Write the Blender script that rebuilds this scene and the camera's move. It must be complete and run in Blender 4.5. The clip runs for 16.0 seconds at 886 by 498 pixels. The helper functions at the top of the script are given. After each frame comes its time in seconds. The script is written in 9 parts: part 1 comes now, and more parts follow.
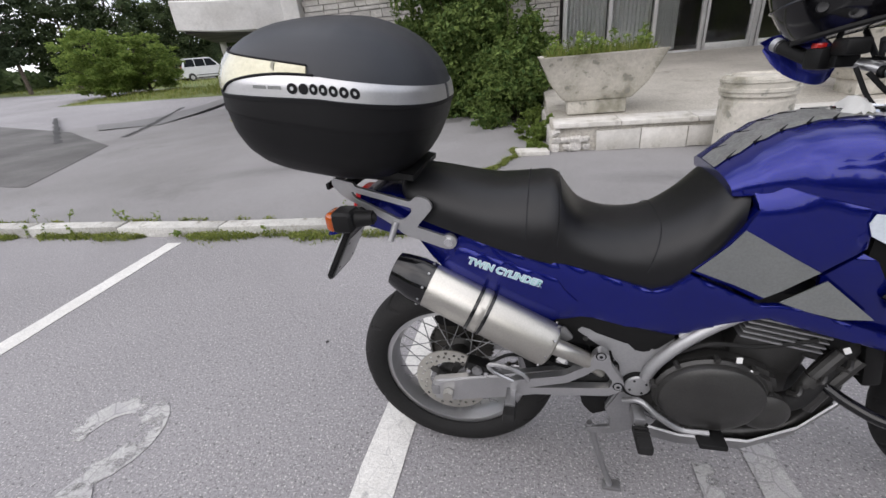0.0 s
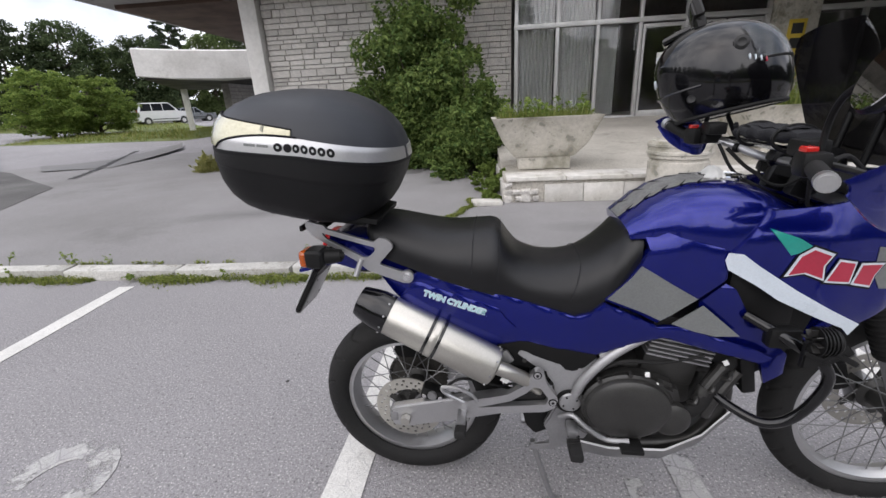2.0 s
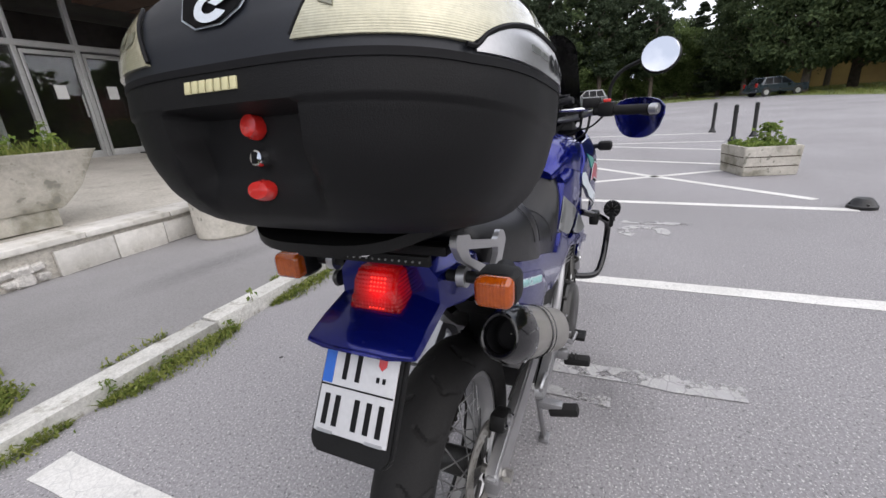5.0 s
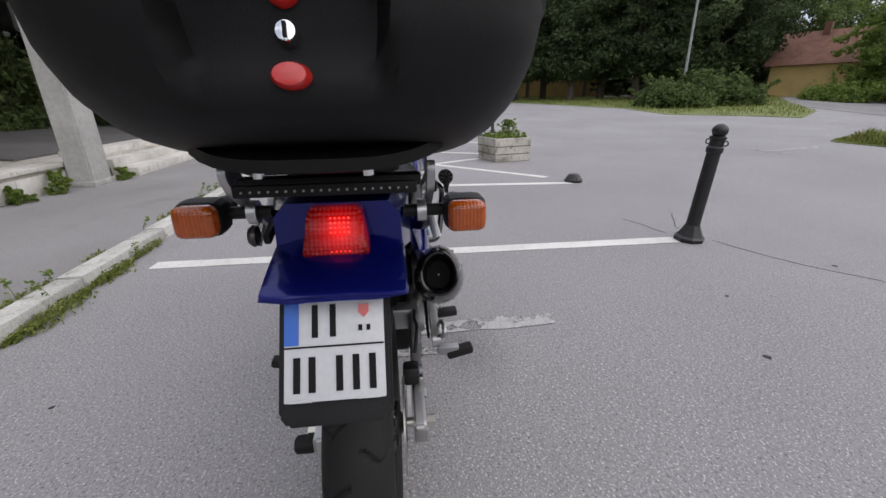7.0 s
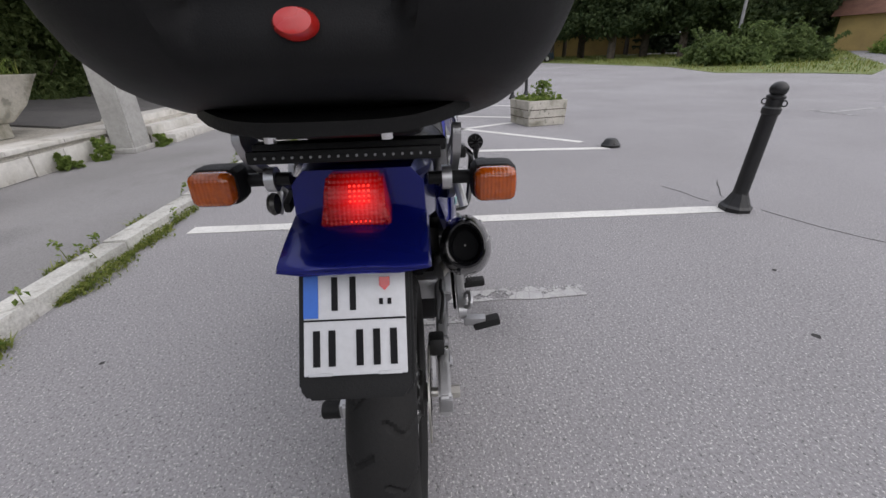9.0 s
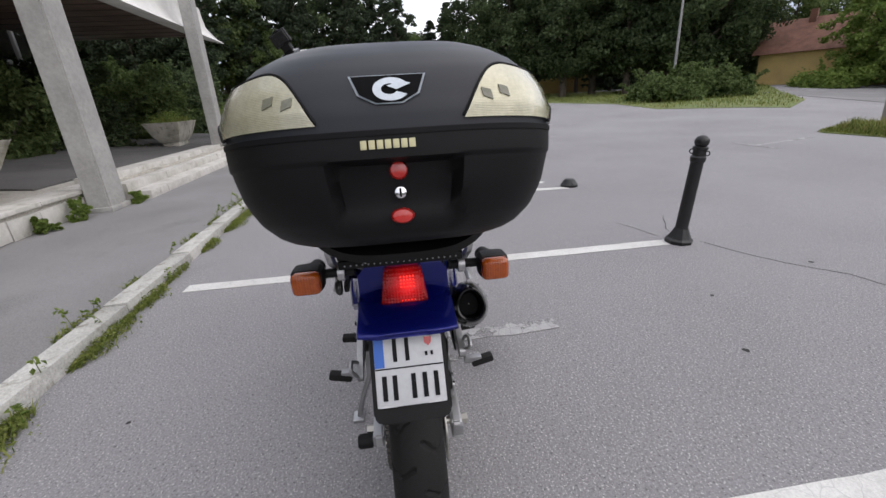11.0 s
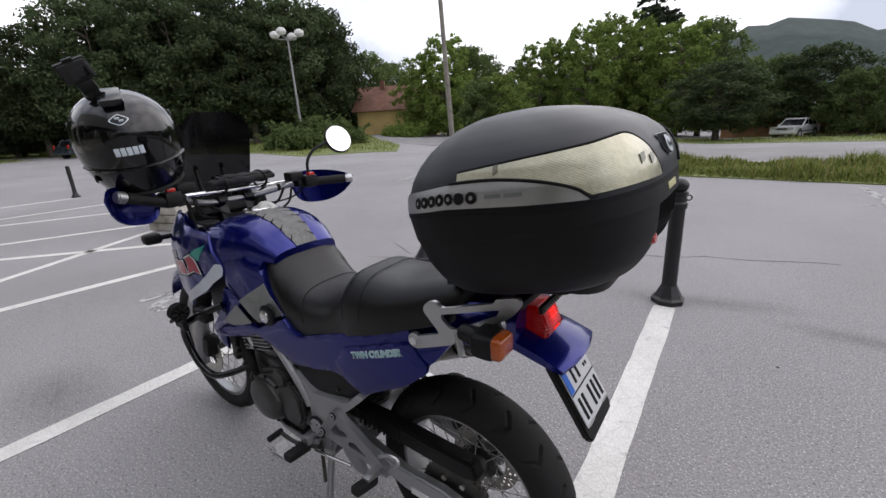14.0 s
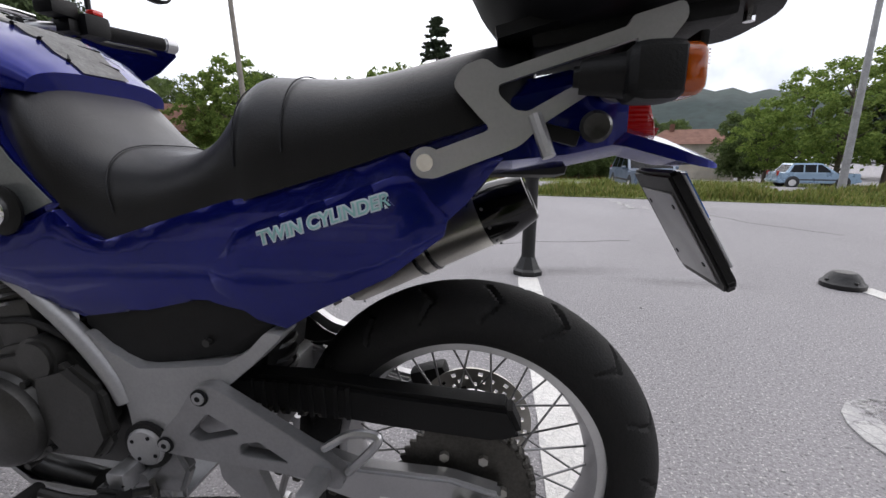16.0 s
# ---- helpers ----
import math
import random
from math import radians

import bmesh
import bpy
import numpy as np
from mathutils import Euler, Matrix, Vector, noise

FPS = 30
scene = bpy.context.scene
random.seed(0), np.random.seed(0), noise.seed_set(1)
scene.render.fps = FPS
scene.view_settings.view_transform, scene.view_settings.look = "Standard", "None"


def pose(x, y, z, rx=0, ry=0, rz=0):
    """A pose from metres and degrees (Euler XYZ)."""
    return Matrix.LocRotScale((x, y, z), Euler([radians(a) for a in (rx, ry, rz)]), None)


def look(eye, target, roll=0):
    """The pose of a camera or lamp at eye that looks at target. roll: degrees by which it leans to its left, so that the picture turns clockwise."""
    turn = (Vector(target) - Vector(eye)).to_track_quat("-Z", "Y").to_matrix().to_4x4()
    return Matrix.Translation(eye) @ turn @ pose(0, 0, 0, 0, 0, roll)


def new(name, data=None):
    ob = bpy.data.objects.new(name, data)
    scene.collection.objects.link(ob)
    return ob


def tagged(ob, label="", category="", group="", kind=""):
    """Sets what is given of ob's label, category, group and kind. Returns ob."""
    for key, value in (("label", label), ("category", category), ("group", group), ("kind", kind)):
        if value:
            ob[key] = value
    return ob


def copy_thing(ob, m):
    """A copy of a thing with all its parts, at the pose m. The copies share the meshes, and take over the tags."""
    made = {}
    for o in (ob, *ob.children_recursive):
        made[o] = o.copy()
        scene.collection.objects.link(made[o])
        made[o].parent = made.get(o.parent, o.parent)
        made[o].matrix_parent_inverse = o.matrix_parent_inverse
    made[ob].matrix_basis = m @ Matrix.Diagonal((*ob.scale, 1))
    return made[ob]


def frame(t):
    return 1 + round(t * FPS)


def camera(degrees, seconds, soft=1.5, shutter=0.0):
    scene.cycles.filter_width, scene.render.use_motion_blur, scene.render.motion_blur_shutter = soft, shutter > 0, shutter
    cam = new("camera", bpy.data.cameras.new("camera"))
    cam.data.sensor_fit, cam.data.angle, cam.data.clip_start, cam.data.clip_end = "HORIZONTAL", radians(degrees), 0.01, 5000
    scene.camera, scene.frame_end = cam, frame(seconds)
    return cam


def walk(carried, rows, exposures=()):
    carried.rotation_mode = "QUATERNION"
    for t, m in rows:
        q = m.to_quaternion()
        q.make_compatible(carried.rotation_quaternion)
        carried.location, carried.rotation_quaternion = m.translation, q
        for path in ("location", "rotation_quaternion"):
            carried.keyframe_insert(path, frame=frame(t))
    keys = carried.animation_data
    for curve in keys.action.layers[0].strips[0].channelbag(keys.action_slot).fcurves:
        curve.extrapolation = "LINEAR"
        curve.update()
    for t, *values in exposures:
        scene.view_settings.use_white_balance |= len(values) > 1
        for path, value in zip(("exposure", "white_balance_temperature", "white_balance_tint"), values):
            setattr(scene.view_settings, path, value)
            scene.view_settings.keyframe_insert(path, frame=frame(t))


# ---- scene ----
cam = camera(94.3, 16.0)
METRES, EYE, TILT, LEAN, TURN = 8.0, 1.5, 0.0, 0.0, 12.0
PATH = [
    (0, (0.184, -1.014, 1.212), (-0.201, 0.75, 0.352), -5.5),
    (0.5, (0.213, -1.095, 1.245), (0.082, 0.751, 0.487), -1.4),
    (1, (0.237, -1.147, 1.254), (0.163, 0.705, 0.503), -2.0),
    (1.5, (0.254, -1.153, 1.251), (0.165, 0.706, 0.519), -3.3),
    (2, (0.219, -1.174, 1.248), (0.027, 0.705, 0.588), -2.9),
    (2.5, (0.007, -1.136, 1.24), (0.005, 0.791, 0.705), -2.4),
    (3, (-0.227, -0.997, 1.211), (0.133, 0.866, 0.581), -1.7),
    (3.5, (-0.397, -0.793, 1.167), (0.257, 0.999, 0.565), -1.4),
    (4, (-0.57, -0.627, 1.144), (0.514, 0.926, 0.502), 0.9),
    (4.5, (-0.727, -0.495, 1.135), (0.733, 0.695, 0.461), -0.5),
    (5, (-0.772, -0.323, 1.129), (0.98, 0.415, 0.506), -4.2),
    (5.2, (-0.77, -0.27, 1.124), (1.071, 0.25, 0.539), -0.5),
    (7.3, (-0.835, -0.05, 1.042), (1.016, -0.353, 0.348), -1.0),
    (7.5, (-0.832, -0.052, 1.042), (1.019, -0.352, 0.346), -0.5),
    (8, (-0.833, -0.049, 1.041), (1.026, -0.341, 0.363), -0.7),
    (8.5, (-0.828, -0.053, 1.035), (1.02, -0.324, 0.32), 0.1),
    (9, (-0.795, -0.064, 1.037), (1.02, -0.189, 0.208), -2.0),
    (9.2, (-0.787, -0.065, 1.04), (1.037, -0.183, 0.228), -2.5),
    (11.3, (-1.028, 0.103, 1.264), (0.832, -0.244, 0.614), -4.1),
    (11.5, (-1.02, 0.149, 1.288), (0.834, -0.25, 0.654), -4.6),
    (12, (-0.919, 0.298, 1.296), (0.895, -0.25, 0.654), -4.4),
    (12.5, (-0.862, 0.502, 1.297), (0.827, -0.358, 0.659), -3.8),
    (13, (-0.809, 0.663, 1.292), (0.672, -0.487, 0.596), -2.6),
    (13.5, (-0.673, 0.745, 1.275), (0.634, -0.637, 0.655), -5.6),
    (14, (-0.529, 0.822, 1.286), (0.542, -0.767, 0.712), -3.8),
    (14.5, (-0.375, 0.936, 1.289), (0.354, -0.8, 0.615), -5.1),
    (15, (-0.275, 0.896, 1.260), (0.197, -0.898, 0.514), -4.6),
    (15.5, (-0.125, 0.763, 1.070), (0.186, -1.081, 0.361), -0.2),
    (16, (-0.051, 0.642, 0.812), (0.162, -1.298, 0.377), -0.1),
]
walk(cam, [(t, look(eye, target, roll)) for t, eye, target, roll in PATH], [(0.0, 0.34, 6440, 14.5), (5.0, 0.38, 6440, 14.5), (7.3, 0.06, 6440, 14.5), (9.2, 0.07, 6440, 14.5), (11.3, 0.05, 6440, 14.5), (14.8, 0.05, 6440, 14.5), (16.0, 0.25, 6440, 14.5)])

# ---- world, sun, exposure ----
world = bpy.data.worlds.new("sky")
scene.world = world
world.use_nodes = True
wn, wl = world.node_tree.nodes, world.node_tree.links
sky = wn.new("ShaderNodeTexSky")
sky.sky_type, sky.sun_disc = "NISHITA", False
SUN_EL, SUN_AZ = radians(48), radians(-122)
sky.sun_elevation, sky.sun_rotation = SUN_EL, math.pi / 2 - SUN_AZ
sky.air_density, sky.dust_density = 1.0, 3.0
cloud = wn.new("ShaderNodeTexNoise")
cloud.inputs["Scale"].default_value, cloud.inputs["Detail"].default_value = 2.6, 6.0
cramp = wn.new("ShaderNodeValToRGB")
cramp.color_ramp.elements[0].position, cramp.color_ramp.elements[0].color = 0.40, (4.2, 4.7, 5.6, 1)
cramp.color_ramp.elements[1].position, cramp.color_ramp.elements[1].color = 0.60, (11.5, 11.7, 11.9, 1)
wl.new(cloud.outputs["Fac"], cramp.inputs["Fac"])
wmix = wn.new("ShaderNodeMix")
wmix.data_type = "RGBA"
wmix.inputs[0].default_value = 0.88
wl.new(sky.outputs["Color"], wmix.inputs[6])
wl.new(cramp.outputs["Color"], wmix.inputs[7])
wl.new(wmix.outputs[2], wn["Background"].inputs["Color"])
wn["Background"].inputs["Strength"].default_value = 0.137
sun = new("sun", bpy.data.lights.new("sun", "SUN"))
sun.data.energy, sun.data.angle, sun.data.color = 1.5, radians(110), (1.0, 0.95, 0.88)
sun.matrix_world = look((0, 0, 30), (-30 * math.cos(SUN_AZ) / math.tan(SUN_EL), -30 * math.sin(SUN_AZ) / math.tan(SUN_EL), 0))


# ---- materials ----
def material(name, color, rough=0.6, metal=0.0, second=None, scale=6.0, fine=60.0, contrast=0.25, bump=0.0, bump_scale=None, coat=0.0,
             spots=None, vary=0.0, rough_vary=0.08, ior=1.5, spec=0.5, chips=None, cracks=None):
    """Principled material with a large stain layer, a fine grain layer and relief in object space."""
    m = bpy.data.materials.new(name)
    m.use_nodes = True
    n, l = m.node_tree.nodes, m.node_tree.links
    b = n["Principled BSDF"]
    co = n.new("ShaderNodeTexCoord").outputs["Object"]

    def noise_at(s, detail=4.0, rg=0.55):
        t = n.new("ShaderNodeTexNoise")
        t.inputs["Scale"].default_value, t.inputs["Detail"].default_value, t.inputs["Roughness"].default_value = s, detail, rg
        l.new(co, t.inputs["Vector"])
        return t.outputs["Fac"]

    def mix(fac, a, c, mode="MIX"):
        x = n.new("ShaderNodeMix")
        x.data_type, x.blend_type = "RGBA", mode
        for sock, v in ((x.inputs[0], fac), (x.inputs[6], a), (x.inputs[7], c)):
            if hasattr(v, "is_linked"):
                l.new(v, sock)
            elif isinstance(v, (int, float)):
                sock.default_value = v
            else:
                sock.default_value = (*v, 1)
        return x.outputs[2]

    def ramp(fac, lo, hi, a=0.0, c=1.0):
        r = n.new("ShaderNodeMapRange")
        r.inputs[1].default_value, r.inputs[2].default_value, r.inputs[3].default_value, r.inputs[4].default_value = lo, hi, a, c
        l.new(fac, r.inputs[0])
        return r.outputs[0]

    second = second or tuple(min(1, c * (1 - contrast)) for c in color)
    big, small = noise_at(scale, 5), noise_at(fine, 3, 0.7)
    col = mix(ramp(big, 0.35, 0.68), color, second)
    col = mix(ramp(small, 0.36, 0.62, 1 - contrast, 1.0), (0, 0, 0), col) if contrast else col
    if spots:
        s_col, s_scale, s_lo, s_hi = spots
        col = mix(ramp(noise_at(s_scale, 6, 0.65), s_lo, s_hi), col, s_col)
    if chips:
        for s_col, s_scale, s_lo, s_hi in chips:
            col = mix(ramp(noise_at(s_scale, 2, 0.5), s_lo, s_hi), col, s_col)
    if cracks:
        c_col, c_scale, c_wide = cracks
        warp = n.new("ShaderNodeMix")
        warp.data_type, warp.blend_type = "RGBA", "ADD"
        warp.inputs[0].default_value = 0.06
        wob = n.new("ShaderNodeTexNoise")
        wob.inputs["Scale"].default_value = 9.0
        l.new(co, wob.inputs["Vector"])
        l.new(co, warp.inputs[6])
        l.new(wob.outputs["Color"], warp.inputs[7])
        vo = n.new("ShaderNodeTexVoronoi")
        vo.feature = "DISTANCE_TO_EDGE"
        vo.inputs["Scale"].default_value = c_scale
        l.new(warp.outputs[2], vo.inputs["Vector"])
        col = mix(ramp(vo.outputs["Distance"], c_wide * 0.4, c_wide, 1.0, 0.0), col, c_col)
    if vary:
        oi = n.new("ShaderNodeObjectInfo").outputs["Random"]
        col = mix(ramp(oi, 0, 1, 1 - vary, 1 + vary * 0.4), (0, 0, 0), col)
    if hasattr(col, "is_linked"):
        l.new(col, b.inputs["Base Color"])
    else:
        b.inputs["Base Color"].default_value = (*col, 1)
    l.new(ramp(big, 0.3, 0.7, max(0.02, rough - rough_vary), min(1, rough + rough_vary)), b.inputs["Roughness"])
    b.inputs["Metallic"].default_value, b.inputs["Coat Weight"].default_value, b.inputs["IOR"].default_value = metal, coat, ior
    b.inputs["Specular IOR Level"].default_value = spec
    b.inputs["Coat Roughness"].default_value = 0.04
    if bump:
        bp = n.new("ShaderNodeBump")
        bp.inputs["Strength"].default_value, bp.inputs["Distance"].default_value = min(1, bump), 0.01
        l.new(noise_at(bump_scale or fine, 3, 0.65), bp.inputs["Height"])
        l.new(bp.outputs["Normal"], b.inputs["Normal"])
    return m


def set_in(m, **kw):
    b = m.node_tree.nodes["Principled BSDF"]
    for k, v in kw.items():
        b.inputs[k.replace("_", " ")].default_value = v
    return m


M = {}
M["asphalt"] = material("asphalt", (0.325, 0.315, 0.325), 0.88, second=(0.27, 0.262, 0.268), scale=0.35, fine=95, contrast=0.30, bump=0.6, bump_scale=130, spec=0.3,
                        spots=((0.20, 0.195, 0.198), 0.9, 0.62, 0.85), chips=(((0.50, 0.48, 0.47), 120, 0.60, 0.66), ((0.13, 0.128, 0.13), 85, 0.62, 0.68)))
M["pavement"] = material("pavement", (0.285, 0.277, 0.277), 0.9, second=(0.225, 0.218, 0.215), scale=0.5, fine=110, contrast=0.3, bump=0.45, bump_scale=140,
                         spots=((0.13, 0.125, 0.12), 0.6, 0.58, 0.8))
M["old_asphalt"] = material("old_asphalt", (0.15, 0.145, 0.14), 0.9, second=(0.09, 0.088, 0.085), scale=0.8, fine=90, contrast=0.4, bump=0.5)
M["tar"] = material("tar", (0.035, 0.034, 0.033), 0.8, scale=3, fine=60, contrast=0.3, bump=0.4)
M["line_paint"] = material("line_paint", (0.72, 0.71, 0.68), 0.75, second=(0.60, 0.59, 0.56), scale=2.5, fine=120, contrast=0.2, bump=0.4, bump_scale=150,
                           spots=((0.34, 0.335, 0.33), 9.0, 0.62, 0.70), cracks=((0.50, 0.495, 0.48), 13.0, 0.022))
M["damp"] = material("damp", (0.15, 0.146, 0.145), 0.7, second=(0.20, 0.195, 0.19), scale=1.4, fine=80, contrast=0.25, bump=0.4, bump_scale=120)
M["worn_paint"] = material("worn_paint", (0.56, 0.555, 0.54), 0.8, second=(0.42, 0.415, 0.41), scale=4, fine=130, contrast=0.3, bump=0.5, bump_scale=150,
                           spots=((0.40, 0.393, 0.395), 13.0, 0.50, 0.56), cracks=((0.30, 0.293, 0.295), 14.0, 0.045))
pn, pl_ = M["worn_paint"].node_tree.nodes, M["worn_paint"].node_tree.links
worn = pn.new("ShaderNodeTexNoise")
worn.inputs["Scale"].default_value, worn.inputs["Detail"].default_value, worn.inputs["Roughness"].default_value = 5.5, 8.0, 0.68
pl_.new(pn["Texture Coordinate"].outputs["Object"], worn.inputs["Vector"])
worn_map = pn.new("ShaderNodeMapRange")
worn_map.inputs[1].default_value, worn_map.inputs[2].default_value, worn_map.inputs[3].default_value, worn_map.inputs[4].default_value = 0.50, 0.57, 0.92, 0.0
pl_.new(worn.outputs["Fac"], worn_map.inputs[0])
pl_.new(worn_map.outputs[0], pn["Principled BSDF"].inputs["Alpha"])
M["kerb"] = material("kerb", (0.62, 0.61, 0.57), 0.85, second=(0.42, 0.41, 0.38), scale=3.5, fine=70, contrast=0.25, bump=0.6, bump_scale=50,
                     spots=((0.20, 0.185, 0.145), 9, 0.54, 0.68), vary=0.16)
M["concrete"] = material("concrete", (0.56, 0.53, 0.47), 0.88, second=(0.39, 0.37, 0.31), scale=2.6, fine=22, contrast=0.18, bump=0.35, bump_scale=38,
                         spots=((0.14, 0.135, 0.09), 2.8, 0.53, 0.70), chips=(((0.24, 0.235, 0.20), 11.0, 0.60, 0.68),))
M["marble"] = material("marble", (0.70, 0.68, 0.64), 0.55, second=(0.52, 0.50, 0.45), scale=2.8, fine=16, contrast=0.14, bump=0.2,
                       spots=((0.22, 0.20, 0.15), 4.5, 0.58, 0.74), vary=0.16)
M["grey_concrete"] = material("grey_concrete", (0.40, 0.395, 0.375), 0.85, second=(0.30, 0.295, 0.28), scale=1.6, fine=18, contrast=0.14, bump=0.25, spots=((0.50, 0.48, 0.44), 1.8, 0.58, 0.74))
M["terrace"] = material("terrace", (0.56, 0.53, 0.47), 0.7, second=(0.42, 0.395, 0.345), scale=1.2, fine=40, contrast=0.3, bump=0.35,
                        spots=((0.2, 0.185, 0.15), 2.2, 0.56, 0.76))
M["stone"] = material("stone", (0.78, 0.75, 0.69), 0.85, second=(0.58, 0.56, 0.53), scale=4, fine=40, contrast=0.3, bump=0.8, bump_scale=30, vary=0.28)
M["mortar"] = material("mortar", (0.34, 0.325, 0.30), 0.9, scale=5, fine=60, contrast=0.3, bump=0.5)
M["white_render"] = material("white_render", (0.72, 0.71, 0.68), 0.8, second=(0.56, 0.55, 0.52), scale=0.7, fine=9, contrast=0.10, bump=0.15,
                             spots=((0.4, 0.39, 0.36), 1.4, 0.6, 0.8))
M["brown_wood"] = material("brown_wood", (0.13, 0.075, 0.05), 0.7, second=(0.08, 0.05, 0.035), scale=1.5, fine=30, contrast=0.35, bump=0.3)
M["alu_frame"] = material("alu_frame", (0.55, 0.55, 0.54), 0.45, 0.6, scale=3, fine=40, contrast=0.15)
# near-black tone for the unlit lobby; also board joints and spray strokes
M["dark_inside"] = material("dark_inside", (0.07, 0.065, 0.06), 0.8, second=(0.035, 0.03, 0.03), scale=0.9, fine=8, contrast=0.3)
M["curtain"] = material("curtain", (0.84, 0.85, 0.84), 0.9, second=(0.72, 0.73, 0.72), scale=1.0, fine=20, contrast=0.2)
M["yellow_sign"] = material("yellow_sign", (0.62, 0.44, 0.04), 0.5, scale=5, fine=40, contrast=0.12)
M["paper"] = material("paper", (0.78, 0.78, 0.76), 0.8, scale=5, fine=40, contrast=0.08)
M["soil"] = material("soil", (0.09, 0.065, 0.045), 0.95, scale=5, fine=50, contrast=0.4, bump=0.9)
M["black_iron"] = material("black_iron", (0.010, 0.010, 0.0105), 0.45, scale=5, fine=50, contrast=0.3, bump=0.3, bump_scale=40)
M["bark"] = material("bark", (0.14, 0.11, 0.085), 0.9, second=(0.08, 0.065, 0.05), scale=4, fine=40, contrast=0.4, bump=1.0, bump_scale=25)
M["grass"] = material("grass", (0.14, 0.20, 0.05), 0.85, second=(0.20, 0.215, 0.07), scale=0.8, fine=25, contrast=0.4, bump=0.9, bump_scale=30)
M["pole_metal"] = material("pole_metal", (0.36, 0.36, 0.355), 0.55, 0.3, scale=3, fine=30, contrast=0.25)
M["pole_wood"] = material("pole_wood", (0.30, 0.27, 0.23), 0.85, second=(0.2, 0.18, 0.155), scale=3, fine=40, contrast=0.3, bump=0.5)
M["tiles"] = material("tiles", (0.235, 0.105, 0.066), 0.85, second=(0.16, 0.075, 0.052), scale=1.6, fine=20, contrast=0.35, bump=0.6, vary=0.2)
M["yellow_wall"] = material("yellow_wall", (0.62, 0.44, 0.17), 0.85, second=(0.5, 0.36, 0.15), scale=0.8, fine=20, contrast=0.2)
M["cream_wall"] = material("cream_wall", (0.60, 0.54, 0.44), 0.85, second=(0.45, 0.41, 0.34), scale=0.8, fine=20, contrast=0.2)
M["timber"] = material("timber", (0.34, 0.17, 0.07), 0.75, second=(0.24, 0.12, 0.05), scale=2, fine=30, contrast=0.3)
M["pane_dark"] = material("pane_dark", (0.012, 0.015, 0.018), 0.10, scale=2, fine=10, contrast=0.1, rough_vary=0.02, spec=0.25)
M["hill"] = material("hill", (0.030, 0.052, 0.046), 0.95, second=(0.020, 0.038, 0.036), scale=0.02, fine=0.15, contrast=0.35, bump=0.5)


def leaf_material(name, a, b_, tr=0.25, spread=0.35):
    m = bpy.data.materials.new(name)
    m.use_nodes = True
    n, l = m.node_tree.nodes, m.node_tree.links
    p = n["Principled BSDF"]
    geo = n.new("ShaderNodeNewGeometry")
    r = n.new("ShaderNodeValToRGB")
    r.color_ramp.elements[0].color, r.color_ramp.elements[1].color = (*a, 1), (*b_, 1)
    l.new(geo.outputs["Random Per Island"], r.inputs["Fac"])
    oi = n.new("ShaderNodeObjectInfo")
    k = n.new("ShaderNodeMapRange")
    k.inputs[3].default_value, k.inputs[4].default_value = 1 - spread, 1 + spread * 0.6
    l.new(oi.outputs["Random"], k.inputs[0])
    hsv = n.new("ShaderNodeHueSaturation")
    l.new(k.outputs[0], hsv.inputs["Value"])
    l.new(r.outputs["Color"], hsv.inputs["Color"])
    l.new(hsv.outputs["Color"], p.inputs["Base Color"])
    p.inputs["Roughness"].default_value = 0.7
    p.inputs["Specular IOR Level"].default_value = 0.25
    t = n.new("ShaderNodeBsdfTranslucent")
    l.new(hsv.outputs["Color"], t.inputs["Color"])
    mx = n.new("ShaderNodeMixShader")
    mx.inputs[0].default_value = tr
    l.new(p.outputs[0], mx.inputs[1])
    l.new(t.outputs[0], mx.inputs[2])
    l.new(mx.outputs[0], n["Material Output"].inputs["Surface"])
    return m


M["leaf"] = leaf_material("leaf", (0.070, 0.110, 0.036), (0.185, 0.240, 0.085), 0.45, 0.25)
M["leaf_bush"] = leaf_material("leaf_bush", (0.045, 0.090, 0.020), (0.19, 0.255, 0.070), 0.3, 0.1)
M["leaf_light"] = leaf_material("leaf_light", (0.105, 0.170, 0.036), (0.27, 0.345, 0.088), 0.45, 0.2)
M["leaf_weed"] = leaf_material("leaf_weed", (0.20, 0.22, 0.06), (0.46, 0.44, 0.19), 0.4, 0.1)
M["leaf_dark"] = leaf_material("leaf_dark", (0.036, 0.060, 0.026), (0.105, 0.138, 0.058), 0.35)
M["needle"] = leaf_material("needle", (0.024, 0.040, 0.021), (0.064, 0.086, 0.044), 0.15)
M["blade"] = leaf_material("blade", (0.085, 0.130, 0.022), (0.28, 0.30, 0.085), 0.35, 0.1)
M["straw"] = leaf_material("straw", (0.20, 0.17, 0.06), (0.36, 0.30, 0.13), 0.3, 0.1)


def glass(name, color=(1, 1, 1), rough=0.0, alpha=None):
    m = bpy.data.materials.new(name)
    m.use_nodes = True
    p = m.node_tree.nodes["Principled BSDF"]
    p.inputs["Base Color"].default_value = (*color, 1)
    p.inputs["Roughness"].default_value, p.inputs["Transmission Weight"].default_value, p.inputs["IOR"].default_value = rough, 1.0, 1.45
    return m


M["window_glass"] = glass("window_glass", (0.97, 0.985, 0.985))


# ---- mesh helpers ----
def finish(bm, angle=0.6):
    bmesh.ops.recalc_face_normals(bm, faces=bm.faces)
    for f in bm.faces:
        f.smooth = True
    for e in bm.edges:
        if len(e.link_faces) == 2 and e.calc_face_angle(0) > angle:
            e.smooth = False
    return bm


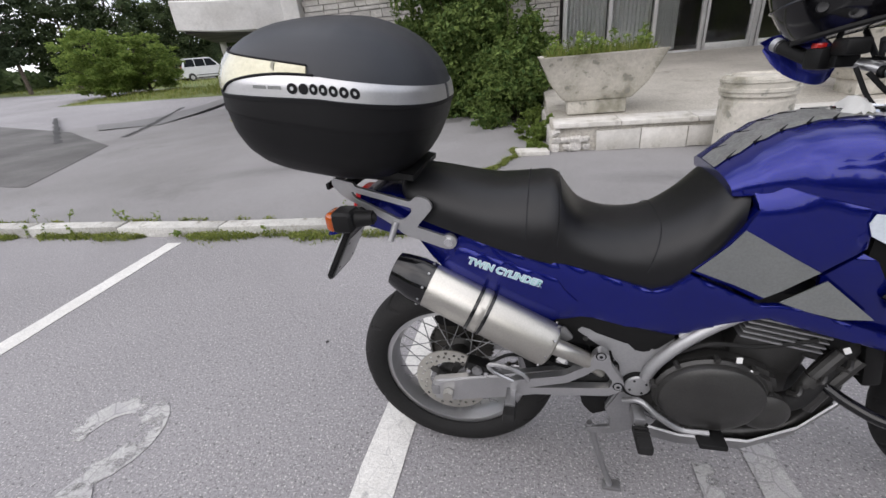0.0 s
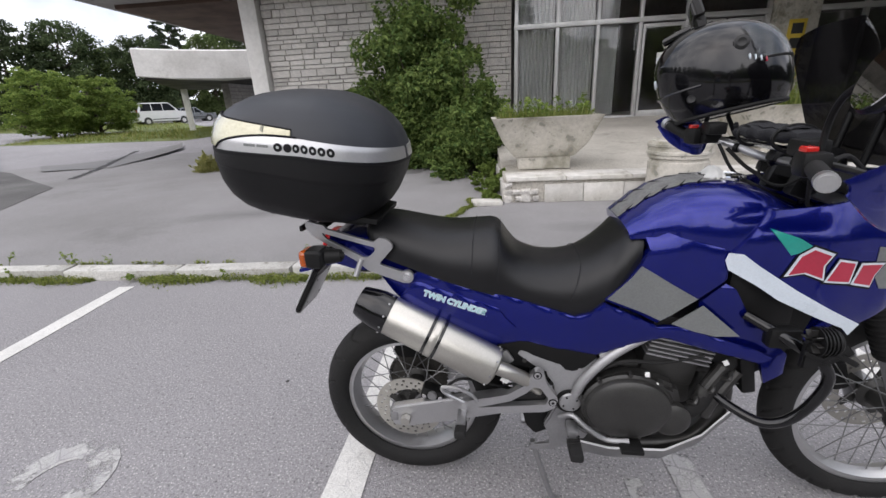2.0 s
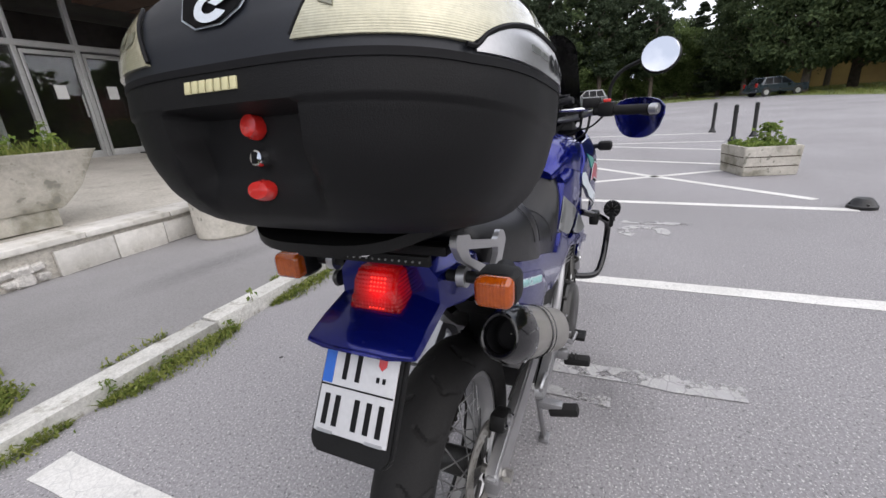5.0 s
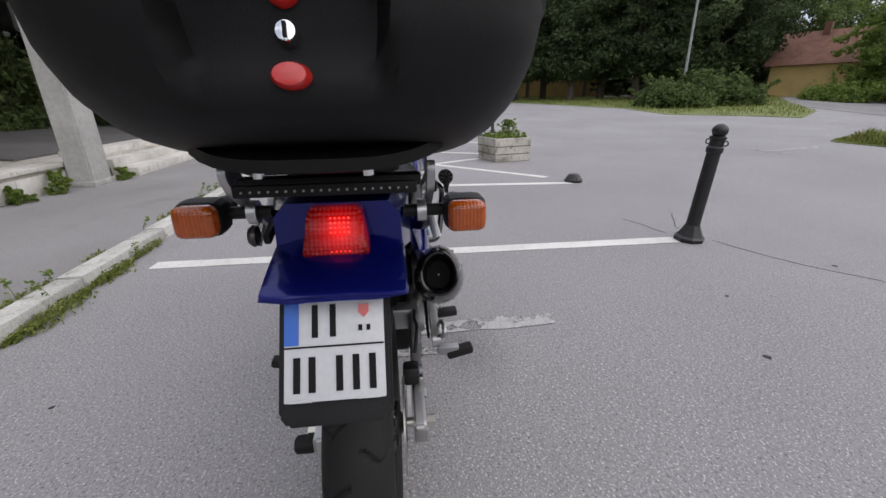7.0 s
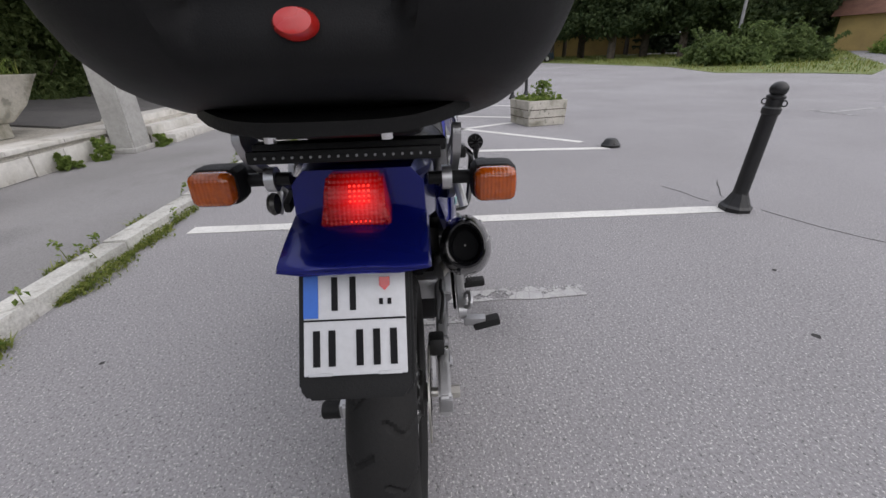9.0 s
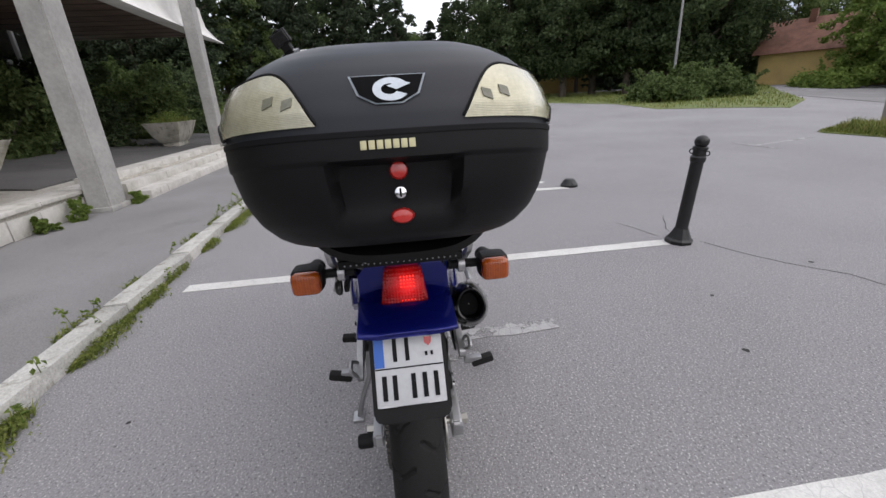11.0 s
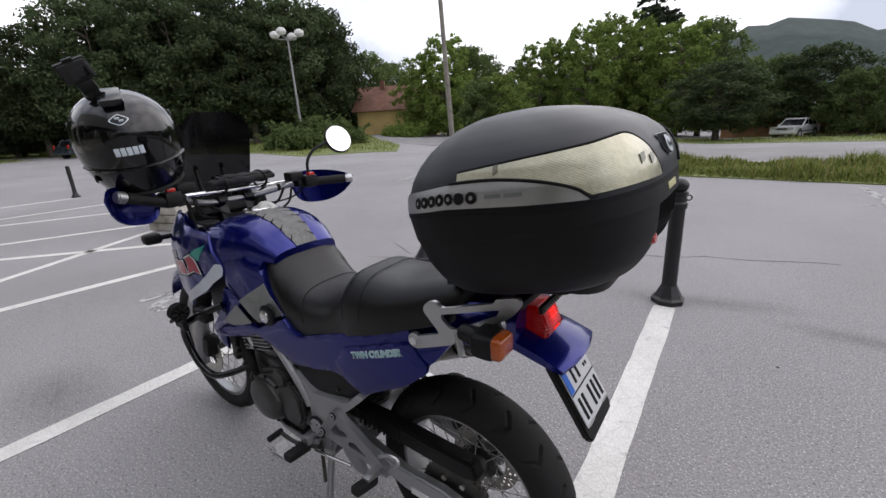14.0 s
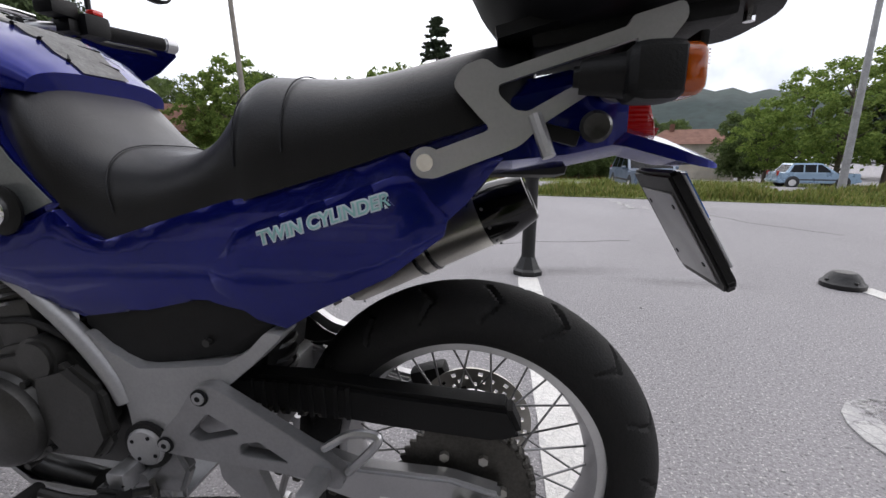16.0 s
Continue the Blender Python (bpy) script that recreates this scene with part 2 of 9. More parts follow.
def mesh_of(name, bm, mat, angle=0.6):
    finish(bm, angle)
    me = bpy.data.meshes.new(name)
    bm.to_mesh(me)
    bm.free()
    for x in mat if isinstance(mat, (list, tuple)) else [mat]:
        me.materials.append(M[x] if isinstance(x, str) else x)
    return me


def part(name, bm, mat, parent=None, label="", m=None, angle=0.6):
    """One mesh object, under a thing or under a part."""
    ob = new(name, mesh_of(name, bm, mat, angle))
    ob.parent = parent
    if m is not None:
        ob.matrix_basis = m
    return tagged(ob, label) if label else ob


def thing(name, label, category, group="", kind="", m=None):
    ob = new(name)
    ob.empty_display_size = 0.1
    if m is not None:
        ob.matrix_basis = m
    return tagged(ob, label, category, group, kind)


def merge(bm, other):
    me = bpy.data.meshes.new("temp")
    other.to_mesh(me)
    other.free()
    bm.from_mesh(me)
    bpy.data.meshes.remove(me)
    return bm


def box(c, s, bevel=0.0, rot=(0, 0, 0), seg=2, bm=None):
    b = bmesh.new()
    bmesh.ops.create_cube(b, size=1)
    bmesh.ops.scale(b, vec=s, verts=b.verts)
    if bevel:
        bmesh.ops.bevel(b, geom=list(b.edges), offset=bevel, segments=seg, affect="EDGES", profile=0.6)
    b.transform(pose(*c, *rot))
    return b if bm is None else merge(bm, b)


def rod(p0, p1, r0, r1=None, seg=12, bm=None, bevel=0.0):
    b = bmesh.new()
    p0, p1 = Vector(p0), Vector(p1)
    d = p1 - p0
    bmesh.ops.create_cone(b, cap_ends=True, segments=seg, radius1=r0, radius2=r0 if r1 is None else r1, depth=d.length)
    if bevel:
        ring = [e for e in b.edges if len(e.link_faces) == 2 and any(len(f.verts) > 4 for f in e.link_faces)]
        bmesh.ops.bevel(b, geom=ring, offset=bevel, segments=2, affect="EDGES")
    b.transform(Matrix.Translation((p0 + p1) / 2) @ d.to_track_quat("Z", "Y").to_matrix().to_4x4())
    return b if bm is None else merge(bm, b)


def smooth_path(pts, n=6):
    """Catmull-Rom through the points."""
    p = [Vector(q) for q in pts]
    p = [2 * p[0] - p[1]] + p + [2 * p[-1] - p[-2]]
    out = []
    for i in range(1, len(p) - 2):
        a, b, c, d = p[i - 1:i + 3]
        for k in range(n):
            t = k / n
            out.append(0.5 * ((2 * b) + (c - a) * t + (2 * a - 5 * b + 4 * c - d) * t * t + (3 * b - a - 3 * c + d) * t ** 3))
    return out + [p[-2]]


def tube(pts, r, seg=10, n=6, bm=None):
    """Round tube along a smooth path; r may be a function of 0..1."""
    path = smooth_path(pts, n) if n else [Vector(q) for q in pts]
    b = bmesh.new()
    up, rings = None, []
    for i, p in enumerate(path):
        d = (path[min(i + 1, len(path) - 1)] - path[max(i - 1, 0)]).normalized()
        if up is None:
            up = d.orthogonal().normalized()
        up = (up - d * up.dot(d)).normalized()
        side = d.cross(up)
        rr = r(i / (len(path) - 1)) if callable(r) else r
        rings.append([b.verts.new(p + rr * (math.cos(a) * up + math.sin(a) * side)) for a in (2 * math.pi * k / seg for k in range(seg))])
    skin(b, rings, caps=True)
    return b if bm is None else merge(bm, b)


def skin(b, rings, caps=False, closed=True):
    for r0, r1 in zip(rings, rings[1:]):
        k = len(r0)
        for i in range(k if closed else k - 1):
            b.faces.new((r0[i], r0[(i + 1) % k], r1[(i + 1) % k], r1[i]))
    if caps:
        b.faces.new(list(reversed(rings[0])))
        b.faces.new(rings[-1])


def loft(rings, caps=True, closed=True):
    b = bmesh.new()
    skin(b, [[b.verts.new(p) for p in r] for r in rings], caps and closed, closed)
    return b


def lathe(profile, m=None, seg=24, bm=None):
    """Turns (radius, height) pairs round z."""
    b = bmesh.new()
    rings = [[b.verts.new((r * math.cos(a), r * math.sin(a), h)) for a in (2 * math.pi * k / seg for k in range(seg))] for r, h in profile]
    skin(b, rings, caps=True)
    if m is not None:
        b.transform(m)
    return b if bm is None else merge(bm, b)


def prism(poly, lo, hi, axis="y", bevel=0.0, bm=None):
    """Flat outline pushed from lo to hi along an axis; the outline is given in the other two axes."""
    put = {"y": lambda a, c, v: (a, v, c), "z": lambda a, c, v: (a, c, v), "x": lambda a, c, v: (v, a, c)}[axis]
    b = bmesh.new()
    v0, v1 = [b.verts.new(put(*p, lo)) for p in poly], [b.verts.new(put(*p, hi)) for p in poly]
    b.faces.new(v0), b.faces.new(list(reversed(v1)))
    k = len(poly)
    for i in range(k):
        b.faces.new((v0[i], v1[i], v1[(i + 1) % k], v0[(i + 1) % k]))
    bmesh.ops.recalc_face_normals(b, faces=b.faces)
    if bevel:
        bmesh.ops.bevel(b, geom=list(b.edges), offset=bevel, segments=2, affect="EDGES")
    return b if bm is None else merge(bm, b)


# ---- ground ----
def ground_z(x, y):
    """Level lot that climbs a little towards the woods and drops to a second lot beyond the grass."""
    r = math.hypot(x, y)
    az = math.degrees(math.atan2(y, x))
    az = az - 360 if az > 120 else az
    w = max(0.0, min(1.0, (-48 - az) / 42)) if az > -150 else max(0.0, min(1.0, (190 + az) / 40))
    k = max(0.0, min(1.0, (r - 11.5) / 4.0))
    low = -0.45 * k * k * (3 - 2 * k) - 0.032 * max(0, min(r, 70) - 16)
    return w * low + (1 - w) * 0.022 * max(0, min(r, 70) - 13)


steps_ = [1.25 * k for k in range(33)] + [43, 48, 55, 65, 80, 110, 180, 400]
steps_ = [-q for q in reversed(steps_[1:])] + steps_
b = bmesh.new()
skin(b, [[b.verts.new((x, y, ground_z(x, y))) for y in steps_] for x in steps_], closed=False)
ground = part("ground", b, "asphalt", label="grey weathered asphalt car park with small pits")
tagged(ground, category="ground", kind="structure")
KERB_Y0, KERB_Y1 = 1.73, 1.88
PAVE_Z = 0.075


def flat_patch(name, poly, z, mat, label, category="road marking", hz=0.003):
    """Thin painted or laid patch that follows the ground."""
    b = prism(poly, 0.0, hz, "z")
    for axis in (0, 1):
        lo, hi = min(v.co[axis] for v in b.verts), max(v.co[axis] for v in b.verts)
        k = lo + 1.5
        while k < hi:
            n_, c_ = Vector((0, 0, 0)), Vector((0, 0, 0))
            n_[axis], c_[axis] = 1, k
            bmesh.ops.bisect_plane(b, geom=list(b.verts) + list(b.edges) + list(b.faces), plane_co=c_, plane_no=n_)
            k += 1.5
    for v in b.verts:
        v.co.z += z + ground_z(v.co.x, v.co.y)
    return tagged(part(name, b, mat), label, category, kind="structure")


# raised walk between kerb and terrace
pave = part("pavement", prism([(-60, KERB_Y1 + 0.004), (60, KERB_Y1 + 0.004), (60, 30), (-60, 30)], -0.02, PAVE_Z, "z"), "pavement")
tagged(pave, "worn grey asphalt walkway behind the kerb", "pavement", kind="structure")


def stripe(name, a, c, w, mat="line_paint", label="white painted parking line", ragged=0.006, z=0.002):
    """Painted line from a to c with slightly uneven edges."""
    a, c = Vector((*a, 0)), Vector((*c, 0))
    d = (c - a)
    n_ = max(2, int(d.length / 0.12))
    side = Vector((-d.y, d.x, 0)).normalized() * w / 2
    rnd = random.Random(name + str(round(a.x * 10)))
    left = [a + d * i / n_ + side * (1 + rnd.uniform(-ragged, ragged) * 8) for i in range(n_ + 1)]
    right = [a + d * i / n_ - side * (1 + rnd.uniform(-ragged, ragged) * 8) for i in range(n_ + 1)]
    b = bmesh.new()
    rows = []
    for p, q in zip(left, right):
        rows.append([b.verts.new((v.x, v.y, ground_z(v.x, v.y) + z + h)) for v, h in ((p, 0.0), (p, 0.002), (q, 0.002), (q, 0.0))])
    skin(b, rows, caps=True)
    return tagged(part(name, b, mat), label, "road marking", "parking lines", "structure")


stripe("parking_line", (-0.225, 1.54), (-0.335, -2.13), 0.135)
stripe("parking_line", (2.06, 1.53), (1.86, -2.32), 0.125)
stripe("parking_line", (-2.61, 1.59), (-2.40, -2.1), 0.125)
stripe("parking_line", (4.70, 1.50), (4.15, -2.50), 0.12)
stripe("parking_line", (5.10, 1.20), (6.9, -2.2), 0.12, "line_paint", "white painted slanting hatch line")
stripe("parking_line", (8.5, 1.02), (4.62, -2.34), 0.12, "line_paint", "white painted slanting hatch line")
stripe("parking_line", (9.3, 1.35), (7.2, -2.55), 0.12)
stripe("parking_line", (9.4, -2.9), (12.3, 1.38), 0.12, "line_paint", "white painted slanting hatch line")
stripe("parking_line", (12.2, 1.4), (11.6, -2.9), 0.12)
stripe("parking_line", (14.6, 1.4), (14.0, -3.1), 0.12)
stripe("parking_line", (-4.8, 1.6), (-4.55, -2.0), 0.12)
# marks on the far side of the lane
for a_, c_, e_, f_ in (((6.25, -7.45), (6.70, -9.4), (5.70, -7.45), (6.70, -7.50)), ((1.82, -7.45), (1.80, -9.1), (1.46, -7.36), (2.12, -7.44)), ((-2.40, -6.32), (-2.40, -7.7), (-2.64, -6.29), (-2.13, -6.25))):
    stripe("parking_line", a_, c_, 0.11, "worn_paint", "worn white parking mark across the lane")
    stripe("parking_line", e_, f_, 0.09, "worn_paint", "worn white parking mark across the lane", z=0.0045)

# bay numbers, worn
def arc_mark(name, cx, cy, rx, ry, a0, a1, w=0.10, lift=0.0):
    b = bmesh.new()
    rows = []
    for i in range(15):
        a = radians(a0 + (a1 - a0) * i / 14)
        o = Vector((math.cos(a), math.sin(a)))
        for_in, out = Vector((cx + (rx - w / 2) * o.x, cy + (ry - w / 2) * o.y)), Vector((cx + (rx + w / 2) * o.x, cy + (ry + w / 2) * o.y))
        rows.append([b.verts.new((v.x, v.y, z)) for v, z in ((for_in, 0.001), (for_in, 0.0035 + lift), (out, 0.0035 + lift), (out, 0.001))])
    skin(b, rows, caps=True)
    return tagged(part(name, b, "worn_paint"), "worn white painted bay number stroke", "road marking", "bay numbers", "structure")


arc_mark("bay_number", -1.37, -0.17, 0.15, 0.17, 190, -75)
arc_mark("bay_number", -1.37, -0.53, 0.16, 0.19, 75, -190, lift=0.002)
stripe("bay_number", (0.905, 0.06), (0.885, -0.86), 0.105, "worn_paint", "worn white painted bay number stroke", ragged=0.03, z=0.003)
stripe("bay_number", (0.725, -0.05), (0.70, -0.37), 0.06, "worn_paint", "worn white painted bay number stroke", ragged=0.03, z=0.0035)
arc_mark("bay_number", 3.18, -0.62, 0.15, 0.17, 150, -120)
stripe("bay_number", (3.5, -0.45), (3.45, -1.05), 0.09, "worn_paint", "worn white painted bay number stroke", z=0.003)
# dark oil stains and repaired strips
rs = random.Random(5)
for cx, cy, r in ((0.42, -1.62, 0.016), (-0.75, 0.45, 0.010), (1.2, -2.9, 0.018), (0.1, -3.3, 0.015), (0.95, -1.9, 0.012), (-0.9, -1.6, 0.009), (0.6, 1.2, 0.010)):
    poly = [(cx + r * rs.uniform(0.7, 1.2) * math.cos(k), cy + r * rs.uniform(0.7, 1.2) * math.sin(k)) for k in (i * 0.7 for i in range(9))]
    flat_patch("tar_spot", poly, 0.0005, "tar", "small black tar spot on the asphalt", "stain", 0.0012)


def crack(name, pts, w, mat="tar", z=0.0006):
    r = random.Random(name + str(pts[0]))
    p = []
    for a, c in zip(pts, pts[1:]):
        n_ = max(2, int(math.dist(a, c) / 0.15))
        p += [(a[0] + (c[0] - a[0]) * i / n_ + r.uniform(-0.03, 0.03), a[1] + (c[1] - a[1]) * i / n_ + r.uniform(-0.03, 0.03)) for i in range(n_)]
    b = bmesh.new()
    rows = []
    for i, (x, y) in enumerate(p):
        k = w * r.uniform(0.5, 1.2)
        g = ground_z(x, y)
        rows.append([b.verts.new((x - k, y, g + z)), b.verts.new((x, y + k, g + z + 0.0015)), b.verts.new((x + k, y, g + z)), b.verts.new((x, y - k, g + z + 0.0012))])
    skin(b, rows, caps=True)
    return tagged(part(name, b, mat), "thin dark crack in the asphalt", "crack", "asphalt cracks", "structure")


crack("asphalt_crack", [(-3.05, -7.9), (-3.22, -6.6), (-3.20, -5.8), (-3.32, -4.9), (-3.9, -3.9)], 0.014)

crack("asphalt_crack", [(2.6, -2.75), (2.2, -2.5), (1.95, -2.42)], 0.004)
crack("asphalt_crack", [(2.5, -2.2), (2.15, -2.28), (1.95, -2.36)], 0.004)
crack("asphalt_crack", [(1.8, -2.5), (1.42, -2.65), (0.96, -2.92), (0.5, -3.05), (-0.4, -3.35), (-1.6, -3.6)], 0.004)
M["soft_stain"] = material("soft_stain", (0.10, 0.098, 0.10), 0.85, scale=4, fine=90, contrast=0.3)
sn, sl_ = M["soft_stain"].node_tree.nodes, M["soft_stain"].node_tree.links
gd = sn.new("ShaderNodeTexGradient")
gd.gradient_type = "SPHERICAL"
sc_ = sn.new("ShaderNodeTexCoord")
sl_.new(sc_.outputs["Object"], gd.inputs["Vector"])
ns = sn.new("ShaderNodeTexNoise")
ns.inputs["Scale"].default_value, ns.inputs["Detail"].default_value = 5.0, 5.0
sl_.new(sc_.outputs["Object"], ns.inputs["Vector"])
mu = sn.new("ShaderNodeMath")
mu.operation = "MULTIPLY"
sl_.new(gd.outputs["Fac"], mu.inputs[0])
sl_.new(ns.outputs["Fac"], mu.inputs[1])
mu2 = sn.new("ShaderNodeMath")
mu2.operation = "MULTIPLY"
mu2.inputs[1].default_value = 0.42
sl_.new(mu.outputs[0], mu2.inputs[0])
sl_.new(mu2.outputs[0], sn["Principled BSDF"].inputs["Alpha"])
for x, y, rx_, ry_, rz_ in ((-0.55, -2.32, 0.75, 0.16, 8), (-1.35, -2.1, 0.55, 0.12, -6), (0.75, -0.35, 0.35, 0.22, 20), (2.4, 0.4, 0.5, 0.28, 0), (-2.6, 3.6, 1.3, 0.3, 12), (1.5, 2.7, 0.8, 0.25, -8)):
    b = bmesh.new()
    b.faces.new([b.verts.new((math.cos(k * 0.3142), math.sin(k * 0.3142), 0)) for k in range(20)])
    st = part("asphalt_stain", b, "soft_stain", m=pose(x, y, (PAVE_Z if y > KERB_Y1 else 0.0) + 0.0042, 0, 0, rz_) @ Matrix.Diagonal((rx_, ry_, 1, 1)))
    tagged(st, "soft dark stain on the grey asphalt", "stain", kind="structure")

# patched dark asphalt of the side road
flat_patch("road_patch", [(-6.3, 3.2), (-8.2, 6.2), (-12, 8.6), (-20, 11.5), (-30, 13), (-30, 8), (-14, 5.5), (-9, 3.6)], PAVE_Z + 0.004, "old_asphalt", "dark patched asphalt on the side road", "road")
for k, (x0, y0, x1, y1) in enumerate(((-9.0, 7.4, -12.5, 13.5), (-10.5, 7.0, -17, 12.2))):
    crack("road_seam", [(x0, y0), (x1, y1)], 0.10, "tar", PAVE_Z + 0.009)

# ---- kerb ----
kerb = thing("kerb", "row of weathered white painted concrete kerb stones", "kerb", kind="structure")
rk = random.Random(2)
kerb_meshes = []
for k in range(4):
    b = box((0, 0, 0), (0.985, KERB_Y1 - KERB_Y0, 0.24), 0.016)
    for v in b.verts:
        v.co += Vector((rk.uniform(-0.004, 0.004), rk.uniform(-0.006, 0.006), rk.uniform(-0.006, 0.004)))
    kerb_meshes.append(mesh_of("kerb_stone", b, "kerb"))
for i in range(-22, 34):
    o = new("kerb_stone", kerb_meshes[i % 4])
    o.parent = kerb
    o.matrix_basis = pose(i * 1.0 + 0.2, (KERB_Y0 + KERB_Y1) / 2 + rk.uniform(-0.008, 0.008), PAVE_Z - 0.105 + rk.uniform(-0.006, 0.008), rk.uniform(-0.8, 0.8), rk.uniform(-0.6, 0.6), rk.uniform(-0.5, 0.5))


# ---- plants as many small blades and leaves ----
def leaf_cloud(name, centres, normals, size, mat, seed, long=1.6, fold=0.25):
    """One mesh of small folded leaves (two triangles pairs each)."""
    rg = np.random.default_rng(seed)
    c = np.asarray(centres, float)
    n_ = len(c)
    u = np.asarray(normals, float) + rg.normal(0, 0.75, (n_, 3))
    u /= np.linalg.norm(u, axis=1, keepdims=True)
    t = np.cross(u, rg.normal(0, 1, (n_, 3)))
    t /= np.linalg.norm(t, axis=1, keepdims=True)
    s = np.cross(u, t)
    k = (size * rg.uniform(0.6, 1.3, n_))[:, None]
    a, tip = c - t * k * long / 2, c + t * k * long / 2 - u * k * fold
    l, r = c + s * k / 2 + u * k * fold, c - s * k / 2 + u * k * fold
    v = np.stack([a, l, tip, r], 1).reshape(-1, 3)
    i = np.arange(n_)[:, None] * 4
    f = np.concatenate([i + [0, 1, 2], i + [0, 2, 3]], 1).reshape(-1, 3)
    me = bpy.data.meshes.new(name)
    me.from_pydata(v.tolist(), [], f.tolist())
    me.materials.append(M[mat])
    return me


def blades(name, spots, mat="blade", seed=1, h=(0.05, 0.16), w=0.006, lean=0.5):
    """Grass blades: thin bent triangles standing at the spots."""
    rg = np.random.default_rng(seed)
    c = np.asarray(spots, float)
    n_ = len(c)
    hh = rg.uniform(*h, n_)
    if c.shape[1] == 4:
        hh, c = hh * c[:, 3], c[:, :3]
    az = rg.uniform(0, 2 * np.pi, n_)
    d = np.stack([np.cos(az), np.sin(az), np.zeros(n_)], 1)
    s = np.stack([-np.sin(az), np.cos(az), np.zeros(n_)], 1) * (w * rg.uniform(0.6, 1.6, n_))[:, None]
    ln = rg.uniform(0.1, lean, n_)[:, None] * hh[:, None]
    up = np.array([0, 0, 1.0])
    mid = c + d * ln * 0.35 + up * hh[:, None] * 0.6
    tip = c + d * ln + up * hh[:, None]
    v = np.stack([c - s, c + s, mid + s * 0.8, mid - s * 0.8, tip], 1).reshape(-1, 3)
    i = np.arange(n_)[:, None] * 5
    f = np.concatenate([i + [0, 1, 2], i + [0, 2, 3], i + [3, 2, 4]], 1).reshape(-1, 3)
    me = bpy.data.meshes.new(name)
    me.from_pydata(v.tolist(), [], f.tolist())
    me.materials.append(M[mat])
    return me


def stuff(name, me, label, category, m=None):
    o = new(name, me)
    if m is not None:
        o.matrix_basis = m
    return tagged(o, label, category, kind="stuff")


rg = np.random.default_rng(7)
# weeds in the kerb joint: low mats with gaps between them
spots, mats = [], []
x = -7.0
while x < 14.0:
    ln = rg.uniform(0.10, 0.75)
    wide = rg.uniform(0.04, 0.10) * (1.35 if ln > 0.45 else 0.8)
    n_ = int(ln * wide * 11000)
    for _ in range(n_):
        u = rg.uniform(-1, 1)
        k = math.sqrt(max(0, 1 - u * u))
        y = KERB_Y0 - 0.004 - abs(rg.normal(0, 0.5)) * wide * k
        if rg.random() < 0.45:
            spots.append((x + ln / 2 * (1 + u), y, 0.0))
        mats.append((x + ln / 2 * (1 + u) + rg.normal(0, 0.012), y + rg.normal(0, 0.006), rg.uniform(0.003, 0.055 * k + 0.004)))
    x += ln + (rg.uniform(-0.05, 0.06) if rg.random() < 0.72 else rg.uniform(0.1, 0.45))
x = -7.0
while x < 14.0:
    ln = rg.uniform(0.06, 0.5)
    for _ in range(int(ln * 260)):
        u = rg.uniform(-1, 1)
        y = KERB_Y1 + 0.006 + abs(rg.normal(0, 0.022))
        mats.append((x + ln / 2 * (1 + u), y, PAVE_Z + rg.uniform(0.002, 0.022)))
        if rg.random() < 0.3:
            spots.append((x + ln / 2 * (1 + u), y, PAVE_Z))
    x += ln + rg.uniform(0.05, 0.8)
stuff("kerb_weeds", blades("kerb_weeds", spots, seed=3, h=(0.012, 0.058), w=0.0030, lean=2.2), "green weeds growing along the kerb joint", "weeds")
stuff("kerb_moss", leaf_cloud("kerb_moss", mats, [(0, 0, 1)] * len(mats), 0.012, "blade", 4), "low moss and clover at the kerb foot", "weeds")
# single taller weeds that stand up along the kerb
stems_b = bmesh.new()
sprig = []
for _ in range(46):
    x, y = rg.uniform(-4.5, 9.0), (KERB_Y0 - 0.02 if rg.random() < 0.55 else KERB_Y1 + 0.02) + rg.normal(0, 0.012)
    z0, hh = (0.0 if y < KERB_Y0 else PAVE_Z), rg.uniform(0.07, 0.20)
    tip = (x + rg.normal(0, 0.04), y + rg.normal(0, 0.04), z0 + hh)
    tube([(x, y, z0 - 0.01), ((x + tip[0]) / 2, (y + tip[1]) / 2, z0 + hh * 0.6), tip], lambda t: 0.0022 * (1.2 - t), 5, 3, stems_b)
    for _ in range(14):
        f = rg.uniform(0.25, 1.0)
        sprig.append((x + (tip[0] - x) * f + rg.normal(0, 0.012), y + (tip[1] - y) * f + rg.normal(0, 0.012), z0 + hh * f))
stuff("weed_stems", mesh_of("weed_stems", stems_b, "blade"), "thin upright weed stems at the kerb", "weeds")
stuff("weed_leaves", leaf_cloud("weed_leaves", sprig, [(0, 0, 1)] * len(sprig), 0.020, "leaf_light", 14), "small leaves of the upright kerb weeds", "weeds")
# crack with weeds across the walk
spots, mats = [], []
for t_ in np.linspace(0, 1, 240):
    y = 1.95 + 2.1 * t_
    x = -0.2 + 0.25 * t_ + 0.09 * math.sin(9 * t_) + 0.03 * math.sin(31 * t_)
    if rg.random() < 0.85:
        wide = 0.008 + 0.016 * abs(math.sin(7 * t_ + 1)) + 0.010 * abs(math.sin(23 * t_))
        spots += [(x + rg.normal(0, wide), y + rg.normal(0, 0.02), PAVE_Z) for _ in range(int(rg.integers(2, 6)))]
        mats += [(x + rg.normal(0, wide), y + rg.normal(0, 0.02), PAVE_Z + rg.uniform(0.003, 0.03)) for _ in range(int(rg.integers(8, 22)))]
stuff("crack_weeds", blades("crack_weeds", spots, seed=5, h=(0.015, 0.06), w=0.004, lean=1.4), "green weeds growing in a pavement crack", "weeds")
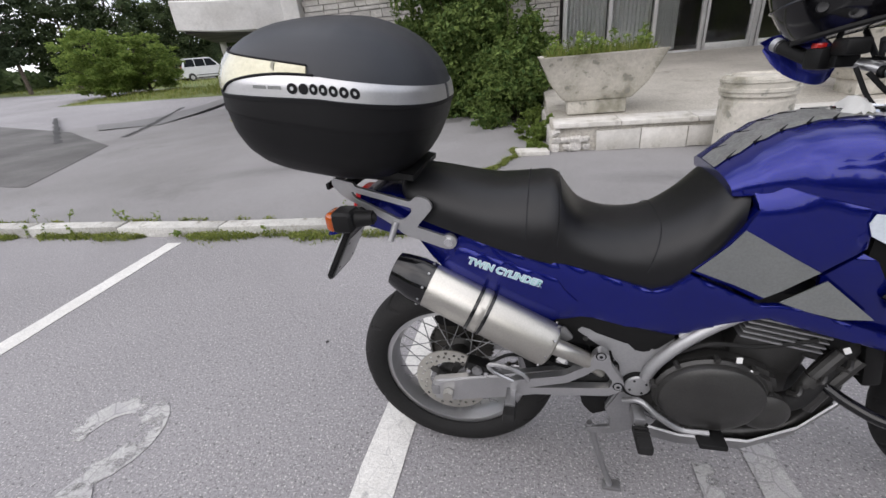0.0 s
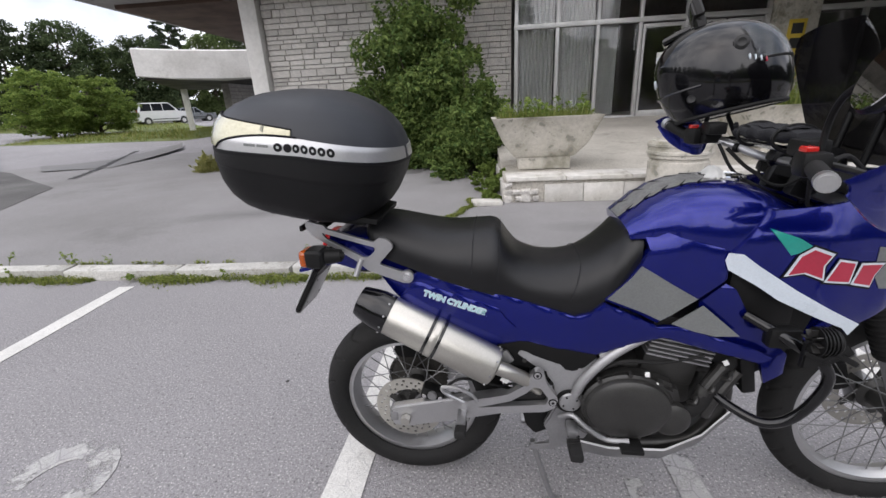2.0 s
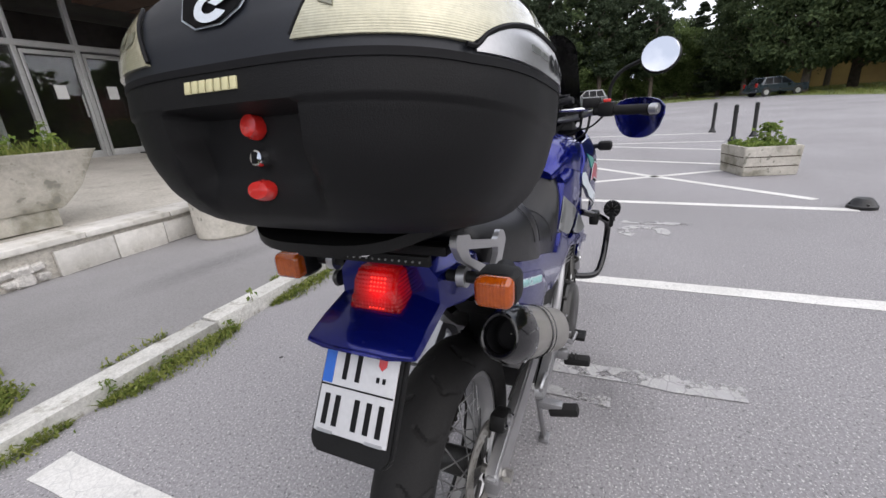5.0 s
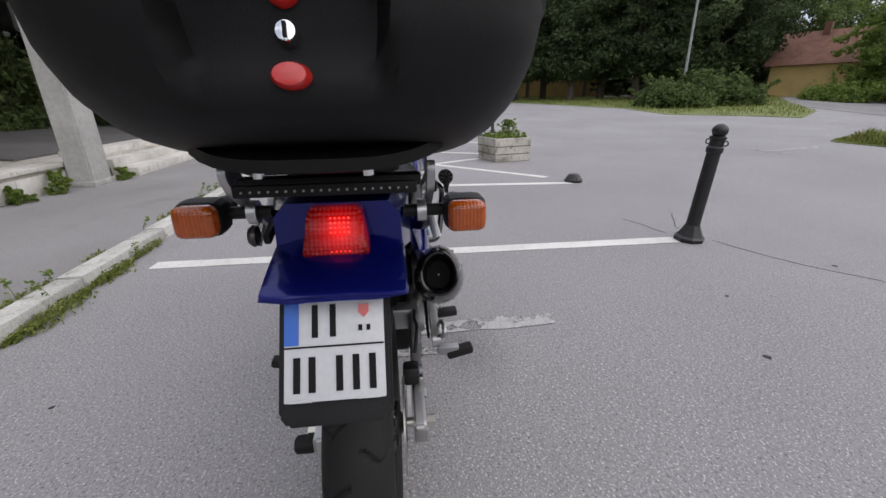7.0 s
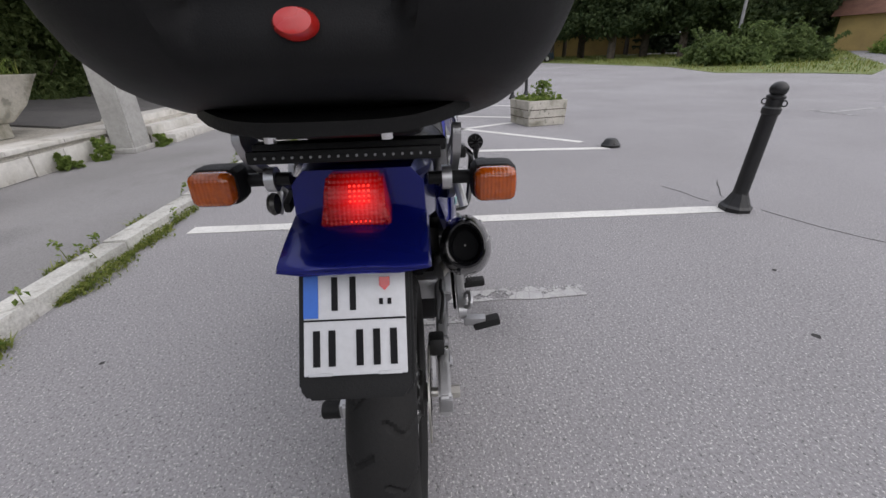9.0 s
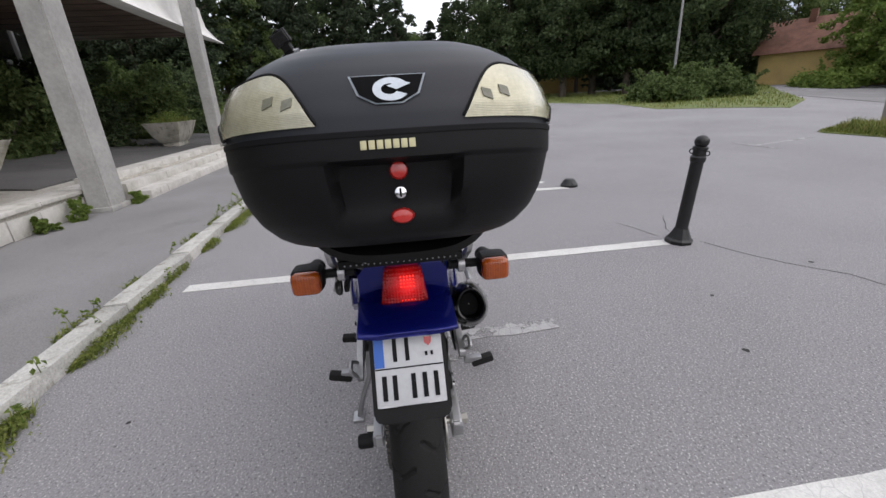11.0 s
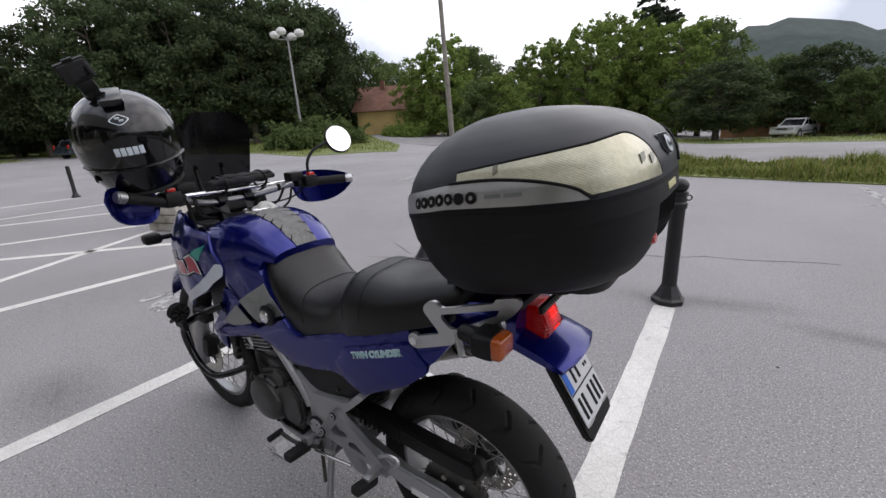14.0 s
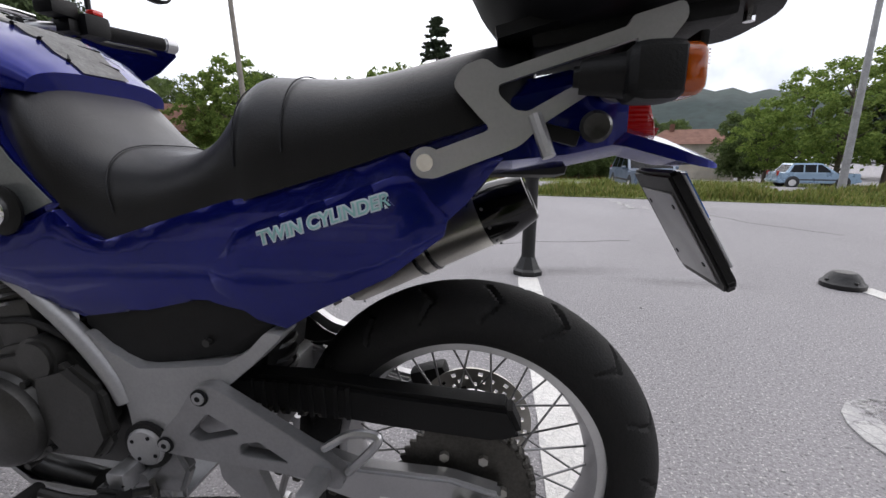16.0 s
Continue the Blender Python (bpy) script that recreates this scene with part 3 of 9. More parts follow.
stuff("crack_moss", leaf_cloud("crack_moss", mats, [(0, 0, 1)] * len(mats), 0.014, "blade", 6), "low clover and moss in the pavement crack", "weeds")

# ---- terrace ----
def terrace_z(y):
    return 0.36 + max(0, y - 4.3) * 0.088


TX0, TX1 = 0.50, 5.15
b = prism([(3.86, -0.05), (9.6, -0.05), (9.6, terrace_z(9.6)), (4.3, 0.36), (3.86, 0.36)], TX0, 16.0, "x")
b.transform(Matrix.Identity(4))
terr = tagged(part("terrace", b, "terrace"), "raised entrance terrace of stained stone paving", "terrace", kind="structure")
# paving sheet whose dark colour carries the canopy's shade
b = prism([(4.55, terrace_z(4.55) + 0.004), (9.1, terrace_z(9.1) + 0.004), (9.1, terrace_z(9.1) + 0.03), (4.55, terrace_z(4.55) + 0.03)], 5.25, 15.9, "x")
part("entrance_paving", b, "old_asphalt", terr, "grey paving sheet coloured dark for the shade below the canopy")
# stone facing slabs along the front edge
mesh_f = [mesh_of("facing_slab", box((0, 0, 0), (0.455, 0.035, 0.21 + 0.006 * k), 0.006), "marble") for k in range(3)]
mesh_c = [mesh_of("coping_slab", box((0, 0, 0), (0.70 + 0.05 * k, 0.42, 0.05), 0.008), "marble") for k in range(3)]
for i in [*range(1, 10), *range(23, 33)]:
    o = new("facing_slab", mesh_f[i % 3])
    o.parent = terr
    o.matrix_basis = pose(TX0 + 0.24 + i * 0.463, 3.84 + rk.uniform(-0.005, 0.005), PAVE_Z + 0.11, rk.uniform(-1, 1), rk.uniform(-0.7, 0.7), rk.uniform(-0.8, 0.8))
x = TX0 + 0.02
for i in range(7):
    w = 0.70 + 0.05 * (i % 3)
    o = new("coping_slab", mesh_c[i % 3])
    o.parent = terr
    o.matrix_basis = pose(x + w / 2, 4.02, 0.362, rk.uniform(-0.5, 0.5), rk.uniform(-0.4, 0.4), rk.uniform(-0.4, 0.4))
    x += w + 0.008
for i in range(9):
    o = new("facing_slab", mesh_f[i % 3])
    o.parent = terr
    o.matrix_basis = pose(TX0 - 0.01, 4.1 + i * 0.463, PAVE_Z + 0.11, rk.uniform(-1, 1), 0, 90 + rk.uniform(-1, 1))
# rough rubble core where the corner slab has come off
rr_ = random.Random(21)
for k in range(9):
    b = box((0, 0, 0), (rr_.uniform(0.07, 0.15), 0.07, rr_.uniform(0.06, 0.11)), 0.02)
    for v in b.verts:
        v.co += Vector((rr_.uniform(-0.012, 0.012), rr_.uniform(-0.01, 0.01), rr_.uniform(-0.012, 0.012)))
    part("rubble_stone", b, "stone", terr, m=pose(TX0 + 0.05 + (k % 4) * 0.105 + rr_.uniform(-0.02, 0.02), 3.86, PAVE_Z + 0.045 + (k // 4) * 0.085, rr_.uniform(-10, 10), rr_.uniform(-14, 14), rr_.uniform(-12, 12)))
# stone steps further along
for k in range(3):
    for j in range(4):
        tagged(part("stair_tread", box((6.35 + j * 1.3, 3.55 + k * 0.30, PAVE_Z + 0.06 + k * 0.125), (1.29, 0.36, 0.125), 0.01), "marble", terr))
tagged(part("loose_slab", box((0.28, 3.80, PAVE_Z + 0.025), (0.36, 0.22, 0.05), 0.008, (0, 2, 8)), "marble"), "loose broken stone slab lying on the pavement", "slab")


def planter(x, y, z, w=1.36, rz=0.0, seed=1, flowers=0.30):
    p = thing("concrete_planter", "large weathered concrete trough planter with tapered sides and wild plants", "planter", "planters", m=pose(x, y, z, 0, 0, rz))
    d, h, t = 0.80, 0.50, 0.055
    bw, bd = w * 0.56, d * 0.52
    def ring(a, c, zz):
        return [(-a / 2, -c / 2, zz), (a / 2, -c / 2, zz), (a / 2, c / 2, zz), (-a / 2, c / 2, zz)]
    rings = [ring(bw, bd, 0.16), ring(w * 0.78, d * 0.76, 0.34), ring(w, d, 0.16 + h), ring(w + 0.02, d + 0.02, 0.16 + h + 0.01), ring(w - 2 * t, d - 2 * t, 0.16 + h + 0.01), ring(w - 2 * t - 0.1, d - 2 * t - 0.1, 0.16 + h - 0.12)]
    b = loft(rings)
    bmesh.ops.bevel(b, geom=[e for e in b.edges], offset=0.012, segments=2, affect="EDGES")
    part("trough", b, "concrete", p)
    part("foot", box((0, 0, 0.08), (bw * 0.88, bd * 0.9, 0.16), 0.012), "concrete", p)
    part("soil", box((0, 0, 0.16 + h - 0.10), (w - 2 * t - 0.07, d - 2 * t - 0.07, 0.05)), "soil", p)
    r2 = np.random.default_rng(seed)
    s = [(r2.uniform(-w * 0.44, w * 0.44), r2.uniform(-d * 0.4, d * 0.4), 0.16 + h - 0.08) for _ in range(950)]
    g = new("grass_tuft", blades("grass_tuft", s, seed=seed, h=(0.10, flowers + 0.02), w=0.006, lean=0.7))
    g.parent = p
    c, nn = [], []
    for _ in range(26):
        px, py, top = r2.uniform(-w * 0.42, w * 0.42), r2.uniform(-d * 0.36, d * 0.36), r2.uniform(0.12, flowers * 1.7)
        for q in range(30):
            f_ = r2.random()
            c.append((px + r2.normal(0, 0.035), py + r2.normal(0, 0.035), 0.16 + h - 0.06 + top * f_))
            nn.append((0, 0, 1))
    wd = new("weed_leaves", leaf_cloud("weed_leaves", c, nn, 0.035, "leaf_light", seed + 9))
    wd.parent = p
    return p


planter(1.05, 4.62, 0.385, seed=11, flowers=0.20)
planter(4.15, 4.72, 0.39, 1.5, seed=12, flowers=0.34)
planter(11.6, 5.3, 0.40, 1.9, 8, seed=13, flowers=0.24)
planter(14.6, 4.75, 0.38, 1.5, 3, seed=14, flowers=0.34)


def ash_bin(x, y, z):
    t = thing("concrete_bin", "round weathered concrete litter bin with a grooved collar", "litter bin", "bins", m=pose(x, y, z))
    part("body", lathe([(0.27, 0.0), (0.285, 0.02), (0.292, 0.30), (0.295, 0.50), (0.28, 0.515), (0.28, 0.53), (0.305, 0.545), (0.31, 0.70), (0.30, 0.715), (0.255, 0.715), (0.245, 0.69), (0.23, 0.35)], seg=32), "concrete", t)
    part("liner", lathe([(0.225, 0.36), (0.225, 0.37), (0.10, 0.375)], seg=24), "soil", t, "dark rubbish inside")
    for zz in (0.575, 0.655):
        part("groove_ring", lathe([(0.305, zz), (0.317, zz + 0.008), (0.317, zz + 0.034), (0.305, zz + 0.042)], seg=32), "concrete", t)
    return t


ash_bin(2.31, 3.47, PAVE_Z)
ash_bin(11.2, 2.95, PAVE_Z)


def bollard(x, y, stump=False, h=0.86, lean=(0, 0)):
    g = ground_z(x, y)
    if stump:
        t = thing("bollard_stump", "broken black cast iron bollard foot bolted to the asphalt", "bollard", "bollards", m=pose(x, y, g))
        part("foot", lathe([(0.115, 0), (0.118, 0.03), (0.10, 0.045), (0.085, 0.075), (0.06, 0.10), (0.03, 0.105)], seg=14), "black_iron", t)
        for k in range(4):
            part("bolt", rod((0.095 * math.cos(k * 1.57), 0.095 * math.sin(k * 1.57), 0.03), (0.095 * math.cos(k * 1.57), 0.095 * math.sin(k * 1.57), 0.055), 0.012, seg=6), "black_iron", t)
        return t
    t = thing("bollard", "black cast iron street bollard with a ball top and flared foot", "bollard", "bollards", m=pose(x, y, g, lean[0], lean[1], 20))
    k = h / 0.86
    part("foot", lathe([(0.105, 0), (0.108, 0.03), (0.09, 0.045), (0.075, 0.075), (0.055, 0.12), (0.05, 0.13)], seg=8), "black_iron", t, angle=0.3)
    part("shaft", lathe([(0.050, 0.12), (0.0475, 0.14), (0.046, 0.66 * k), (0.054, 0.67 * k), (0.055, 0.70 * k), (0.046, 0.71 * k), (0.0465, 0.755 * k), (0.054, 0.762 * k), (0.054, 0.775 * k), (0.036, 0.785 * k)], seg=20), "black_iron", t)
    for a in (0.0, math.pi):
        ring_ = [(0.060 * math.cos(a) + 0.017 * math.cos(q_) * math.cos(a), 0.0, 0.735 * k + 0.017 * math.sin(q_)) for q_ in (0, 0.8, 1.6, 2.4, 3.14, 4.0, 4.8, 5.6, 6.28)]
        part("chain_eye", tube(ring_, 0.0045, 6, 2), "black_iron", t)
    part("ball", lathe([(0.030, 0.775 * k)] + [(0.052 * math.cos(a), 0.815 * k + 0.047 * math.sin(a)) for a in (-0.75, -0.4, 0, 0.4, 0.8, 1.2, 1.5)], seg=20), "black_iron", t)
    return t


bollard(1.84, -2.36, lean=(1.5, -4))
bollard(-0.34, -2.24, lean=(1, -1))
bollard(4.24, -2.56, True)
bollard(-2.31, -2.13, True)
bollard(11.5, -3.05, lean=(0, 1))
bollard(12.6, -3.75, lean=(0, 2))
bollard(14.2, -3.1, lean=(1, 0))
bollard(9.2, -2.95, True)


def box_planter(x, y, rz):
    t = thing("box_planter", "square concrete planter box with low green plants", "planter", m=pose(x, y, ground_z(x, y), 0, 0, rz))
    b = loft([[(-a, -c, z), (a, -c, z), (a, c, z), (-a, c, z)] for a, c, z in ((0.34, 0.34, 0.0), (0.36, 0.36, 0.40), (0.30, 0.30, 0.40), (0.29, 0.29, 0.30))])
    bmesh.ops.bevel(b, geom=list(b.edges), offset=0.01, segments=2, affect="EDGES")
    part("box", b, "concrete", t)
    for zz in (0.13, 0.26):
        for rzz in (0, 90, 180, 270):
            part("joint_line", box((0.3525 if zz > 0.2 else 0.346, 0, zz), (0.006, 0.66, 0.012)), "soil", t, m=pose(0, 0, 0, 0, 0, rzz))
    part("soil", box((0, 0, 0.32), (0.57, 0.57, 0.04)), "soil", t)
    r2 = np.random.default_rng(3)
    c = [(r2.uniform(-0.32, 0.32), r2.uniform(-0.32, 0.32), 0.35 + abs(r2.normal(0, 0.05))) for _ in range(700)]
    c += [(0.12 + r2.normal(0, 0.07), -0.15 + r2.normal(0, 0.07), 0.40 + r2.uniform(0, 0.28)) for _ in range(160)]
    o = new("foliage", leaf_cloud("foliage", c, [(0, 0, 1)] * len(c), 0.045, "leaf_light", 6))
    o.parent = t
    return t


box_planter(6.55, -2.30, 12)

# ---- entrance building ----
WALL_Y = 9.3
wall = thing("stone_wall", "pier wall of irregular coursed light grey stone blocks", "wall", kind="structure")
part("wall_core", box((-1.95, WALL_Y + 0.25, 2.1), (5.8, 0.40, 4.3)), "mortar", wall)
part("corner_column", box((-5.05, WALL_Y + 0.10, 2.1), (0.40, 0.62, 4.3), 0.015), "white_render", wall, "plain rendered concrete corner column")
rw = random.Random(8)
z = 0.08
row = 0
stones = []
while z < 3.9:
    h = rw.choice((0.09, 0.12, 0.14, 0.17))
    x = -4.84 + rw.uniform(0, 0.05)
    while x < 0.9:
        w = rw.uniform(0.20, 0.52)
        w = min(w, 0.95 - x)
        stones.append((x + w / 2, z + h / 2, w - 0.018, h - 0.016, rw.uniform(0.0, 0.022)))
        x += w
    z += h
unit = mesh_of("stone_block", box((0, 0, 0), (1, 1, 1), 0.03), "stone")
near = sorted(stones, key=lambda s: s[0])
for i, (x, z, w, h, d) in enumerate(near):
    if i < 300:
        o = new("stone_block", unit)
        o.parent = wall
        o.matrix_basis = Matrix.LocRotScale((x, WALL_Y + 0.03 - d, z), None, (w, 0.10, h))
b = bmesh.new()
for x, z, w, h, d in near[300:]:
    merge(b, box((x, WALL_Y + 0.03 - d, z), (w, 0.10, h)))
o = part("stone_blocks", b, "stone", wall)
o["kind"] = "stuff"

# glazed entrance front
fac = thing("glazed_front", "dark glazed entrance front with pale metal frames, transom and double doors", "glass front", kind="structure")
FY = 9.2
ZB, ZT = 0.78, 4.2
def fbar(name, x0, x1, z0, z1, d=0.09, y=FY, mat="alu_frame"):
    return part(name, box(((x0 + x1) / 2, y, (z0 + z1) / 2), (x1 - x0, d, z1 - z0), 0.006), mat, fac)
for x in (1.05, 1.95, 2.82, 3.72, 4.68, 6.30):
    fbar("mullion", x - 0.04, x + 0.04, ZB, ZT)
for x in (7.25, 8.2, 9.3, 10.5, 11.7, 13.0, 14.2):
    fbar("mullion", x - 0.04, x + 0.04, ZB, ZT)
fbar("transom", 1.0, 6.34, 2.74, 2.84, 0.11)
fbar("transom", 7.2, 14.3, 2.74, 2.84, 0.11)
fbar("sill", 1.0, 3.72, ZB - 0.06, ZB + 0.05, 0.12)
fbar("sill", 7.2, 14.3, ZB - 0.06, ZB + 0.05, 0.12)
for x0, x1 in ((3.78, 4.64), (4.74, 5.46), (5.52, 6.24)):
    leaf = fbar("door_leaf", x0, x0 + 0.055, ZB, 2.70, 0.06)
    for a, c, e, f in ((x1 - 0.055, x1, ZB, 2.70), (x0 + 0.055, x1 - 0.055, ZB, ZB + 0.14), (x0 + 0.055, x1 - 0.055, 2.63, 2.70)):
        part("door_rail", box(((a + c) / 2, FY, (e + f) / 2), (c - a, 0.055, f - e), 0.005), "alu_frame", leaf)
    part("door_handle", rod((x1 - 0.13, FY - 0.07, 1.55), (x1 - 0.13, FY - 0.07, 1.95), 0.014), "alu_frame", leaf)
    part("notice", box(((x0 + x1) / 2, FY - 0.035, 2.0), (0.19, 0.006, 0.24)), "paper", leaf, "white paper notice on the door")
for x0, x1, z0, z1 in ((1.05, 1.95, ZB, 2.75), (1.95, 2.82, ZB, 2.75), (2.82, 3.72, ZB, 2.75), (3.72, 4.68, ZB, 2.75), (4.68, 6.3, ZB, 2.75), (1.05, 2.82, 2.84, ZT), (2.82, 4.68, 2.84, ZT), (4.68, 6.3, 2.84, ZT),
                       (7.25, 9.3, ZB, ZT), (9.3, 11.7, ZB, ZT), (11.7, 14.2, ZB, ZT)):
    p = part("pane", box(((x0 + x1) / 2, FY + 0.02, (z0 + z1) / 2), (x1 - x0 - 0.08, 0.012, z1 - z0 - 0.02)), "window_glass", fac)
    p.visible_shadow = False
fbar("sign_column", 6.36, 7.18, ZB - 0.2, ZT, 0.35, FY - 0.05, "concrete")
sg = tagged(part("notice_board", box((6.77, FY - 0.245, 2.0), (0.34, 0.03, 1.15), 0.006), "yellow_sign"), "yellow notice strip with dark panels on the column", "sign")
for zz in (2.40, 2.12, 1.80):
    part("panel", box((6.77, FY - 0.264, zz), (0.22, 0.006, 0.2)), "black_iron", sg)
# curtains inside the windows
for x0, x1 in ((1.1, 1.9), (2.0, 2.78), (2.9, 3.3)):
    b = bmesh.new()
    n_ = 40
    lo = [b.verts.new((x0 + (x1 - x0) * i / n_, FY + 0.16 + 0.035 * math.sin(i * 1.5), 0.85)) for i in range(n_ + 1)]
    hi = [b.verts.new((v.co.x, v.co.y, 4.1)) for v in lo]
    skin(b, [lo, hi], closed=False)
    bmesh.ops.solidify(b, geom=list(b.faces), thickness=0.01)
    tagged(part("curtain", b, "curtain"), "pale grey hanging curtain behind the glass", "curtain", "curtains")
inside = thing("lobby_shell", "lobby walls coloured dark as an unlit room, and floor, seen through the glass", "interior", kind="structure")
# wall colour carries the darkness of the room
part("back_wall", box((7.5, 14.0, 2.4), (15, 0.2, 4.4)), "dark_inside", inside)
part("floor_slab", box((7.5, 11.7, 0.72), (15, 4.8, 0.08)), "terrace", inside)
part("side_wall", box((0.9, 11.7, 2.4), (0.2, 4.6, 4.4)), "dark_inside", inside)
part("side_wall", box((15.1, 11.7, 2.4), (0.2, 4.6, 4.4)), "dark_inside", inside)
# roof and canopy
roof = thing("roof", "deep brown boarded eaves over the stone wall", "roof", kind="structure")
part("soffit", box((-0.5, 9.1, 4.30), (12.4, 4.2, 0.16), 0.01), "brown_wood", roof)
part("side_soffit", box((-6.6, 15.8, 4.31), (6.8, 9.2, 0.14), 0.01), "brown_wood", roof)
# unseen block, height made up to keep sky light off the bike's left
part("upper_wall", box((2.5, 12.3, 8.1), (26, 6.2, 7.5)), "grey_concrete", roof, "plain grey upper block, added out of view to hold back sky light")
for i in range(22):
    part("board_joint", box((-6.5 + i * 0.56, 9.1, 4.214), (0.018, 4.15, 0.02)), "dark_inside", roof)
can = thing("canopy", "white concrete entrance canopy with a flared edge over dark boards", "canopy", kind="structure")
prof = ((4.46, 3.34, 1.0), (4.50, 3.38, 0.92), (4.60, 3.46, 0.62), (4.68, 3.58, 0.36), (4.73, 3.74, 0.16), (4.75, 4.00, 0.04), (4.76, 4.22, 0.0), (5.1, 4.22, 0.0), (5.1, 3.46, 0.3), (4.52, 3.335, 0.9))
part("canopy_fascia", loft([[(x + e * fl, y, z) for y, z, fl in prof] for x, e in ((4.4, -0.3), (9.0, 0.0), (14.2, 0.75))]), "white_render", can, "white weathered fascia that flares to a thin lip")
part("canopy_soffit", box((9.4, 6.9, 3.52), (9.6, 3.7, 0.10)), "brown_wood", can, "dark brown boarded underside")
part("canopy_roof", box((9.4, 7.0, 4.12), (9.6, 4.0, 0.12)), "white_render", can)
for i in range(16):
    part("board_joint", box((4.9 + i * 0.6, 6.9, 3.467), (0.018, 3.6, 0.012)), "dark_inside", can)


def pillar(x, y, lean, h=4.7):
    t = thing("leaning_pillar", "slightly leaning grey concrete canopy pillar", "pillar", "pillars", kind="structure", m=pose(x, y, PAVE_Z))
    b = loft([[(-0.20 + dx, -0.14 + dy, z), (0.20 + dx, -0.14 + dy, z), (0.20 + dx, 0.14 + dy, z), (-0.20 + dx, 0.14 + dy, z)] for dx, dy, z in ((0, 0, 0), (lean[0], lean[1], h))])
    bmesh.ops.bevel(b, geom=list(b.edges), offset=0.02, segments=2, affect="EDGES")
    part("shaft", b, "grey_concrete", t)
    part("plinth", box((0, 0, 0.03), (0.46, 0.34, 0.07), 0.015), "grey_concrete", t)
    return t


pillar(5.14, 3.66, (0.06, 0.05))
pillar(11.55, 4.20, (0.10, 0.02))
# low pavilion further off
pav = thing("pavilion", "low pavilion with a sagging white roof edge and stone base", "building", m=pose(-12.2, 21.6, PAVE_Z, 0, 0, 28))
pw = part("wall", box((0.33, 5.94, 1.5), (0.45, 6.8, 3.1), 0.02, (0, 0, -28)), "mortar", pav, "stone pier wall below the roof")
rq = random.Random(15)
courses = bmesh.new()
z = 0.05
while z < 2.95:
    y = -3.38
    while y < 3.2:
        w = rq.uniform(0.35, 0.8)
        w = min(w, 3.38 - y)
        merge(courses, box((0.24, y + w / 2, z + 0.10), (0.05 + rq.uniform(0, 0.03), w - 0.03, 0.18)))
        y += w
    z += 0.21
courses.transform(pose(0.33, 5.94, 0, 0, 0, -28))
part("stone_course", courses, "stone", pw)["kind"] = "stuff"
scrawl = bmesh.new()
for k in range(11):
    merge(scrawl, box((0.29, -1.9 + k * 0.30, 1.55 + 0.5 * (k % 2)), (0.02, 0.06, rq.uniform(0.3, 0.6)), 0, (rq.uniform(-50, 50), 0, 0)))
scrawl.transform(pose(0.33, 5.94, 0, 0, 0, -28))
part("spray_marks", scrawl, "dark_inside", pw, "faded dark spray paint strokes")
part("soffit", box((0.6, 3.8, 3.05), (10.0, 9.6, 0.12)), "dark_inside", pav)
b = loft([[(x, -1.5, 2.98 + s), (x, -1.56, 3.0 + s), (x, -1.50, 4.20 + s * 0.4), (x, -1.3, 4.28 + s * 0.4), (x, 9, 4.4 + s * 0.4), (x, 9, 3.3 + s)] for x, s in ((-4.6, 0.12), (-3.0, -0.02), (-1, -0.06), (2, 0.02), (6, 0.2))])
part("roof", b, "white_render", pav, "white bowed roof edge")
part("post", box((-4.0, 7.6, 1.5), (0.35, 0.35, 3.0)), "white_render", pav)

# ---- planting and far surroundings ----
def lobe_leaves(rg, lobes, leaves, flat=0.8):
    """Leaf places on the skins of many leafy lobes; returns places and outward directions."""
    c, nn = [], []
    total = sum(q[3] ** 2 for q in lobes)
    for x, y, z, r in lobes:
        k = max(12, int(leaves * r * r / total))
        o = rg.normal(0, 1, (k, 3))
        o[:, 2] = np.where(o[:, 2] < 0, o[:, 2] * 0.55, o[:, 2])
        o /= np.linalg.norm(o, axis=1, keepdims=True)
        wob = 1 + 0.22 * np.sin(3 * o[:, :1] + x * 7) * np.cos(4 * o[:, 1:2] + y * 5)
        d = r * wob * (0.25 + 0.85 * rg.random((k, 1)) ** 0.55) + (rg.random((k, 1)) < 0.12) * rg.random((k, 1)) * r * 0.6
        c.append(np.array([x, y, z]) + o * d * [1, 1, flat])
        nn.append(o * 0.55 + [0, 0, 0.55])
    return np.concatenate(c), np.concatenate(nn)


def broad_lobes(rg, height, crown_r, z0, n_, shape=0.75, open_=0.0):
    """Lobes along an uneven crown: wide in the middle, loose towards the top."""
    out = []
    side = rg.uniform(0.82, 1.18, 8)
    for i in range(n_):
        u = ((i + rg.random()) / n_) ** 0.9
        a = i * 2.399 + rg.uniform(-0.5, 0.5)
        reach = crown_r * math.sin(math.pi * (0.10 + 0.83 * u)) ** shape * side[int(a / math.pi * 4) % 8]
        d = reach * (rg.uniform(0.35, 0.9) if rg.random() < 0.8 else rg.uniform(0.9, 1.1))
        r = crown_r * rg.uniform(0.11, 0.25) * (1.1 - 0.4 * u) * (1 - open_)
        out.append((d * math.cos(a), d * math.sin(a), z0 + r * 0.6 + (height - z0 - r * 1.5) * u, r))
    return out


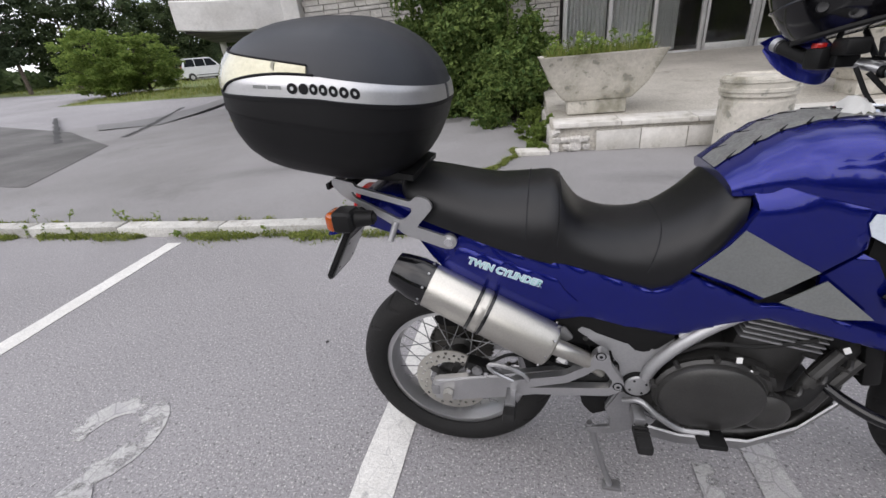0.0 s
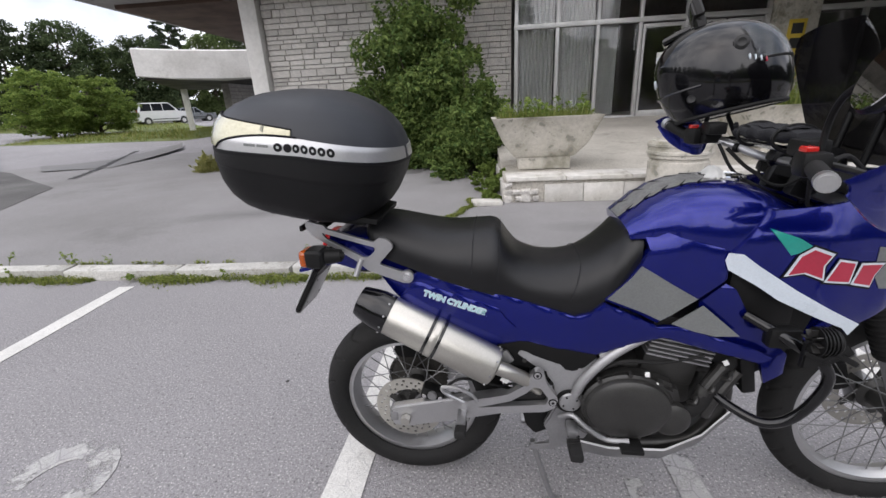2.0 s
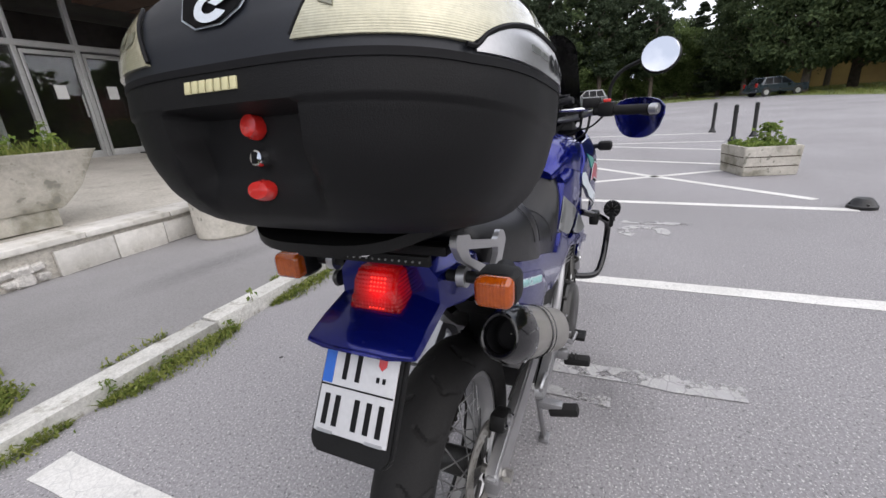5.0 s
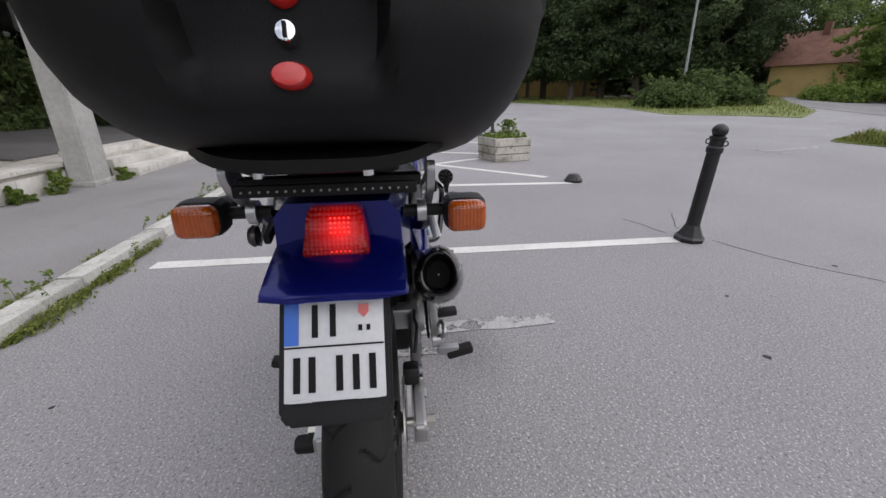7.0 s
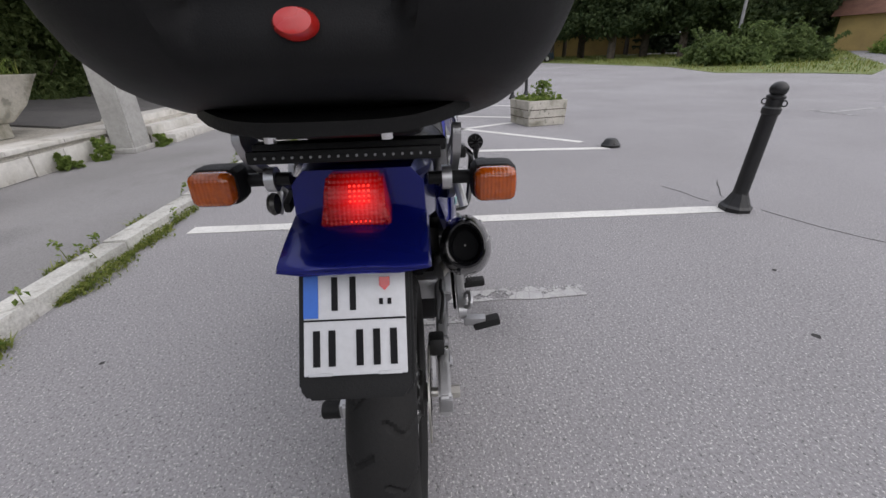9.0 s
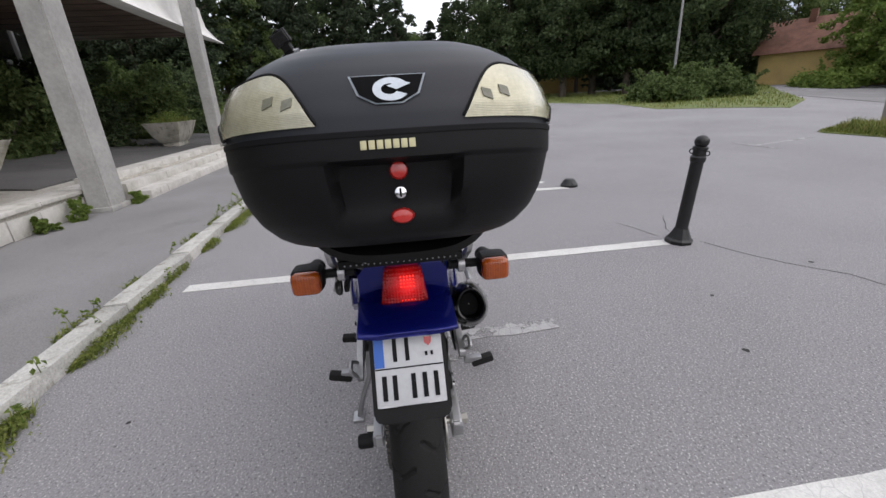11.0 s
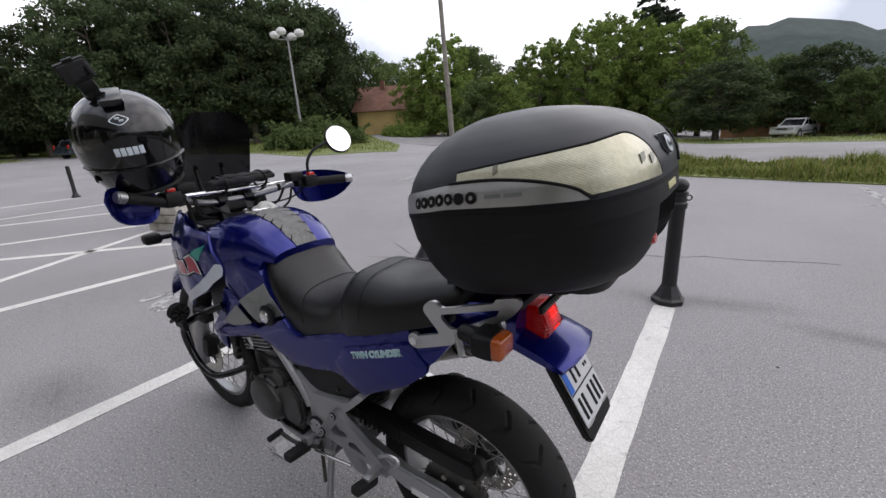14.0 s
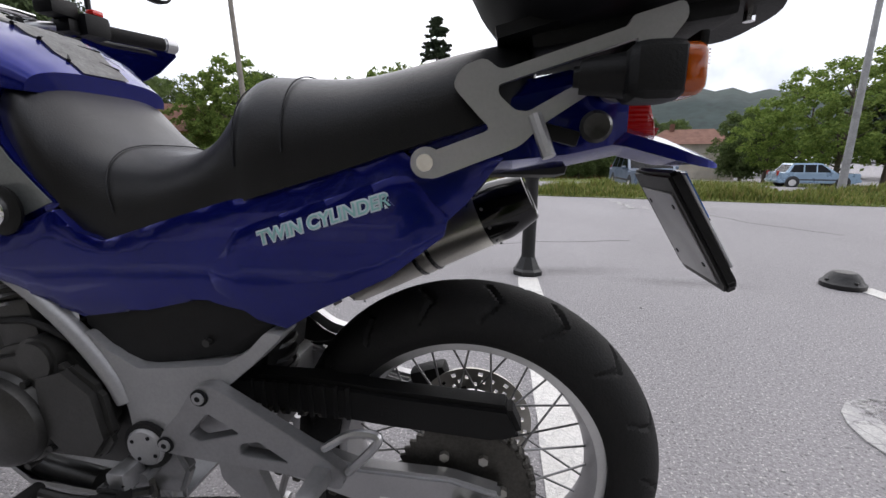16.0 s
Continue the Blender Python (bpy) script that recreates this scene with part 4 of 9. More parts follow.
def tree(name, seed, label, height, crown_r, crown_z0, lobes, leaves, leaf, mat, shape="round", trunk_r=0.2, flat=0.8, form=0.75, open_=0.0):
    rg = np.random.default_rng(seed)
    t = thing(name, label, "tree", "trees")
    bend = rg.uniform(-0.3, 0.3, 2)
    top = height * (0.97 if shape == "cone" else 0.8)
    stem = [(0, 0, -0.4), (bend[0] * 0.3, bend[1] * 0.3, top * 0.33), (bend[0], bend[1], top * 0.66), (bend[0] * 0.8, bend[1], top)]
    b = tube(stem, lambda s: trunk_r * (1.25 - 1.15 * s), 9, 5)
    if shape == "cone":
        c, nn = [], []
        whorls = 34
        for i in range(whorls):
            u = min(0.985, max(0.0, (i + rg.uniform(-0.5, 0.5)) / whorls))
            z = crown_z0 + (height - crown_z0) * u
            lift = rg.uniform(-0.3, 0.3)
            for j in range(6):
                z += rg.uniform(-0.12, 0.12) + lift * 0.1
                a = j * 0.9 + i * 1.3 + rg.uniform(-0.25, 0.25)
                ln = crown_r * (1 - u) ** 0.62 * rg.uniform(0.55, 1.15) + 0.10
                if j % 2 == 0 and ln > 0.6:
                    tube([(0, 0, z), (math.cos(a) * ln * 0.55, math.sin(a) * ln * 0.55, z - 0.10 * ln), (math.cos(a) * ln, math.sin(a) * ln, z - 0.16 * ln)], lambda s: 0.035 * (1.1 - s), 5, 3, b)
                k = max(8, int(leaves / whorls / 6 * (0.35 + ln / crown_r)))
                f = rg.random(k) ** 0.7
                side = rg.normal(0, 0.16, k) * ln * (1.15 - f)
                c.append(np.stack([math.cos(a) * ln * f - math.sin(a) * side, math.sin(a) * ln * f + math.cos(a) * side, z - 0.30 * ln * f + 0.16 * ln * f ** 3 - np.abs(rg.normal(0, 0.10, k)) * (0.4 + ln * 0.3)], 1))
                nn.append(np.tile([math.cos(a) * 0.4, math.sin(a) * 0.4, 0.9], (k, 1)))
        c, nn = np.concatenate(c), np.concatenate(nn)
    else:
        lb = broad_lobes(rg, height, crown_r, crown_z0, lobes, form, open_)
        for x, y, z, r in lb[::max(1, lobes // 14)]:
            z_in = max(crown_z0 * 0.8, z - math.hypot(x, y) * 0.7)
            tube([(bend[0] * 0.5, bend[1] * 0.5, z_in), (x * 0.5, y * 0.5, (z + z_in) / 2), (x, y, z)], lambda s: trunk_r * 0.42 * (1.1 - s), 6, 4, b)
        c, nn = lobe_leaves(rg, lb, leaves, flat)
    part("trunk", b, "bark", t)
    o = new("crown", leaf_cloud("crown", c, nn, leaf, mat, seed + 50, 2.2 if shape == "cone" else 1.6))
    o.parent = t
    return t


def polar(az, d, dz=0.0):
    x, y = d * math.cos(radians(az)), d * math.sin(radians(az))
    return x, y, ground_z(x, y) + dz


# height of each kind, and how it is built
KINDS = (
    (13.0, tree("broadleaf_tree", 1, "tall dark green broadleaf tree with a wide uneven crown", 13.0, 4.6, 1.6, 190, 17000, 0.21, "leaf_dark", trunk_r=0.30)),
    (11.0, tree("broadleaf_tree", 2, "tall deep green broadleaf tree behind the car park", 11.0, 3.9, 0.6, 180, 16000, 0.19, "leaf", trunk_r=0.24, form=0.55)),
    (15.0, tree("pine_tree", 3, "tall dark pine tree with a bare trunk and ragged crown", 15.0, 3.3, 3.0, 150, 14000, 0.21, "needle", trunk_r=0.24, flat=0.55, form=0.6)),
    (7.5, tree("fruit_tree", 4, "fresh light green tree with a loose rounded crown", 7.5, 3.0, 0.2, 150, 13500, 0.165, "leaf_light", trunk_r=0.15, form=0.5, open_=0.1)),
    (6.5, tree("fruit_tree", 5, "mid green bushy tree with low branches", 6.5, 3.1, 0.2, 140, 13500, 0.16, "leaf", trunk_r=0.15, form=0.5)),
    (14.0, tree("spruce_tree", 6, "tall dark spruce with layered drooping branches", 14.0, 3.3, 1.0, 0, 12500, 0.21, "needle", "cone", 0.2)),
    (9.0, tree("open_tree", 8, "loose open green tree with sky between its branches", 9.0, 3.4, 1.4, 90, 6000, 0.17, "leaf_light", trunk_r=0.16, form=0.6, open_=0.2)),
    (10.0, tree("broadleaf_tree", 7, "upright bright green broadleaf tree with feathery top", 10.0, 3.2, 0.3, 190, 15500, 0.175, "leaf_light", trunk_r=0.2, form=0.45, open_=0.15)),
)
PLACED = [
    # azimuth, distance, rise of the top in degrees, kind
    (35, 46, 16, 2), (31, 43, 17, 2), (27.5, 46, 15.5, 0), (25, 42, 17, 2), (22, 45, 16, 2), (19, 42, 15.5, 2), (16.5, 47, 16.5, 1), (13.5, 45, 15, 2), (10.5, 49, 16, 2), (7.5, 44, 14, 2), (4.5, 50, 15.5, 0), (1.5, 46, 14.5, 2),
    (9.5, 44, 9, 1), (5.8, 52, 8.5, 1), (3.0, 48, 8.0, 4), (0.2, 52, 8.5, 1), (-2.6, 54, 7.8, 4), (-5.6, 56, 8.0, 1), (-8.2, 55, 7.0, 1), (-11.5, 58, 7.0, 4), (-14.4, 60, 7.5, 1),
    (-1.5, 52, 15, 2), (-4.2, 48, 12.5, 2), (-6.8, 64, 8.2, 0), (-8.8, 60, 9.6, 5), (-11, 54, 11.5, 5), (-13.4, 50, 11.6, 0), (-15.2, 58, 9.5, 2),
    (-18.5, 47, 14.5, 0), (-22, 52, 15.5, 0), (-25.5, 46, 15.5, 0), (-29, 49, 16, 0), (-33, 46, 16, 0), (-37, 48, 15.5, 0), (-39.5, 46, 15.5, 0), (-42.3, 49, 14.5, 0), (-20, 60, 13, 2), (-27, 62, 13, 2), (-31, 61, 12, 5), (-35, 62, 13, 2), (-43, 62, 11, 1),
    (-47.8, 60, 9.6, 1), (-50.6, 64, 8.3, 1), (-54.6, 46, 9.0, 7), (-57.8, 43, 11.0, 7), (-60.6, 47, 9.8, 1), (-62.4, 60, 8.6, 1), (-62.2, 34, 5.6, 4), (-65.2, 34, 6.3, 3), (-67.5, 60, 7.0, 0), (-70, 46, 9.2, 7), (-73, 48, 9.5, 7), (-76, 44, 10.6, 7), (-78.8, 50, 11.2, 7),
    (-81, 54, 10.3, 7), (-83.0, 58, 17.3, 5), (-86, 47, 9.5, 7), (-88.3, 52, 9.3, 1), (-90.4, 37, 5.0, 0), (-94.6, 46, 5.0, 4), (-98.6, 45, 5.4, 0), (-102, 42, 2.9, 4), (-105.5, 46, 3.3, 4), (-109.5, 66, 4.2, 1), (-112.5, 68, 4.0, 1),
    (-119.6, 50, 4.6, 4), (-121.8, 45, 5.6, 6), (-124.6, 43, 8.2, 6), (-127.6, 38, 8.8, 6), (-131, 42, 9.5, 6), (-133, 44, 9, 0), (-139, 46, 9, 1), (-146, 52, 10, 0),
    (118, 70, 12, 0), (122.5, 60, 9, 1), (126, 64, 10.5, 2), (129, 58, 8.5, 0), (132, 62, 7.4, 1), (134.6, 36, 4.6, 3), (135.5, 60, 9.5, 0), (138.6, 34, 5.2, 3), (140, 58, 9.5, 0), (144, 56, 11, 2), (148, 60, 10, 0), (154, 60, 10, 1), (161, 62, 10, 0),
    # unseen trees, added behind the viewpoint only to close the reflections
    (170, 64, 10, 1), (179, 62, 10, 0), (-154, 62, 10, 1), (-163, 60, 10, 0), (-172, 64, 10, 1),
]
rt = random.Random(4)
used = set()
for az, d, el, k in PLACED:
    x, y, gz = polar(az, d)
    tall, first = KINDS[k]
    size = (1.28 + d * math.tan(radians(el)) - gz) / tall
    m = pose(x, y, gz, 0, 0, rt.uniform(0, 360)) @ Matrix.Diagonal((*(2 * (max(size, 0.72) * rt.uniform(0.92, 1.1),)), size, 1))
    c = first if k not in used else copy_thing(first, pose(0, 0, 0))
    c.matrix_basis = m
    used.add(k)


def shrub(name, label, m, rx, ry, h, lobes, leaves, leaf, mat, seed, stems=9, loose=0.0):
    """Bush of many leafy lobes with shoots that stick out of it."""
    t = thing(name, label, "shrub", "shrubs", m=m)
    rg = np.random.default_rng(seed)
    lb = []
    size = (rx + ry) / 2
    for i in range(lobes):
        a, e = i * 2.399 + rg.uniform(-0.4, 0.4), math.asin(rg.uniform(-0.05, 1))
        k = rg.uniform(0.45, 0.92) * (0.9 + 0.15 * math.sin(3 * a + seed) + 0.12 * math.cos(5 * e + 2 * a))
        r = size * rg.uniform(0.14, 0.30)
        lb.append((math.cos(a) * math.cos(e) * rx * k, math.sin(a) * math.cos(e) * ry * k, max(r * 0.4, math.sin(e) * h * k), r))
    c, nn = lobe_leaves(rg, lb, leaves, 0.85)
    b = bmesh.new()
    shoots_c, shoots_n = [], []
    for i in range(int(stems * (1 + 3 * loose))):
        x, y, z, r = lb[int(rg.integers(len(lb)))]
        d = np.array([x / rx, y / ry, 0.5 + z / h]) + rg.normal(0, 0.35, 3)
        d /= np.linalg.norm(d)
        ln = rg.uniform(0.15, 0.4) * size * (0.6 + loose)
        root, tip = np.array([x, y, z]) + d * r * 0.6, np.array([x, y, z]) + d * (r + ln) - [0, 0, ln * 0.25]
        f = rg.random(int(24 + 40 * loose))[:, None]
        shoots_c.append(root + (tip - root) * f + rg.normal(0, 0.03 * size * 0.6, (len(f), 3)))
        shoots_n.append(np.tile(d + [0, 0, 0.5], (len(f), 1)))
        if i < stems:
            tube([(0.1 * x, 0.1 * y, -0.1), (x * 0.5, y * 0.5, z * 0.55), (x, y, z), tuple(tip)], lambda s: 0.012 * size * (1.15 - s), 5, 4, b)
    c, nn = np.concatenate([c] + shoots_c), np.concatenate([nn] + shoots_n)
    c[:, 2] = np.abs(c[:, 2])
    o = new("leaves", leaf_cloud("leaves", c, nn, leaf, mat, seed + 5))
    o.parent = t
    part("stem", b, "bark", t)
    return t


shrub("climber_bush", "big dense green climbing bush against the entrance wall", pose(-0.9, 7.7, PAVE_Z), 1.75, 1.30, 3.7, 95, 42000, 0.060, "leaf_bush", 31, 14, 1.0)
shrub("climber_bush", "leafy green bush beside the terrace end", pose(0.05, 6.3, PAVE_Z), 0.75, 0.9, 1.9, 46, 11000, 0.052, "leaf_bush", 32, 9, 1.0)
shrub("hedge_bush", "rounded green hedge bush on the grass verge", pose(*polar(-37.5, 30)), 3.0, 2.2, 1.9, 40, 9000, 0.15, "leaf", 33, 9, 0.5)
shrub("hedge_bush", "rounded green hedge bush on the grass verge", pose(*polar(-42.5, 32)), 2.6, 2.0, 1.7, 36, 8000, 0.15, "leaf", 34, 9, 0.5)
shrub("hedge_bush", "low green hedge by the yellow house", pose(*polar(-52, 42)), 3.4, 1.4, 1.3, 36, 7000, 0.15, "leaf_light", 35, 9, 0.5)
shrub("wild_bush", "wild shrub with a few yellow leaves beside the entrance", pose(8.9, 7.6, 0.55), 1.5, 1.1, 2.7, 44, 13000, 0.085, "leaf", 36, 12, 1.0)
shrub("wild_bush", "wild dark shrub wall beyond the entrance steps", pose(11.2, 7.4, 0.5), 1.8, 1.2, 3.0, 50, 14000, 0.085, "leaf_dark", 37, 12, 1.0)
shrub("wild_bush", "wild dark shrub wall beyond the entrance steps", pose(14.4, 7.2, 0.4), 2.0, 1.3, 3.0, 50, 14000, 0.085, "leaf", 38, 12, 1.0)
shrub("wild_bush", "wild dark shrub wall beyond the entrance steps", pose(18.5, 7.6, 0.2), 2.6, 1.8, 3.9, 54, 14000, 0.10, "leaf_dark", 39, 12, 0.8)
for k, (x, y, z, s) in enumerate(((2.62, 3.70, PAVE_Z, 0.12), (4.60, 3.68, PAVE_Z, 0.25), (4.05, 3.74, PAVE_Z, 0.20), (5.42, 3.42, PAVE_Z, 0.18), (5.30, 3.58, PAVE_Z, 0.13), (0.36, 4.45, PAVE_Z, 0.34), (0.28, 5.1, PAVE_Z, 0.42), (0.34, 3.98, PAVE_Z, 0.20), (12.2, 3.55, PAVE_Z, 0.3), (15.5, 3.3, PAVE_Z, 0.25))):
    shrub("weed_clump", "small green weed clump growing from the pavement edge", pose(x, y, z), s * 0.55, s * 0.5, s, 14, 420, 0.030, "leaf_light", 60 + k, 7, 1.0)

shrub("weed_bush", "low wide yellowish weed bush growing from the broken pavement", pose(-5.93, 7.85, PAVE_Z), 0.42, 0.32, 0.42, 50, 5200, 0.024, "leaf_weed", 81, 14, 0.9)
shrub("weed_bush", "leafy green weed bush at the foot of the corner column", pose(-5.85, 9.6, PAVE_Z), 0.48, 0.34, 0.52, 44, 3000, 0.040, "leaf_light", 82, 12, 1.0)
shrub("weed_bush", "tall dark weed stems against the corner column", pose(-5.32, 9.5, PAVE_Z), 0.22, 0.22, 1.25, 30, 2200, 0.050, "leaf_bush", 83, 8, 1.0)
flat_patch("damp_patch", [(-12.48, 9.8), (-11.69, 10.08), (-11.35, 10.99), (-11.78, 13.29), (-12.61, 16.05), (-11.13, 14.02), (-10.28, 11.44), (-9.75, 9.24), (-10.61, 9.01), (-11.34, 8.78)], PAVE_Z + 0.001, "damp", "dark damp gully across the worn walkway", "stain", 0.002)
flat_patch("damp_patch", [(-3.75, 6.02), (-3.2, 6.00), (-2.6, 6.10), (-1.6, 6.30), (-0.9, 6.45), (-0.9, 6.95), (-1.7, 6.75), (-2.4, 6.60), (-3.0, 6.32)], PAVE_Z + 0.001, "damp", "dark damp patch on the worn walkway", "stain", 0.002)

# shaded undergrowth that closes the woods behind the trees
ru = np.random.default_rng(12)
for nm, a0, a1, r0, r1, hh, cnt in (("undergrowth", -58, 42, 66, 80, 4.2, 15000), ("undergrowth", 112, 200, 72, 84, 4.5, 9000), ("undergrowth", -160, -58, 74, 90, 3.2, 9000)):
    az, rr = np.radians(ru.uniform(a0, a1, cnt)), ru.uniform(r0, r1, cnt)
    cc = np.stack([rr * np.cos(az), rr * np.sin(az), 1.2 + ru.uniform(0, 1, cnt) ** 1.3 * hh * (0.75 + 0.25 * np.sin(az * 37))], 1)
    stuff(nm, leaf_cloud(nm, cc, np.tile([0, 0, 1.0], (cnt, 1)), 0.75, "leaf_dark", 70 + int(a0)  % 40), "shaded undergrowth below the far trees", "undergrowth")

# grass islands
def grass_island(name, poly, label, n_, seed, h=(0.06, 0.22), soft=0.7):
    """Grass patch with a low base and blades that thin out and shorten towards its edge."""
    b = prism(poly, 0.0, 0.02, "z")
    for axis in (0, 1):
        k = min(v.co[axis] for v in b.verts) + 1.25
        hi = max(v.co[axis] for v in b.verts)
        while k < hi:
            n_v, c_v = Vector((0, 0, 0)), Vector((0, 0, 0))
            n_v[axis], c_v[axis] = 1, k
            bmesh.ops.bisect_plane(b, geom=list(b.verts) + list(b.edges) + list(b.faces), plane_co=c_v, plane_no=n_v)
            k += 1.25
    for v in b.verts:
        v.co.z += ground_z(v.co.x, v.co.y)
    o = tagged(part(name, b, "grass"), label, "grass", kind="structure")
    rg = np.random.default_rng(seed)
    q = np.array(poly)
    q2 = np.roll(q, -1, axis=0)
    p = rg.uniform(q.min(0) - 0.3, q.max(0) + 0.3, (n_ * 5, 2))
    inside_ = np.zeros(len(p), bool)
    near = np.full(len(p), 1e9)
    for (x0, y0), (x1, y1) in zip(q, q2):
        hit = ((y0 > p[:, 1]) != (y1 > p[:, 1])) & (p[:, 0] < (x1 - x0) * (p[:, 1] - y0) / (y1 - y0 + 1e-9) + x0)
        inside_ ^= hit
        d = np.array([x1 - x0, y1 - y0])
        f = np.clip(((p - [x0, y0]) @ d) / (d @ d), 0, 1)
        near = np.minimum(near, np.linalg.norm(p - [x0, y0] - f[:, None] * d, axis=1))
    signed = np.where(inside_, near, -near)
    tuft = 0.55 + 0.25 * np.sin(p[:, 0] * 2.1 + 1.3 * np.sin(p[:, 1] * 1.7)) + 0.25 * np.sin(p[:, 1] * 3.3 + p[:, 0] * 0.9) + 0.15 * np.sin(p[:, 0] * 6.1)
    tall = np.clip(tuft, 0.18, 1.1) * np.clip(0.25 + signed / soft, 0.2, 1.0)
    keep = (signed > 0.10 * np.sin(p[:, 0] * 5 + p[:, 1] * 3) - 0.05) & (rg.random(len(p)) < 0.35 + tall)
    p, tall = p[keep][:n_], tall[keep][:n_]
    spots = [(x, y, ground_z(x, y) + 0.01, f) for (x, y), f in zip(p.tolist(), tall.tolist())]
    dry = int(len(spots) * 0.88)
    stuff("grass_blades", blades("grass_blades", spots[:dry], seed=seed, h=h, w=0.011, lean=0.8), "tall uneven green grass blades", "grass")
    stuff("dry_grass", blades("dry_grass", [(x, y, z, f * 1.15) for x, y, z, f in spots[dry:]], "straw", seed + 3, h, 0.007, 0.7), "dry straw coloured grass stems", "grass")
    return o


grass_island("grass_island", [(8.0, -11.2), (7.4, -10.4), (3.6, -9.75), (-1.3, -8.4), (-4.2, -7.55), (-12, -5.3), (-14, -7.2), (-5, -10.0), (0, -11.4), (5, -12.8), (8.2, -12.6)], "long grass island with tall uneven grass", 60000, 21, (0.10, 0.36))
grass_island("grass_verge", [(24, -15.2), (17.8, -13.6), (13.6, -16.4), (17.0, -21), (24, -27), (40, -42), (46, -30), (60, -22), (70, -8), (60, -8), (44, -12), (32, -14.2)], "grass verge under the trees", 30000, 22, (0.08, 0.34))
grass_island("grass_verge", [(-60, 34), (-27, 28), (-23, 27), (-20, 29.5), (-30, 40), (-60, 50)], "grass verge along the side road", 8000, 23, (0.1, 0.4))
grass_island("grass_verge", [(62, -7.5), (62, 30), (30, 34), (26, 9), (30, 7.2), (40, 6.8), (41.5, -1), (41, -2.7), (42.4, -4.8), (44.5, -9.3)], "grass under the pine trees", 14000, 24, (0.1, 0.4))
grass_island("grass_verge", [(-14.2, 18.5), (-14.0, 23.2), (-15.1, 23.4), (-15.1, 31.5), (-18.8, 30.2), (-22.6, 26.3), (-27, 26.0), (-24, 18)], "grass verge beside the pavilion", 9000, 26, (0.08, 0.3))
grass_island("grass_verge", [(12, -34), (-8, -30), (-30, -24), (-34, -32), (-8, -40), (16, -44)], "grass in front of the far trees", 8000, 25, (0.1, 0.4))
flat_patch("side_road", [(26, -26), (8, -19), (-4, -14.5), (-14, -9.6), (-20, -14), (-4, -24), (10, -30), (22, -36)], 0.006, "pavement", "paler side road beyond the grass", "road", 0.012)


def mast(name, label, x, y, h, r, mat, lean, lamps=False):
    t = thing(name, label, "lamp post" if lamps else "pole", m=pose(x, y, ground_z(x, y), lean[0], lean[1], 0))
    part("shaft", rod((0, 0, -0.2), (0, 0, h), r, r * 0.6, 12), mat, t)
    if lamps:
        for a in range(4):
            c_, s_ = math.cos(a * 1.57 + 0.5), math.sin(a * 1.57 + 0.5)
            part("arm", rod((0, 0, h - 0.25), (0.9 * c_, 0.9 * s_, h - 0.1), 0.035), mat, t)
            part("globe", lathe([(0.05, -0.12), (0.25, -0.05), (0.34, 0.1), (0.3, 0.28), (0.12, 0.38)], pose(0.9 * c_, 0.9 * s_, h), 12), "white_render", t, "white lamp globe")
    else:
        part("insulator_arm", box((0, 0, h - 0.5), (0.7, 0.08, 0.08)), mat, t)
    return t


mast("street_lamp", "tall pale street lamp with four round globes", *polar(-38.3, 33)[:2], 7.6, 0.10, "pole_metal", (0, 0), True)
mast("utility_pole", "weathered grey wooden utility pole on the grass", 8.55, -13.9, 8.5, 0.11, "pole_wood", (-1, 1.6))
mast("utility_pole", "pale grey steel utility pole by the road", *polar(-128.8, 21)[:2], 9.0, 0.13, "pole_metal", (0, 0))


def house(name, label, m, w, d, h, roof_h, wall_mat, windows, hip=True):
    t = thing(name, label, "house", "houses", m=m)
    part("wall", box((0, 0, h / 2 - 0.2), (w, d, h + 0.4)), wall_mat, t)
    o = 0.5
    k = w * 0.28 if hip else w / 2 + o
    b = bmesh.new()
    v = [b.verts.new(q) for q in ((-w / 2 - o, -d / 2 - o, h), (w / 2 + o, -d / 2 - o, h), (w / 2 + o, d / 2 + o, h), (-w / 2 - o, d / 2 + o, h), (-k, 0, h + roof_h), (k, 0, h + roof_h))]
    for f in ((0, 1, 5, 4), (2, 3, 4, 5), (1, 2, 5), (3, 0, 4), (3, 2, 1, 0)):
        b.faces.new([v[i] for i in f])
    roof_ = part("roof", b, "tiles", t, "red clay tiled roof")
    n_ = int(d / 2 / 0.32) + 2
    for i in range(n_):
        f_ = i / n_
        part("tile_row", box((0, -(d / 2 + o) * (1 - f_), h + roof_h * f_ + 0.03), ((w + 2 * o) * (1 - f_) + 2 * k * f_, 0.05, 0.05)), "tiles", roof_)
    part("chimney", box((w * 0.2, 0.4, h + roof_h), (0.5, 0.5, 1.2)), "tiles", roof_)
    for i in range(windows):
        x = -w / 2 + w * (i + 0.5) / windows
        win = part("window", box((x, -d / 2 - 0.01, h * 0.55), (1.1, 0.08, 1.3), 0.02), "white_render", t)
        for s in (-0.26, 0.26):
            part("pane", box((x + s, -d / 2 - 0.055, h * 0.55), (0.44, 0.02, 1.1)), "pane_dark", win)
    return t


def facing(az, d, turn=0.0, dz=0.0):
    return pose(*polar(az, d, dz), 0, 0, az + 90 + 180 + turn) @ pose(0, 0, 0, 0, 0, 180)


